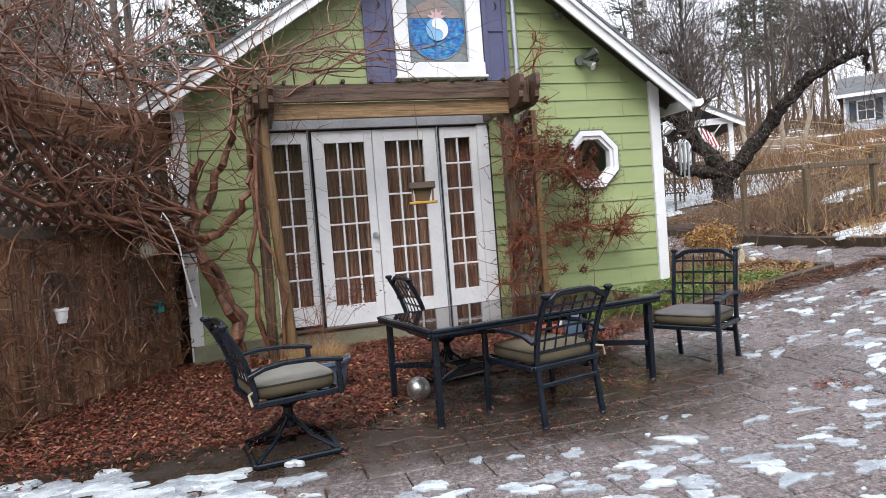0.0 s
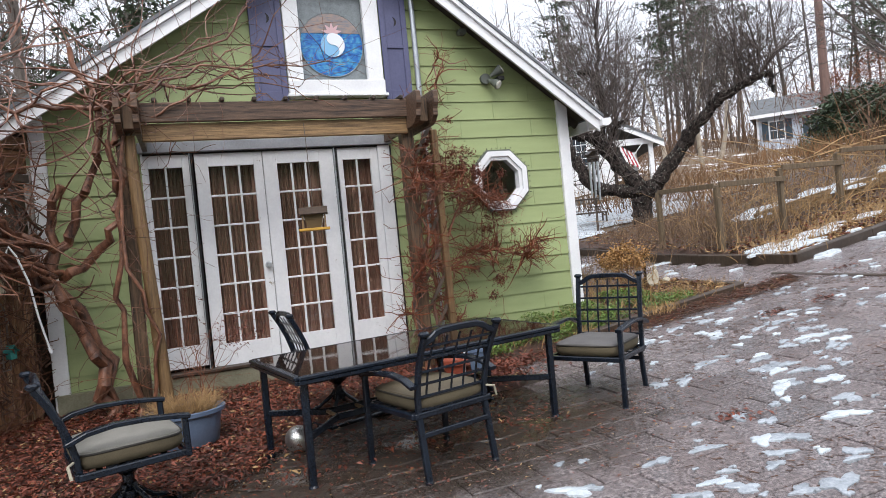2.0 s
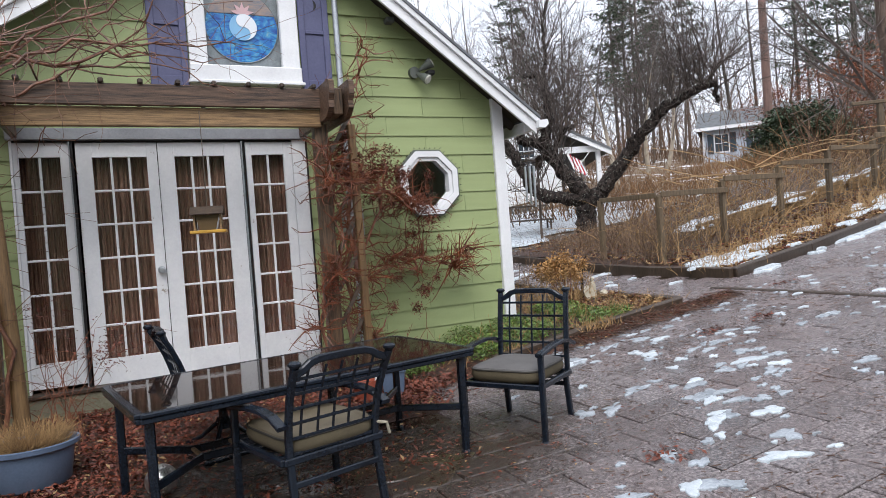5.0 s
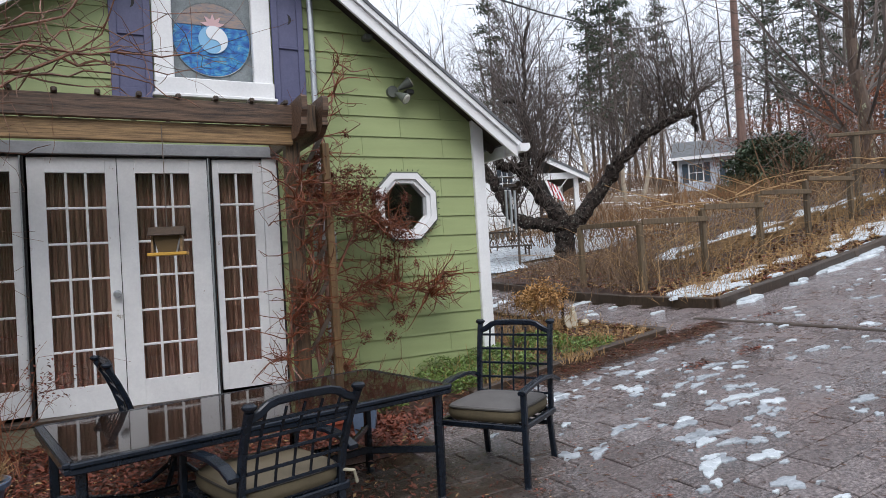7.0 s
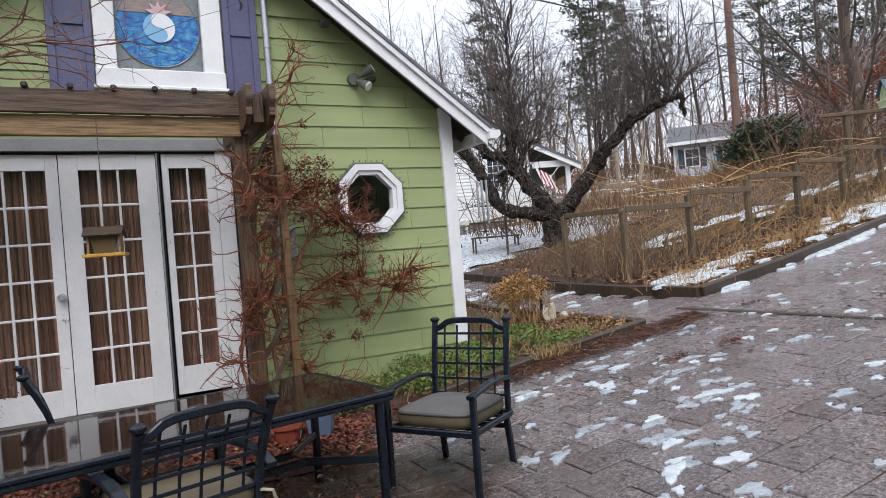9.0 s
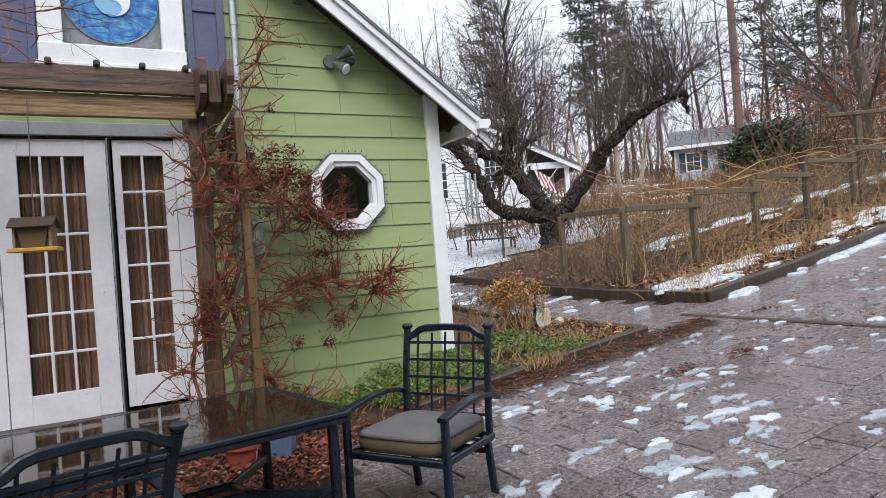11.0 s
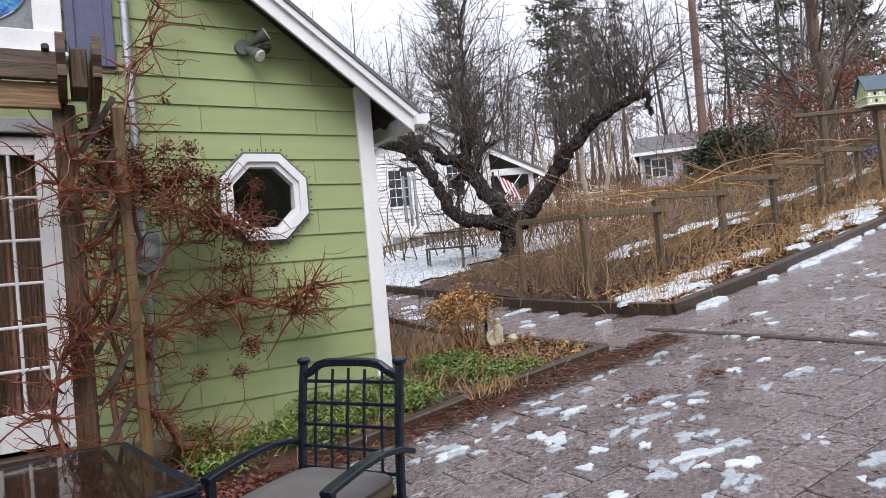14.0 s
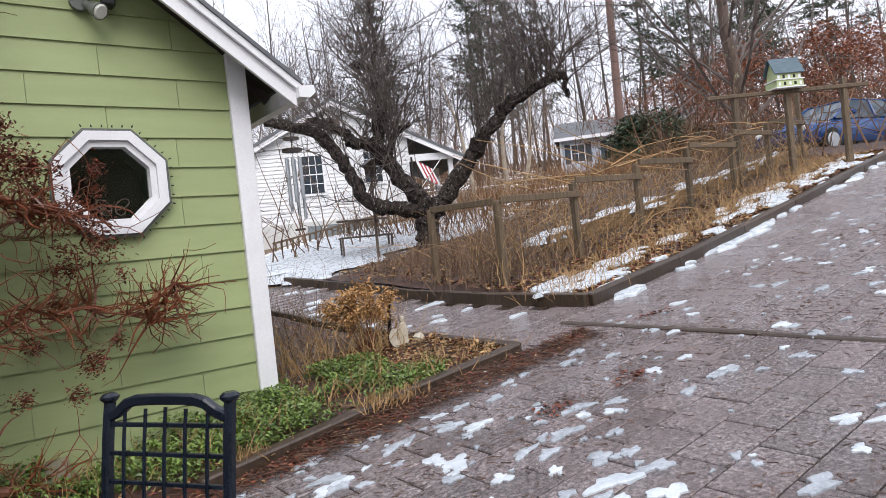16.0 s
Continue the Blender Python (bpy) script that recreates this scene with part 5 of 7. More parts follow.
spots = [(0.25 + 0.25 * k, 0.25 + 0.2 * (k % 3), 0.5, 34, 0.16) for k in range(5)]
spots += [(3.3 + 0.55 * k, 0.15 + 0.05 * k + 0.25 * (k % 2), 0.24, 90, 0.22) for k in range(17)]
spots += [(-1.6 + 0.25 * k, -0.55, 0.22, 22, 0.17) for k in range(12)] + [(0.95 + 0.2 * k, -0.6, 0.10, 30, 0.14) for k in range(4)] + [(x, -0.91, 0.10, 40, 0.06) for x in (-0.62, -0.5, 0.28, 0.36, 0.44, 0.52, 0.60)]
stalks("dead_grass", "pale tan dead grass and perennial stalks", spots, TANLEAF, "dead grass")
cane = [(4.0 + 0.45 * k, 2.2 + 0.5 * (k % 4), 0.8, 30, 0.3) for k in range(22)] + [(3.5 + 0.35 * (k % 6), 1.5 + 0.7 * (k // 6), 0.45, 45, 0.25) for k in range(30)] + [(3.5, 1.6, 0.9, 60, 0.25), (0.5, 0.9, 0.65, 26, 0.2), (0.9, 1.6, 0.8, 30, 0.3), (1.2, 2.8, 0.9, 30, 0.4)]
stalks("bramble_canes", "tangled brown bramble canes behind the garden fence", cane, surface("brown_bramble_canes", (0.045, 0.026, 0.016), (0.23, 0.145, 0.085), 0.7, 3, fine=10, bumps=0, varied=0.4, source="island"), "brambles")
green = Shape()
for _ in range(19000):
    x = rl.uniform(-1.75, 1.15)
    lo = -0.90 - 0.06 * smoothstep(0.4, -1.0, x)
    hi = -0.03 if x < 0 else 0.25
    y = rl.uniform(lo + 0.10 * abs(rl.gauss(0, 1)) * 0.6, hi)
    if noise.noise((x * 2.2, y * 2.2, 9)) < -0.45 + 0.45 * smoothstep(0.5, 1.15, x) + 0.30 * smoothstep(-0.5, -1.4, x):
        continue
    h = 0.04 + 0.17 * (0.5 + 0.5 * noise.noise((x * 3.5, y * 3.5, 4))) * smoothstep(1.1, 0.2, x)
    leaf(rl, green, Vector((x, y, bed_right(x, y) + rl.uniform(0.01, h))), rl.uniform(0.008, 0.025))
stuff("ground_cover", green, GREENLEAF, "fresh green leafy ground cover by the cottage wall", "ground cover")

# ---- left fence ----
fence = thing("wooden_fence", "tall weathered red-brown board fence with lattice top", "fence", pose(FA.x, FA.y, 0, 0, 0, math.degrees(math.atan2(FD.y, FD.x))))
LEN_F = 6.0
s = 0.06
rf = random.Random(8)
while s < LEN_F:
    w = rf.choice((0.10, 0.115, 0.13))
    part("board", Shape().box((s + w / 2, rf.uniform(-0.006, 0.006), 0.70), (w - 0.010, 0.022, 1.50 + rf.uniform(-0.02, 0.0)), None, 0.004), FENCE_WOOD, fence)
    s += w
for k in range(3):
    part("board", Shape().box((-0.02 - 0.11 * k, 0.0, 0.72), (0.105, 0.024, 1.50), None, 0.004), DARK_WOOD, fence)
part("middle_rail", Shape().box((LEN_F / 2, 0.03, 1.485), (LEN_F, 0.06, 0.10), None, 0.006), LATTICE, fence)
part("upper_rail", Shape().box((LEN_F / 2, 0.03, 2.225), (LEN_F, 0.06, 0.07), None, 0.006), LATTICE, fence)
for k in range(3):
    part("top_board", Shape().box((1.0 + 2.0 * k, 0.03, 2.37), (1.99, 0.05, 0.20), None, 0.01), FENCE_TOP, fence, "wide rough red-brown top board")
    part("cap_board", Shape().box((1.0 + 2.0 * k, 0.06, 2.53), (1.99, 0.07, 0.11), pose(0, 0, 0, 12, 0, 0), 0.02), FENCE_TOP, fence)
for k in range(4):
    part("fence_post", Shape().box((0.04 + k * 1.95, -0.06, 1.28), (0.10, 0.10, 2.56), None, 0.006), DARK_WOOD, fence)
for sgn in (-1, 1):
    k = -0.7
    while k < LEN_F:
        x0, x1 = k, k + 0.66
        z0, z1 = (1.53, 2.19) if sgn > 0 else (2.19, 1.53)
        if x0 < 0.08:
            z0, x0 = z0 + (z1 - z0) * (0.08 - x0) / 0.66, 0.08
        if x1 > x0 + 0.05:
            part("lattice_slat", Shape().span((x0, 0.02 + 0.008 * sgn, z0), (x1, 0.02 + 0.008 * sgn, z1), 0.008, 0.036, 0.001), LATTICE, fence)
        k += 0.125


def on_fence(s, z, off=0.05):
    """A place on the near face of the fence."""
    n = Vector((-FD.y, FD.x)) * off
    p = FA + FD * s + n
    return Vector((p.x, p.y, z))


IRON = surface("grey_rusty_iron", (0.09, 0.07, 0.06), (0.32, 0.26, 0.22), 0.6, 9, bumps=0)


def wall_trellis(s0, z0, w, h, label):
    """An iron garden panel: a frame with uprights and a fan of rays on top."""
    t = thing("iron_trellis", label, "trellis", group="iron trellis panels")
    def P(u, v):
        return on_fence(s0 - u * w / 2, z0 + v * h, 0.075)
    fr = Shape()
    for a, b in (((-1, 0), (1, 0)), ((-1, 0), (-1, 0.72)), ((1, 0), (1, 0.72)), ((-1, 0.72), (1, 0.72)), ((-1, 0.12), (1, 0.12))):
        fr.tube([P(*a), P(*b)], 0.008, 5)
    part("panel_frame", fr, IRON, t)
    for u in (-0.6, -0.2, 0.2, 0.6):
        part("upright", Shape().tube([P(u, 0), P(u, 0.72)], 0.006, 5), IRON, t)
    part("arch", Shape().tube([P(math.cos(radians(q)), 0.72 + 0.28 * math.sin(radians(q))) for q in range(0, 181, 15)], 0.008, 5), IRON, t)
    part("inner_arch", Shape().tube([P(0.4 * math.cos(radians(q)), 0.72 + 0.12 * math.sin(radians(q))) for q in range(0, 181, 20)], 0.006, 5), IRON, t)
    for q in range(20, 180, 20):
        part("ray", Shape().tube([P(0.4 * math.cos(radians(q)), 0.72 + 0.12 * math.sin(radians(q))), P(math.cos(radians(q)), 0.72 + 0.28 * math.sin(radians(q)))], 0.006, 5), IRON, t)
    for sx in (-1, 1):
        part("scroll", Shape().tube([P(sx * (1.0 + 0.14 * math.sin(radians(q))), 0.66 + 0.05 * math.cos(radians(q))) for q in range(0, 300, 30)], 0.006, 5), IRON, t)


wall_trellis(1.55, 0.55, 0.36, 0.62, "rusty iron trellis panel with fan top hung on the fence")
wall_trellis(0.62, 0.60, 0.36, 0.62, "rusty iron trellis panel with arched top by the corner")
wp = thing("wall_pot", "small white flower pot hung on the iron trellis", "flower pot")
p = on_fence(1.62, 0.78, 0.13)
part("pot", Shape().lathe([(0.030, 0), (0.045, 0.09), (0.052, 0.095), (0.052, 0.115), (0.045, 0.115), (0.040, 0.03)], p, 16), WHITE, wp)
sb = thing("suet_feeder", "wire cage holding a pale suet block on the fence", "bird feeder")
p = on_fence(0.70, 1.29, 0.24)
turnf = math.degrees(math.atan2(FD.y, FD.x))
part("suet_block", Shape().box(p, (0.21, 0.06, 0.14), pose(0, 0, 0, 0, 8, turnf), 0.02), plain("pale_suet", (0.72, 0.66, 0.52), 0.6), sb)
cage = Shape()
for k in range(5):
    u = -0.08 + k * 0.04
    a = pose(p.x, p.y, p.z, 0, 8, turnf)
    cage.tube([a @ Vector((u * 1.3, 0.034, -0.08)), a @ Vector((u * 1.3, 0.034, 0.08))], 0.002, 4)
    cage.tube([a @ Vector((-0.085, 0.028, -0.06 + k * 0.03)), a @ Vector((0.085, 0.028, -0.06 + k * 0.03))], 0.002, 4)
part("cage", cage, RUSTMETAL, sb)
tb2 = thing("tiny_birdhouse", "small teal painted birdhouse on the trellis", "birdhouse")
p = on_fence(0.45, 0.72, 0.10)
teal = surface("teal_paint", (0.02, 0.16, 0.15), (0.05, 0.30, 0.27), 0.5, 9)
part("body", Shape().box((p.x, p.y, p.z), (0.07, 0.05, 0.07), pose(0, 0, 0, 0, 0, turnf), 0.004), teal, tb2)
part("roof", Shape().prism([(-0.055, 0.03), (0, 0.085), (0.055, 0.03), (0.048, 0.022), (0, 0.07), (-0.048, 0.022)], -0.035, 0.035), teal, tb2).matrix_world = pose(p.x, p.y, p.z, 0, 0, turnf)
cb = thing("extension_cord", "white extension cord hanging from the vine", "cable")
a, b = Vector((-5.63, -0.92, 1.60)), Vector((-5.45, -0.80, 0.78))
part("cord", Shape().tube([a + Vector((-0.02, 0, -0.06)), a, a.lerp(b, 0.12) + Vector((0.02, 0, 0.02)), a.lerp(b, 0.35) + Vector((0.04, 0, 0)), a.lerp(b, 0.7) + Vector((0.01, 0, 0)), b], 0.008, 8), WHITE, cb, smooth=True)
part("plug", Shape().tube([b, b + Vector((0.01, 0, -0.045))], [0.016, 0.012], 8), WHITE, cb)

# ---- vines on the left ----
rv = random.Random(77)
lv = thing("wisteria_vine", "thick bare twisting vine climbing fence, pergola and eave", "vine")


def stem(parent, name, pts, r0, r1, mat, sub=4, jitter=0.03):
    """A twisting stem through a few places."""
    out = []
    P = [Vector(p) for p in pts]
    for i in range(len(P) - 1):
        p0, p1, p2, p3 = P[max(0, i - 1)], P[i], P[i + 1], P[min(len(P) - 1, i + 2)]
        for k in range(sub):
            t = k / sub
            q = 0.5 * ((2 * p1) + (p2 - p0) * t + (2 * p0 - 5 * p1 + 4 * p2 - p3) * t * t + (3 * p1 - p0 - 3 * p2 + p3) * t ** 3)
            out.append(q + Vector((rv.gauss(0, jitter), rv.gauss(0, jitter), rv.gauss(0, jitter))) * (1 if out else 0))
    out.append(P[-1])
    rr = [max(r1, (r0 + (r1 - r0) * i / (len(out) - 1)) * rv.uniform(0.88, 1.14)) for i in range(len(out))]
    part(name, Shape().tube(out, rr, 9), mat, parent, "", True)
    return out


trunks = []
trunks.append(stem(lv, "trunk", [(-5.12, -0.45, 0.05), (-5.18, -0.48, 0.5), (-5.34, -0.5, 1.0), (-5.60, -0.6, 1.4), (-5.95, -0.9, 1.8), (-6.35, -1.2, 2.3), (-6.7, -1.4, 2.8)], 0.055, 0.026, VINE))
trunks.append(stem(lv, "trunk", [(-5.06, -0.42, 0.05), (-5.14, -0.40, 0.7), (-5.42, -0.42, 1.22), (-5.62, -0.62, 1.55), (-5.80, -0.9, 2.0), (-5.75, -1.0, 2.5), (-5.9, -1.1, 3.0)], 0.046, 0.02, VINE))
trunks.append(stem(lv, "limb", [(-5.40, -0.45, 1.35), (-5.28, -0.42, 1.7), (-5.12, -0.5, 2.0), (-5.0, -0.6, 2.35), (-4.95, -0.7, 2.75), (-5.1, -0.7, 3.2)], 0.045, 0.02, VINE))
trunks.append(stem(lv, "limb", [(-5.36, -0.45, 1.30), (-5.05, -0.55, 1.52), (-4.86, -0.65, 1.85), (-4.84, -0.72, 2.3), (-4.80, -0.8, 2.75), (-4.4, -0.9, 2.86), (-3.8, -0.9, 2.88)], 0.04, 0.010, VINE))
trunks.append(stem(lv, "limb", [(-5.42, -0.42, 1.32), (-5.46, -0.4, 1.7), (-5.30, -0.42, 2.1)], 0.045, 0.035, VINE))
trunks.append(stem(lv, "limb", [(-5.50, -0.6, 1.45), (-5.9, -1.0, 1.5), (-6.3, -1.5, 1.9), (-6.6, -1.9, 2.5), (-6.9, -2.2, 3.0)], 0.035, 0.014, VINE))
trunks.append(stem(lv, "limb", [(-4.85, -0.75, 2.72), (-5.4, -0.8, 2.72), (-6.0, -1.1, 2.75), (-6.7, -1.5, 2.8)], 0.022, 0.010, VINE))
trunks.append(stem(lv, "limb", [(-4.86, -0.80, 0.05), (-4.90, -0.84, 0.8), (-4.84, -0.82, 1.6), (-4.88, -0.86, 2.4)], 0.028, 0.018, VINE))
trunks.append(stem(lv, "limb", [(-4.75, -0.92, 0.05), (-4.66, -0.95, 0.8), (-4.80, -0.92, 1.6), (-4.74, -0.95, 2.6), (-4.5, -0.95, 2.9), (-3.9, -0.9, 3.25), (-3.65, -0.9, 3.5)], 0.018, 0.007, VINE))
trunks.append(stem(lv, "limb", [(-4.5, -0.92, 2.78), (-4.0, -0.95, 2.98), (-3.4, -0.9, 2.95), (-3.0, -0.9, 3.05)], 0.012, 0.004, VINE))
# long canes that run over the fence top and arch before the eave
for k in range(11):
    s0 = rv.uniform(0.2, 2.6)
    p = on_fence(s0, 1.75 + rv.uniform(-0.25, 0.5), rv.uniform(0.08, 0.3))
    start = Vector((-5.48 + rv.gauss(0, 0.08), -0.52 + rv.gauss(0, 0.06), 1.35 + rv.uniform(-0.1, 0.3)))
    over = on_fence(s0 + rv.uniform(0.5, 1.6), 2.6 + rv.uniform(-0.2, 0.6), rv.uniform(-0.1, 0.4))
    trunks.insert(0, stem(lv, "cane", [start, start.lerp(p, 0.5) + Vector((0, 0, rv.uniform(-0.1, 0.1))), p, over, over + Vector((rv.gauss(0.1, 0.5), rv.gauss(-0.2, 0.4), rv.uniform(0.1, 0.7)))], rv.uniform(0.016, 0.032), 0.007, VINE, 5, 0.02))
for k in range(9):
    x0, z0 = -4.85 + rv.gauss(0, 0.12), 2.45 + rv.uniform(0, 0.4)
    sg = -1 if k < 4 else 1
    pts = [(x0, -0.85, z0), (x0 + sg * 0.4, -0.9, z0 + rv.uniform(0.1, 0.35)), (x0 + sg * 0.95, -0.9, z0 + rv.uniform(0.2, 0.6)), (x0 + sg * rv.uniform(1.3, 1.7), -0.9, z0 + rv.uniform(0.1, 0.9))]
    stem(lv, "cane", pts, rv.uniform(0.007, 0.013), 0.003, VINE, 5, 0.018)
tw = Shape()
for _ in range(470):
    src = rv.choice(trunks[:18])
    i = rv.randrange(len(src) // 3, len(src))
    if src[i].x > -5.6 and src[i].z < 2.3 and rv.random() < 0.7:
        continue
    d = Vector((rv.gauss(-0.1, 0.8), rv.gauss(-0.1, 0.6), rv.gauss(0.3, 0.6)))
    q = wander(rv, src[i], d, rv.uniform(0.4, 1.7), 8, 0.24, 0.01)
    q = [Vector((p.x, min(p.y, -0.2), max(0.15, p.z))) if p.x > -5.6 else p for p in q]
    r = rv.uniform(0.004, 0.012)
    tw.tube(q, taper(9, r, r * 0.35), 4, False)
    for _ in range(2):
        k = rv.randrange(2, 8)
        q2 = wander(rv, q[k], Vector((rv.gauss(0, 1), rv.gauss(0, 1), rv.gauss(0.1, 0.8))), rv.uniform(0.15, 0.5), 4, 0.25, 0.02)
        if q2[-1].y < -0.1 or q2[-1].x < -5.6:
            tw.tube(q2, taper(5, r * 0.5, r * 0.25), 3, False)
for _ in range(150):
    src = rv.choice(trunks[18:])
    i = rv.randrange(2, len(src))
    q = wander(rv, src[i], Vector((rv.gauss(0.25, 0.8), rv.gauss(-0.05, 0.3), rv.gauss(0.1, 0.6))), rv.uniform(0.2, 0.9), 6, 0.22, 0.0)
    q = [Vector((p.x, min(p.y, -0.2), max(0.1, p.z))) for p in q]
    tw.tube(q, taper(7, rv.uniform(0.002, 0.004), 0.0014), 3, False)
for _ in range(620):
    s0, z0 = rv.uniform(0.1, 3.2), rv.uniform(0.05, 1.4)
    q = wander(rv, on_fence(s0, z0, 0.09), Vector((FD.x * rv.choice((-1, 1)), FD.y * rv.choice((-1, 1)), rv.gauss(0.1, 0.6))), rv.uniform(0.25, 0.9), 6, 0.25)
    q = [Vector((FA.x + FD.x * ((p.xy - FA).dot(FD)), FA.y + FD.y * ((p.xy - FA).dot(FD)), max(0.05, p.z))) + Vector((-FD.y, FD.x, 0)) * max(0.05, rv.gauss(0.10, 0.03)) for p in q]
    tw.tube(q, taper(7, rv.uniform(0.003, 0.010), 0.002), 4, False)
tagged(part("twig_tangle", tw, VINE, lv), "tangle of thin red-brown twigs", kind="stuff")

# ---- climber on the right post ----
rc = random.Random(13)
cv = thing("climbing_hydrangea", "red-brown climbing shrub with dry flower heads on post and wall", "climber")
stems = [stem(cv, "trunk", [(-1.45, -0.50, 0.10), (-1.66, -0.48, 0.26), (-1.88, -0.52, 0.52), (-1.95, -0.5, 1.0), (-1.9, -0.45, 1.6), (-1.85, -0.35, 2.1)], 0.034, 0.015, VINE),
         stem(cv, "limb", [(-2.05, -0.6, 0.1), (-2.1, -0.62, 0.9), (-2.05, -0.6, 1.7), (-1.95, -0.5, 2.4), (-1.72, -0.25, 3.0), (-1.62, -0.15, 3.3)], 0.02, 0.006, VINE),
         stem(cv, "limb", [(-1.92, -0.5, 1.2), (-1.6, -0.35, 1.65), (-1.3, -0.3, 1.75), (-1.0, -0.28, 1.6)], 0.013, 0.005, VINE_TWIG),
         stem(cv, "limb", [(-2.4, -0.95, 1.95), (-2.0, -0.8, 1.85), (-1.6, -0.55, 1.78), (-1.2, -0.4, 1.7)], 0.010, 0.005, VINE_TWIG),
         stem(cv, "limb", [(-1.9, -0.5, 0.9), (-1.55, -0.3, 1.15), (-1.2, -0.25, 1.15), (-0.85, -0.3, 1.08), (-0.7, -0.3, 1.25)], 0.010, 0.004, VINE_TWIG),
         stem(cv, "limb", [(-2.35, -0.85, 0.05), (-2.4, -0.9, 0.8), (-2.2, -0.8, 1.4), (-2.3, -0.82, 2.2)], 0.014, 0.006, VINE)]
tw, dr = Shape(), Shape()
for _ in range(820):
    src = rc.choice(stems)
    i = rc.randrange(1, len(src))
    if src[i].z > 2.3 and rc.random() < 0.55:
        continue
    q = wander(rc, src[i], Vector((rc.gauss(0.25, 0.9), rc.gauss(-0.1, 0.45), rc.gauss(0.1, 0.6))), rc.uniform(0.12, 0.46), 5, 0.30, 0.03)
    q = [Vector((p.x, min(p.y, -0.05), max(0.1, p.z))) for p in q]
    if any(-1.98 < p.x < -1.6 and 1.28 < p.z < 1.78 for p in q) and rc.random() < 0.8:
        continue
    if any((p.x + 0.85) ** 2 + (p.z - 1.85) ** 2 < 0.17 for p in q) and rc.random() < 0.75:
        continue
    tw.tube(q, taper(6, rc.uniform(0.004, 0.011), 0.0028), 4, False)
    if rc.random() < 0.5:
        leaf_cloud(rc, dr, q[-1], (0.012, 0.012, 0.012), 4, 0.007)
    for _ in range(2):
        k = rc.randrange(1, 6)
        q2 = wander(rc, q[k], Vector((rc.gauss(0.2, 1), rc.gauss(-0.1, 0.5), rc.gauss(0.2, 0.8))), rc.uniform(0.06, 0.25), 3, 0.25, 0.03)
        if q2[-1].y < -0.03:
            tw.tube(q2, taper(4, 0.003, 0.0018), 3, False)
heads = [(-1.60, -0.35, 2.10, 0.10, 260), (-1.72, -0.45, 1.95, 0.10, 200), (-1.45, -0.35, 1.95, 0.10, 200), (-1.20, -0.32, 1.72, 0.09, 200), (-1.10, -0.3, 1.52, 0.08, 170), (-1.30, -0.3, 1.40, 0.06, 120), (-1.2, -0.3, 0.83, 0.05, 130), (-1.5, -0.3, 0.98, 0.04, 70), (-1.3, -0.3, 0.66, 0.04, 70), (-1.58, -0.35, 0.70, 0.04, 60), (-1.35, -0.25, 1.2, 0.04, 60), (-2.0, -0.7, 2.0, 0.09, 150), (-2.3, -0.9, 1.0, 0.06, 80), (-1.05, -0.3, 0.95, 0.03, 50)]
for k in range(60):
    f = rc.random() ** 1.5
    heads.append((-2.15 + 1.15 * f + rc.gauss(0, 0.08), -0.62 + 0.35 * f + rc.gauss(0, 0.05), 2.15 - 0.55 * f * f + rc.gauss(0, 0.16), 0.035, 34))
for x, y, z, r, n in heads:
    leaf_cloud(rc, dr, (x, y, z), (r * 0.8, r * 0.5, r * 0.8), int(n * 1.9), 0.0145)
leaf_cloud(rc, dr, (-4.05, -1.0, 0.72), (0.11, 0.08, 0.06), 220, 0.014)
leaf_cloud(rc, dr, (-4.45, -0.95, 0.95), (0.10, 0.06, 0.12), 130, 0.012)
tagged(part("twig_tangle", tw, CLIMB, cv), "thin orange-brown twigs", kind="stuff")
tagged(part("dry_foliage", dr, DRYLEAF, cv), "dry red-brown seed heads", kind="stuff")
sp = thing("bare_shrub", "thin bare shrub with dry red leaves before the doors", "shrub")
ss = Shape()
for k in range(16):
    q = wander(rc, (-4.35 + rc.gauss(0, 0.1), -0.85, 0.05), (rc.gauss(0.12, 0.3), rc.gauss(-0.05, 0.2), 1), rc.uniform(0.5, 1.3), 6, 0.2)
    ss.tube(q, taper(7, 0.005, 0.0015), 4, False)
    for _ in range(4):
        q2 = wander(rc, q[rc.randrange(2, 7)], (rc.gauss(0.3, 1), rc.gauss(0, 0.5), rc.gauss(0.1, 0.5)), rc.uniform(0.1, 0.4), 3, 0.2)
        ss.tube(q2, taper(4, 0.002, 0.001), 3, False)
tagged(part("twig_tangle", ss, VINE_TWIG, sp), kind="stuff")

# ---- small things on the patio ----
ball = thing("mirror_ball", "silver mirror-tiled gazing ball lying on wet paving", "mirror ball", pose(-3.79, -2.30, 0.092, 20, 10, 0))
ball.scale = (1.06, 1.06, 1.06)
part("core", Shape().lathe([(0.080 * math.sin(radians(a)) + 0.001, -0.080 * math.cos(radians(a))) for a in range(0, 181, 12)], (0, 0, 0), 24), RUSTMETAL, ball)
tl = Shape()
for a in range(8, 180, 9):
    rr = 0.083
    cnt = max(4, int(2 * math.pi * rr * math.sin(radians(a)) / 0.0135))
    for k in range(cnt):
        az = 2 * math.pi * k / cnt
        n = Vector((math.sin(radians(a)) * math.cos(az), math.sin(radians(a)) * math.sin(az), math.cos(radians(a))))
        tl.box(n * rr, (0.0115, 0.0115, 0.003), n.to_track_quat('Z', 'Y').to_matrix())
tagged(part("mirror_tiles", tl, MIRROR, ball), "small square mirror tiles", kind="stuff")
po = thing("planter", "grey-blue oval plastic planter with dead grass", "planter", pose(-4.48, -1.78, 0.06) @ Matrix.Scale(0.88, 4))
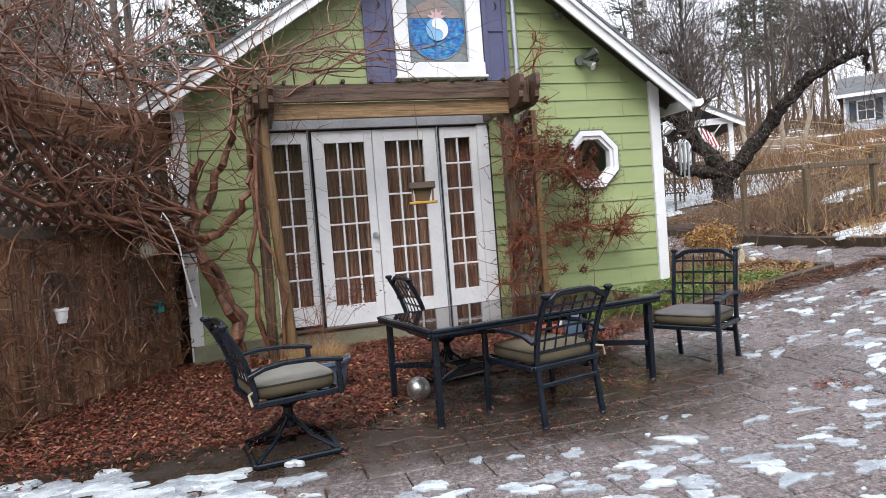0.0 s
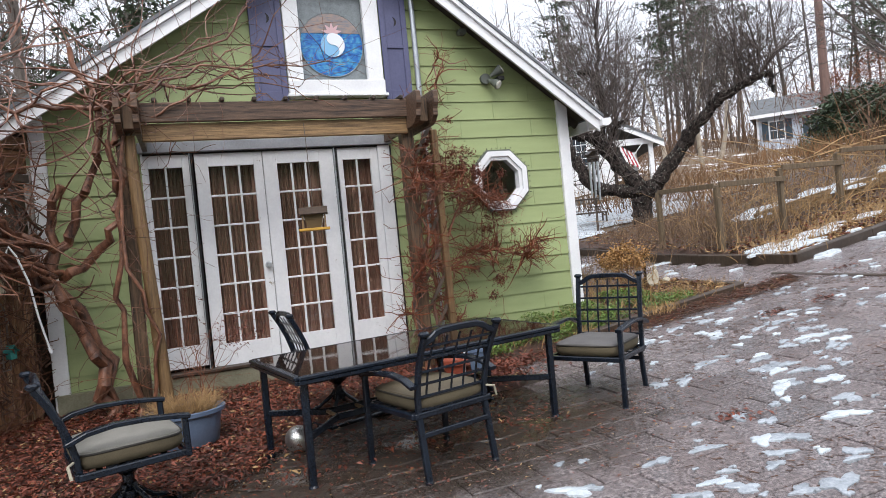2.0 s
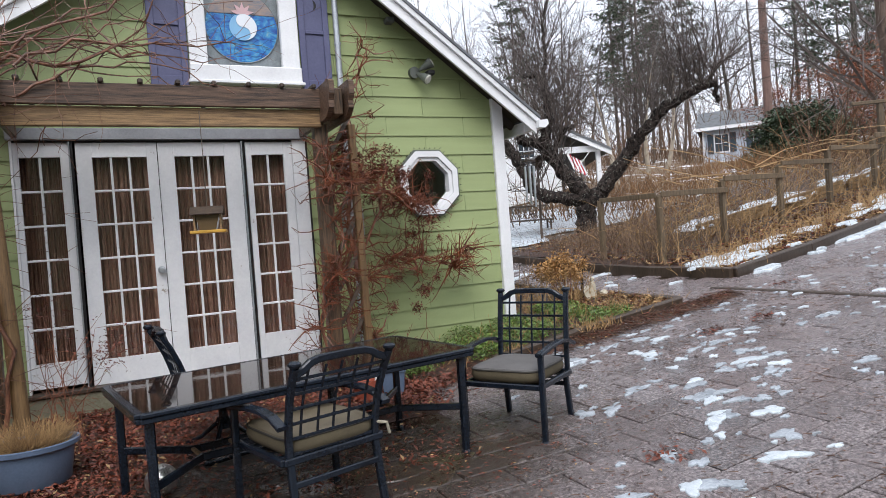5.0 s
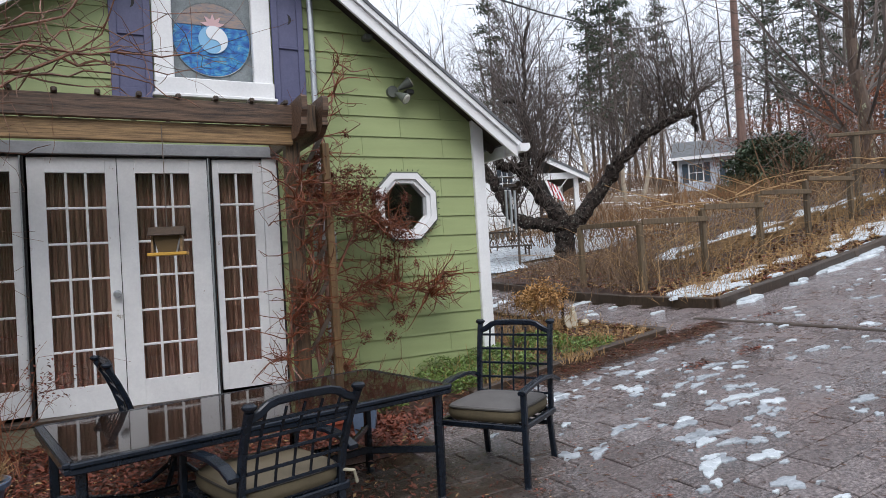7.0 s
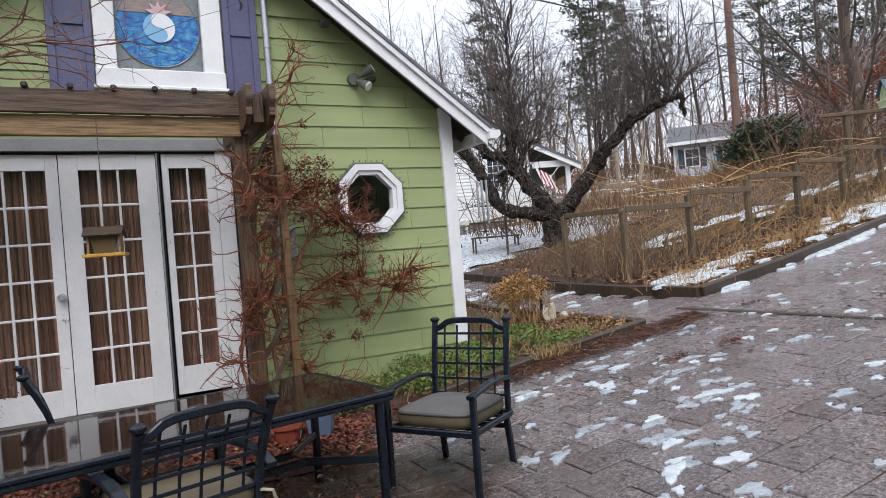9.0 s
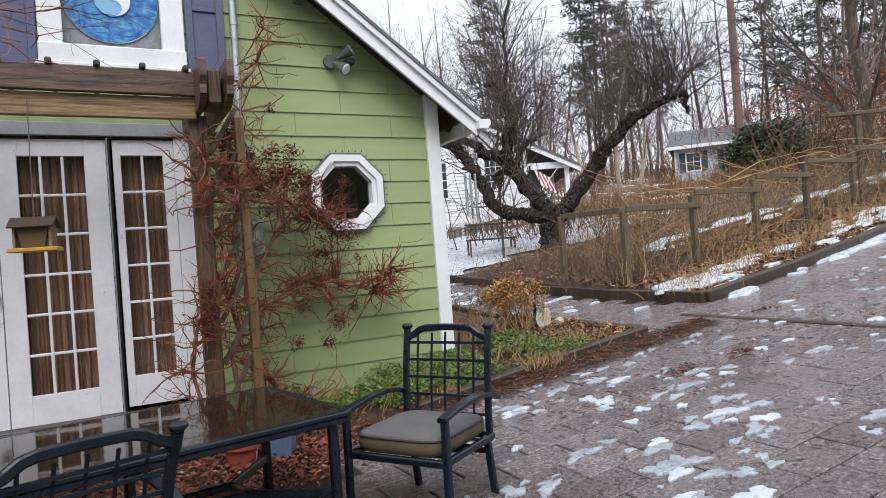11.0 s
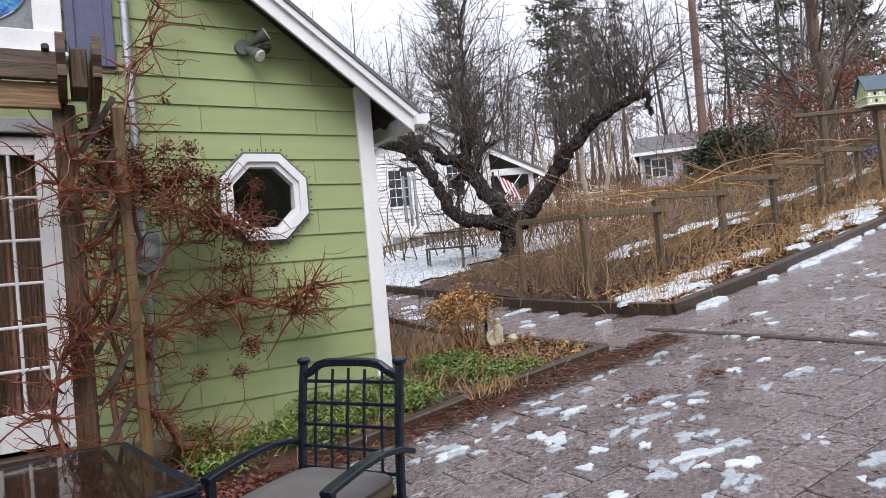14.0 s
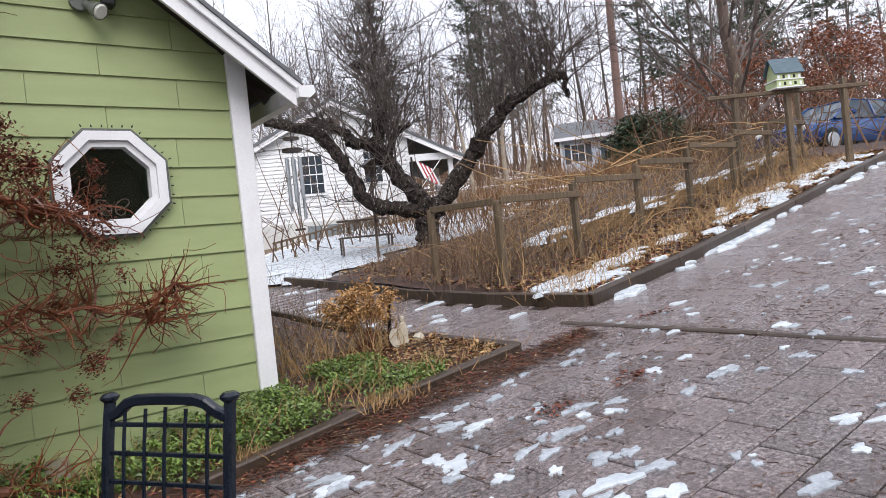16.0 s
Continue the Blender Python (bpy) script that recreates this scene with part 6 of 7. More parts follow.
part("tub", Shape().lathe([(0.19, 0), (0.205, 0.02), (0.235, 0.24), (0.262, 0.255), (0.265, 0.285), (0.25, 0.29), (0.235, 0.27), (0.22, 0.24)], (0, 0, 0), 36, 1.15, 0.95), BLUEPLASTIC, po, smooth=True)
part("soil", Shape().lathe([(0.23, 0.21), (0.15, 0.25), (0.02, 0.255)], (0, 0, 0), 24, 1.12, 0.93), MULCH, po)
hay = Shape()
for _ in range(900):
    a, r = rl.uniform(0, 6.28), 0.2 * math.sqrt(rl.random())
    q = wander(rl, (r * math.cos(a), r * math.sin(a) * 0.85, 0.23), (math.cos(a) * 0.6, math.sin(a) * 0.6, 1), rl.uniform(0.12, 0.24), 3, 0.22, -0.04)
    hay.tube(q, taper(4, 0.0022, 0.001), 3, False)
tagged(part("dead_grass_clump", hay, TANLEAF, po), "orange-brown dead grass", kind="stuff")
rp2 = thing("terracotta_pot", "red terracotta flower pot behind the table", "flower pot", pose(-2.22, -1.30, 0.05))
part("pot", Shape().lathe([(0.075, 0), (0.10, 0.15), (0.118, 0.155), (0.12, 0.20), (0.108, 0.20), (0.095, 0.16), (0.07, 0.03)], (0, 0, 0), 24), TERRACOTTA, rp2, smooth=True)
part("soil", Shape().lathe([(0.098, 0.165), (0.02, 0.175)], (0, 0, 0), 20), MULCH, rp2)
bp2 = thing("blue_pot", "square grey-blue plastic pot behind the table", "flower pot", pose(-1.98, -1.32, 0.05, 0, 0, 20))
part("pot", Shape().lathe([(0.10, 0), (0.135, 0.24), (0.15, 0.245), (0.15, 0.27), (0.135, 0.27), (0.12, 0.22), (0.09, 0.03)], (0, 0, 0), 4), BLUEPLASTIC, bp2)
wb = thing("garden_tool", "white-handled hand tool leaning in the red pot", "tool")
part("handle", Shape().tube([(-2.15, -1.33, 0.12), (-2.13, -1.36, 0.32)], [0.014, 0.018], 10), WHITE, wb)
fd = thing("bird_feeder", "hanging cedar bird feeder with yellow tray", "bird feeder", pose(-3.28, -0.90, 1.52, 0, 0, -12))
yel = surface("yellow_stained_wood", (0.36, 0.19, 0.02), (0.58, 0.34, 0.05), 0.5, 6, (1, 10, 10), 12)
part("tray", Shape().box((0, 0, 0.012), (0.27, 0.15, 0.024), None, 0.004), yel, fd, "yellow wooden seed tray")
part("hopper", Shape().prism([(-0.06, 0.025), (0.06, 0.025), (0.09, 0.15), (-0.09, 0.15)], -0.05, 0.05), plain("seed_behind_plastic", (0.11, 0.075, 0.04), 0.15), fd, "clear hopper full of seed")
for sx in (-1, 1):
    part("end_board", Shape().prism([(-0.06, 0.02), (0.06, 0.02), (0.06, 0.14), (0, 0.19), (-0.06, 0.14)], sx * 0.098 - 0.007, sx * 0.098 + 0.007, "x"), GOLDEN, fd)
for sgn in (-1, 1):
    part("roof_board", Shape().box((0, sgn * 0.05, 0.178), (0.25, 0.105, 0.014), pose(0, 0, 0, -sgn * 36, 0, 0), 0.003), DARK_WOOD, fd)
part("hanger", Shape().tube([(0, 0, 0.20), (0, 0.005, 0.5), (-0.01, 0.06, 0.98)], 0.0035, 6), RUSTMETAL, fd)
ch = thing("wind_chime", "long metal wind chime hanging from the cottage eave", "wind chime", pose(0.31, -0.06, 0))
part("top_disc", Shape().tube([(0, 0, 2.13), (0, 0, 2.15)], 0.075, 20), DARK_WOOD, ch)
part("suspension", Shape().tube([(0, 0, 2.15), (0, 0, 2.42)], 0.004, 6).tube([(0.0, 0, 2.22), (0, 0, 2.235)], 0.06, 16), DARK_WOOD, ch)
for k in range(6):
    a = k * math.pi / 3
    part("chime_tube", Shape().tube([(0.055 * math.cos(a), 0.055 * math.sin(a), 2.08), (0.055 * math.cos(a), 0.055 * math.sin(a), 1.62 + 0.03 * k)], 0.012, 10), GALV, ch, smooth=True)
part("clapper", Shape().tube([(0, 0, 2.13), (0, 0, 1.54)], 0.002, 5).tube([(0, 0, 1.53), (0, 0, 1.545)], 0.04, 14), DARK_WOOD, ch)

# ---- corner bed: shrub, statue, stake ----
hy = thing("dead_hydrangea", "dead hydrangea bush with big tan flower heads", "shrub", pose(1.12, 0.56, 0))
hs, hh = Shape(), Shape()
for k in range(22):
    q = wander(rl, (rl.gauss(0, 0.05), rl.gauss(0, 0.05), 0.4), (rl.gauss(0, 0.3), rl.gauss(0, 0.3), 1), rl.uniform(0.35, 0.62), 5, 0.12)
    hs.tube(q, taper(6, 0.006, 0.002), 4, False)
    leaf_cloud(rl, hh, q[-1], (0.05, 0.05, 0.045), 130, 0.020)
tagged(part("twig_tangle", hs, VINE_TWIG, hy), kind="stuff")
tagged(part("dry_bloom", hh, surface("tan_dry_petals", (0.24, 0.12, 0.035), (0.55, 0.33, 0.13), 0.8, 5, bumps=0, varied=0.35, source="island"), hy), "dry tan flower heads", kind="stuff")
st = thing("garden_statue", "small pale stone garden figure beside a round dish", "statue", pose(1.30, 0.22, bed_right(1.3, 0.2)))
part("statue_body", Shape().lathe([(0.05, 0), (0.055, 0.02), (0.042, 0.05), (0.046, 0.12), (0.036, 0.18), (0.018, 0.205), (0.027, 0.225), (0.024, 0.25), (0.008, 0.262)], (0, 0, 0), 18), STONE, st, smooth=True)
dish = thing("stone_dish", "pale round stone dish leaning on the statue", "dish", pose(1.19, 0.20, bed_right(1.2, 0.2) + 0.09, 78, 0, 20))
part("bowl", Shape().lathe([(0.02, 0), (0.075, 0.008), (0.085, 0.02), (0.08, 0.022), (0.03, 0.012)], (0, 0, 0), 20), STONE, dish, smooth=True)
shell = thing("white_shell", "small white stone shell on the mulch", "shell", pose(1.42, 0.16, bed_right(1.4, 0.2) + 0.03, 0, 30, 0))
part("shell_body", Shape().lathe([(0.03, -0.03), (0.055, 0), (0.04, 0.04), (0.01, 0.055)], (0, 0, 0), 12), STONE, shell, smooth=True)
sk = thing("wooden_stake", "crooked dark branch stuck in the bed", "stake")
part("branch", Shape().tube([(1.24, 0.36, 0.35), (1.25, 0.36, 0.6), (1.27, 0.37, 0.8), (1.30, 0.36, 0.92), (1.34, 0.36, 0.98)], [0.018, 0.018, 0.016, 0.012, 0.008], 8), BARK, sk, smooth=True)


# ---- garden fence on the upper bed ----
gf = thing("garden_fence", "weathered grey garden fence with stepped rails and wire mesh", "fence")
WIRE = plain("dull_wire", (0.16, 0.15, 0.13), 0.5, 0.7)
posts = []
x, k = 3.42, 0
while x < 13.4:
    yy = 1.20 + 0.05 * (x - 3.4)
    posts.append((x, yy, bank(x, yy)))
    x += 1.42 + 0.05 * (k % 2)
    k += 1
for k, (x, yy, z) in enumerate(posts):
    h = 1.0 if k < len(posts) - 1 else 1.75
    p = part("fence_post", Shape().span((x, yy, z - 0.1), (x + 0.01 * rp.gauss(0, 1), yy, z + h), 0.085, 0.085, 0.008, (0, 1, 0)), RAILWOOD, gf)
    part("post_cap", Shape().lathe([(0.05, 0), (0.048, 0.012), (0.02, 0.03)], (x, yy, z + h), 8), RAILWOOD, p)
    if k + 1 < len(posts):
        x2, y2, z2 = posts[k + 1]
        top = z + 0.96 + 0.35 * (z2 - z)
        part("top_rail", Shape().span((x, yy - 0.055, top), (x2 + 0.05, y2 - 0.055, top + 0.02), 0.04, 0.085, 0.006), RAILWOOD, gf)
        mesh = Shape()
        for q in range(1, 20):
            u = q / 20
            mesh.tube([(x + (x2 - x) * u, yy + (y2 - yy) * u - 0.02, z + (z2 - z) * u), (x + (x2 - x) * u, yy + (y2 - yy) * u - 0.02, top - 0.02)], 0.0016, 3, False)
        for q in range(1, 9):
            mesh.tube([(x, yy - 0.02, z + 0.1 * q), (x2, y2 - 0.02, z2 + 0.1 * q)], 0.0016, 3, False)
        tagged(part("wire_mesh", mesh, WIRE, gf), "thin wire mesh", kind="stuff")
# the short end run that turns back from the first post
bx, by, bz = posts[0]
for k in range(1, 2):
    z3 = bank(3.35, by + 1.3 * k)
    part("fence_post", Shape().span((3.36, by + 1.3 * k, z3 - 0.1), (3.36, by + 1.3 * k, z3 + 0.95), 0.08, 0.08, 0.008, (0, 1, 0)), RAILWOOD, gf)
    part("top_rail", Shape().span((3.36, by + 1.3 * (k - 1), z3 + 0.93), (3.36, by + 1.3 * k, z3 + 0.95), 0.04, 0.08, 0.006), RAILWOOD, gf)
tbm = thing("raised_bed", "low tan timber raised bed inside the garden fence", "raised bed")
for k in range(4):
    xa, xb = 5.0 + 2.1 * k, 7.05 + 2.1 * k
    part("bed_board", Shape().span((xa, 2.0, bank(xa, 2.0) + 0.12), (xb, 2.1, bank(xb, 2.1) + 0.12), 0.05, 0.24, 0.01), GOLDEN, tbm)
rs2 = random.Random(3)
sbank = Shape()
for k in range(60):
    x = 4.8 + 8.0 * rs2.random()
    patch(rs2, sbank, x, 2.35 + rs2.gauss(0, 0.14), rs2.uniform(0.06, 0.19), rs2.uniform(1.4, 2.6), 0.05, 0.04, 0.16, 12, bank)
for k in range(14):
    x, y = rs2.uniform(1.8, 3.0), rs2.uniform(-0.3, 6.0)
    patch(rs2, sbank, x, y, rs2.uniform(0.04, 0.12), rs2.uniform(1.0, 2.0), 0.0, 0.012, 0.014, 14, land)
for k in range(60):
    x, y = rs2.uniform(3.2, 9.0), rs2.uniform(7.0, 13.0)
    patch(rs2, sbank, x, y, rs2.uniform(0.3, 0.9), rs2.uniform(1.0, 2.4), -0.2, 0.05, 0.03, 14, land)
stuff("snow_banks", sbank, SNOW, "strips of old snow lying in the garden", "snow")

# rampant canes arching over the fence
cn = Shape()
rg = random.Random(41)
for _ in range(260):
    x = rg.uniform(3.6, 12.5)
    y = 1.5 + 0.05 * (x - 3.4) + rg.uniform(-0.2, 1.8)
    q = wander(rg, (x, y, bank(x, y)), (rg.gauss(0, 0.5), rg.gauss(-0.25, 0.4), 1), rg.uniform(0.8, 1.6), 9, 0.14, -0.13)
    cn.tube(q, taper(10, rg.uniform(0.004, 0.009), 0.002), 4, False)
for _ in range(26):
    x = rg.uniform(4.0, 10)
    y = 1.2 + 0.05 * (x - 3.4) + rg.gauss(0, 0.12)
    q = wander(rg, (x, y, bank(x, y) + 1.0 + rg.uniform(0, 0.12)), (rg.choice((-1, 1)), rg.gauss(0, 0.1), rg.gauss(0.12, 0.12)), rg.uniform(0.9, 2.2), 6, 0.06, -0.01)
    cn.tube(q, taper(7, 0.011, 0.004), 5, False)
for _ in range(170):
    x = rg.uniform(3.3, 12.5)
    y = 1.15 + 0.05 * (x - 3.4) + rg.gauss(0, 0.1)
    q = wander(rg, (x, y, bank(x, y)), (rg.gauss(0, 0.5), rg.gauss(0, 0.15), 1), rg.uniform(0.5, 1.15), 7, 0.2, -0.05)
    cn.tube(q, taper(8, rg.uniform(0.003, 0.006), 0.0015), 3, False)
stuff("arching_canes", cn, TANLEAF, "pale arching dead canes along the garden fence", "brambles")
tk = Shape()
for _ in range(2200):
    x, y = rg.uniform(6.2, 17), rg.uniform(3.6, 11.0)
    q = wander(rg, (x, y, bank(x, y)), (rg.gauss(0, 0.35), rg.gauss(0, 0.35), 1), rg.uniform(0.35, 0.85) * (1.5 if x < 8 else 1.0), 6, 0.14, -0.02)
    tk.tube(q, taper(7, 0.008, 0.002), 3, False)
stuff("thicket", tk, surface("orange_brown_dead_stems", (0.06, 0.028, 0.012), (0.27, 0.145, 0.06), 0.8, 2, fine=10, bumps=0, varied=0.45, source="island"), "dense tan and orange thicket of dead stems", "thicket")

# ---- the old apple tree ----
ap = thing("apple_tree", "old gnarled dark apple tree with long crooked limbs", "tree")
rv = random.Random(19)
limbs = [
    ("trunk", [(5.60, 5.87, land(5.6, 5.9) - 0.15), (5.63, 5.85, 1.44), (5.64, 5.83, 2.0)], 0.27, 0.22),
    ("limb", [(5.62, 5.85, 1.92), (5.22, 6.11, 2.05), (4.94, 6.41, 2.12), (4.7, 6.65, 2.41), (4.55, 6.83, 3.0), (4.29, 7.08, 3.52), (4.03, 7.28, 3.78), (3.35, 7.77, 4.03)], 0.16, 0.10),
    ("limb", [(5.68, 5.79, 2.0), (5.52, 6.01, 2.34), (5.35, 6.21, 2.63), (5.18, 6.5, 3.14), (5.1, 6.63, 3.36), (4.79, 6.92, 3.46), (4.66, 7.07, 3.72), (4.11, 7.53, 4.03)], 0.20, 0.08),
    ("limb", [(5.15, 6.51, 3.2), (5.16, 6.55, 3.59), (5.27, 6.52, 3.96), (5.27, 6.55, 4.32), (5.25, 6.58, 4.73), (5.15, 6.58, 4.92), (4.84, 6.76, 4.97)], 0.14, 0.055),
    ("limb", [(5.2, 6.56, 4.8), (5.2, 6.38, 5.43), (5.14, 6.28, 6.09), (5.18, 6.05, 6.81)], 0.05, 0.02),
    ("limb", [(5.33, 6.33, 2.82), (5.33, 6.39, 3.24), (5.4, 6.29, 3.52), (5.63, 6.1, 3.69)], 0.09, 0.05),
    ("limb", [(5.70, 5.78, 1.86), (5.96, 5.57, 2.17), (6.38, 5.13, 2.92), (6.58, 4.89, 3.31), (6.93, 4.45, 3.83), (7.18, 4.15, 4.0), (7.41, 3.85, 4.14), (7.57, 3.68, 4.13), (7.63, 3.72, 3.77)], 0.19, 0.045)]
lines = [stem(ap, n, pts, r0, r1, BARK, 6, 0.022) for n, pts, r0, r1 in limbs]
tw = Shape()
for li, (line, cnt) in enumerate(zip(lines[1:], (34, 30, 46, 26, 22, 84))):
    for _ in range(cnt):
        i = rv.randrange(len(line) // 4, len(line) - 3)
        up = wander(rv, line[i], (rv.gauss(0, 0.6), rv.gauss(0, 0.6), 1), rv.uniform(0.9, 3.0), 7, 0.19, 0.03)
        r = rv.uniform(0.009, 0.020)
        tw.tube(up, taper(8, r, 0.004), 4, False)
        sprout(rv, tw, up, r * 1.6, 0, (8, 5), 0.85, 0.48, 0.05, 0.2, (4, 3, 3, 3))
tagged(part("twig_tangle", tw, surface("dark_apple_twigs", (0.02, 0.015, 0.013), (0.15, 0.12, 0.105), 0.7, 5, fine=20, bumps=0), ap), "dense upright bare twigs", kind="stuff")

# ---- white clapboard house ----
WO, WU = Vector((8.3, 14.3)), Vector((0.884, -0.467))
wh = thing("clapboard_house", "white clapboard house with gable end and porch", "house", pose(WO.x, WO.y, 0, 0, 0, math.degrees(math.atan2(WU.y, WU.x))))
CLAP = surface("white_clapboard_paint", (0.60, 0.61, 0.62), (0.76, 0.77, 0.77), 0.6, 2, bumps=0.1, varied=0.04)


def gable_top(u):
    return 6.15 - 0.52 * abs(u)


part("gable_wall", Shape().prism([(-4.6, 0.6), (2.35, 0.6), (2.35, gable_top(2.35) - 0.1), (0, 6.0), (-4.6, gable_top(4.6) - 0.1)], 0.03, 0.18), CLAP, wh)
part("side_wall", Shape().box((2.3, 4.0, 2.6), (0.1, 7.8, 4.2)).box((-4.55, 4.0, 2.0), (0.1, 7.8, 3.2)).box((-1.1, 7.9, 2.3), (6.8, 0.1, 4.2)), CLAP, wh)
z = 2.35
while z < 5.9:
    lim = (6.0 - z) / 0.52
    a, b = max(-4.6, -lim), min(2.35, lim)
    part("clapboard", Shape().add([(a, 0.0, z), (b, 0.0, z), (b, 0.035, z), (a, 0.035, z), (a, 0.025, z + 0.125), (b, 0.025, z + 0.125), (b, 0.035, z + 0.125), (a, 0.035, z + 0.125)],
         [(0, 1, 5, 4), (3, 2, 1, 0), (4, 5, 6, 7), (0, 4, 7, 3), (1, 2, 6, 5), (2, 3, 7, 6)]), CLAP, wh)
    z += 0.125
part("foundation", Shape().box((-1.1, 0.05, 1.45), (6.9, 0.2, 1.78)), surface("pale_foundation", (0.45, 0.45, 0.43), (0.6, 0.6, 0.58), 0.8), wh)
for side in (-1, 1):
    e = 4.85 if side < 0 else 4.15
    part("roof", Shape().prism([(0, 6.24), (side * e, 6.24 - 0.52 * e), (side * e, 6.14 - 0.52 * e), (0, 6.14)], -0.25, 8.2), ROOFING, wh)
    part("rake_board", Shape().prism([(0, 6.14), (side * e, 6.14 - 0.52 * e), (side * e, 5.98 - 0.52 * e), (0, 5.98)], -0.22, -0.19), WHITE, wh)


def sash(parent, u, z0, z1, w, cols=3, rows=4):
    win = part("window", Shape().box((u, -0.02, (z0 + z1) / 2), (w + 0.16, 0.06, z1 - z0 + 0.16), None, 0.006), WHITE, parent)
    part("pane", Shape().box((u, -0.053, (z0 + z1) / 2), (w, 0.01, z1 - z0)), plain("dark_window_pane", (0.03, 0.04, 0.05), 0.06), win)
    bars = Shape()
    for i in range(1, cols):
        bars.box((u - w / 2 + w * i / cols, -0.062, (z0 + z1) / 2), (0.022, 0.02, z1 - z0))
    for j in range(1, rows):
        bars.box((u, -0.063, z0 + (z1 - z0) * j / rows), (w, 0.02, 0.035 if j * 2 == rows else 0.022))
    part("glazing_bars", bars, WHITE, win)
    return win


sash(wh, -0.78, 3.25, 4.45, 0.62)
sash(wh, 1.15, 3.45, 4.45, 0.55)
part("attic_louvre", Shape().box((0.0, -0.03, 5.35), (0.42, 0.05, 0.5)), LATTICE, wh, "dark attic louvre")
for u in (-0.9, -0.3, 0.3, 0.9):
    part("basement_window", Shape().box((u, -0.07, 2.0), (0.45, 0.06, 0.42)), LEDGREY, wh)
part("porch_floor", Shape().box((3.1, 1.6, 2.4), (1.6, 3.6, 0.18)), CONCRETE, wh)
for v0 in (0.0, 3.2):
    part("porch_post", Shape().box((3.72, v0 + 0.1, 3.2), (0.16, 0.16, 1.75), None, 0.01), WHITE, wh)
part("porch_beam", Shape().box((3.1, 0.05, 4.12), (1.5, 0.16, 0.22)), WHITE, wh)
# near-black panel painted as the shade inside the porch
part("porch_back", Shape().box((2.42, 1.6, 3.3), (0.06, 3.4, 1.7)), INNER_SHADE, wh)
part("steps", Shape().box((3.2, -0.5, 2.0), (1.2, 0.9, 0.5)).box((3.2, -1.1, 1.85), (1.2, 0.5, 0.3)), CONCRETE, wh)
fg = thing("striped_flag", "red and white striped cloth flag hanging on the porch", "flag")
for k in range(7):
    c = WO + WU * (3.0 - 0.07 * k)
    st2 = Shape().box((c.x, c.y - 0.25, 3.42 + 0.045 * k), (0.075, 0.02, 0.62), pose(0, 0, 0, 0, -22, -28))
    part("stripe", st2, plain("flag_red", (0.42, 0.05, 0.07), 0.8) if k % 2 else WHITE, fg)
part("staff", Shape().tube([(WO + WU * 2.4).to_3d() + Vector((0, -0.3, 3.0)), (WO + WU * 3.2).to_3d() + Vector((0, -0.35, 4.0))], 0.015, 6), WHITE, fg)
rmp = thing("wooden_ramp", "grey wooden ramp with slatted railing before the white house", "ramp")
a0, b0 = Vector((6.0, 14.6)), Vector((9.6, 12.6))
part("deck", Shape().span((a0.x, a0.y, 1.25), (b0.x, b0.y, 1.95), 1.0, 0.10, 0.01), RAILWOOD, rmp)
part("hand_rail", Shape().span((a0.x - 0.2, a0.y - 0.45, 1.75), (b0.x - 0.2, b0.y - 0.45, 2.45), 0.08, 0.06, 0.006), RAILWOOD, rmp)
for k in range(24):
    p = a0.lerp(b0, (k + 0.5) / 24)
    zz = 1.25 + 0.7 * (k + 0.5) / 24
    part("baluster", Shape().box((p.x - 0.2, p.y - 0.45, zz + 0.25), (0.05, 0.04, 0.5)), RAILWOOD, rmp)
be = thing("iron_bench", "dark iron garden bench with lattice back", "bench", pose(5.6, 8.2, land(5.6, 8.2), 0, 0, -20))
part("seat", Shape().box((0, 0, 0.40), (1.2, 0.40, 0.04), None, 0.01), RUSTMETAL, be)
part("top_rail", Shape().box((0, 0.2, 0.78), (1.2, 0.04, 0.05), None, 0.01), RUSTMETAL, be)
for k in range(8):
    for sg in (-1, 1):
        part("lattice_bar", Shape().span((-0.56 + 0.15 * k, 0.2, 0.45 if sg > 0 else 0.75), (-0.44 + 0.15 * k, 0.2, 0.75 if sg > 0 else 0.45), 0.02, 0.02, 0.002), RUSTMETAL, be)
for sx in (-0.55, 0.55):
    for sy in (-0.17, 0.2):
        part("leg", Shape().box((sx, sy, 0.2), (0.04, 0.04, 0.4)), RUSTMETAL, be)
fp = thing("pole_feeder", "small wooden bird feeder on a dark metal pole", "bird feeder", pose(5.1, 6.9, land(5.1, 6.9)))
part("pole", Shape().tube([(0, 0, -0.1), (0.02, 0, 1.75)], 0.03, 8), RUSTMETAL, fp)
part("feeder_box", Shape().box((0.02, 0, 1.85), (0.2, 0.16, 0.2), None, 0.01), DARK_WOOD, fp)
part("feeder_roof", Shape().prism([(-0.16, 1.94), (0.02, 2.06), (0.20, 1.94), (0.20, 1.92), (-0.16, 1.92)], -0.12, 0.12), DARK_WOOD, fp)

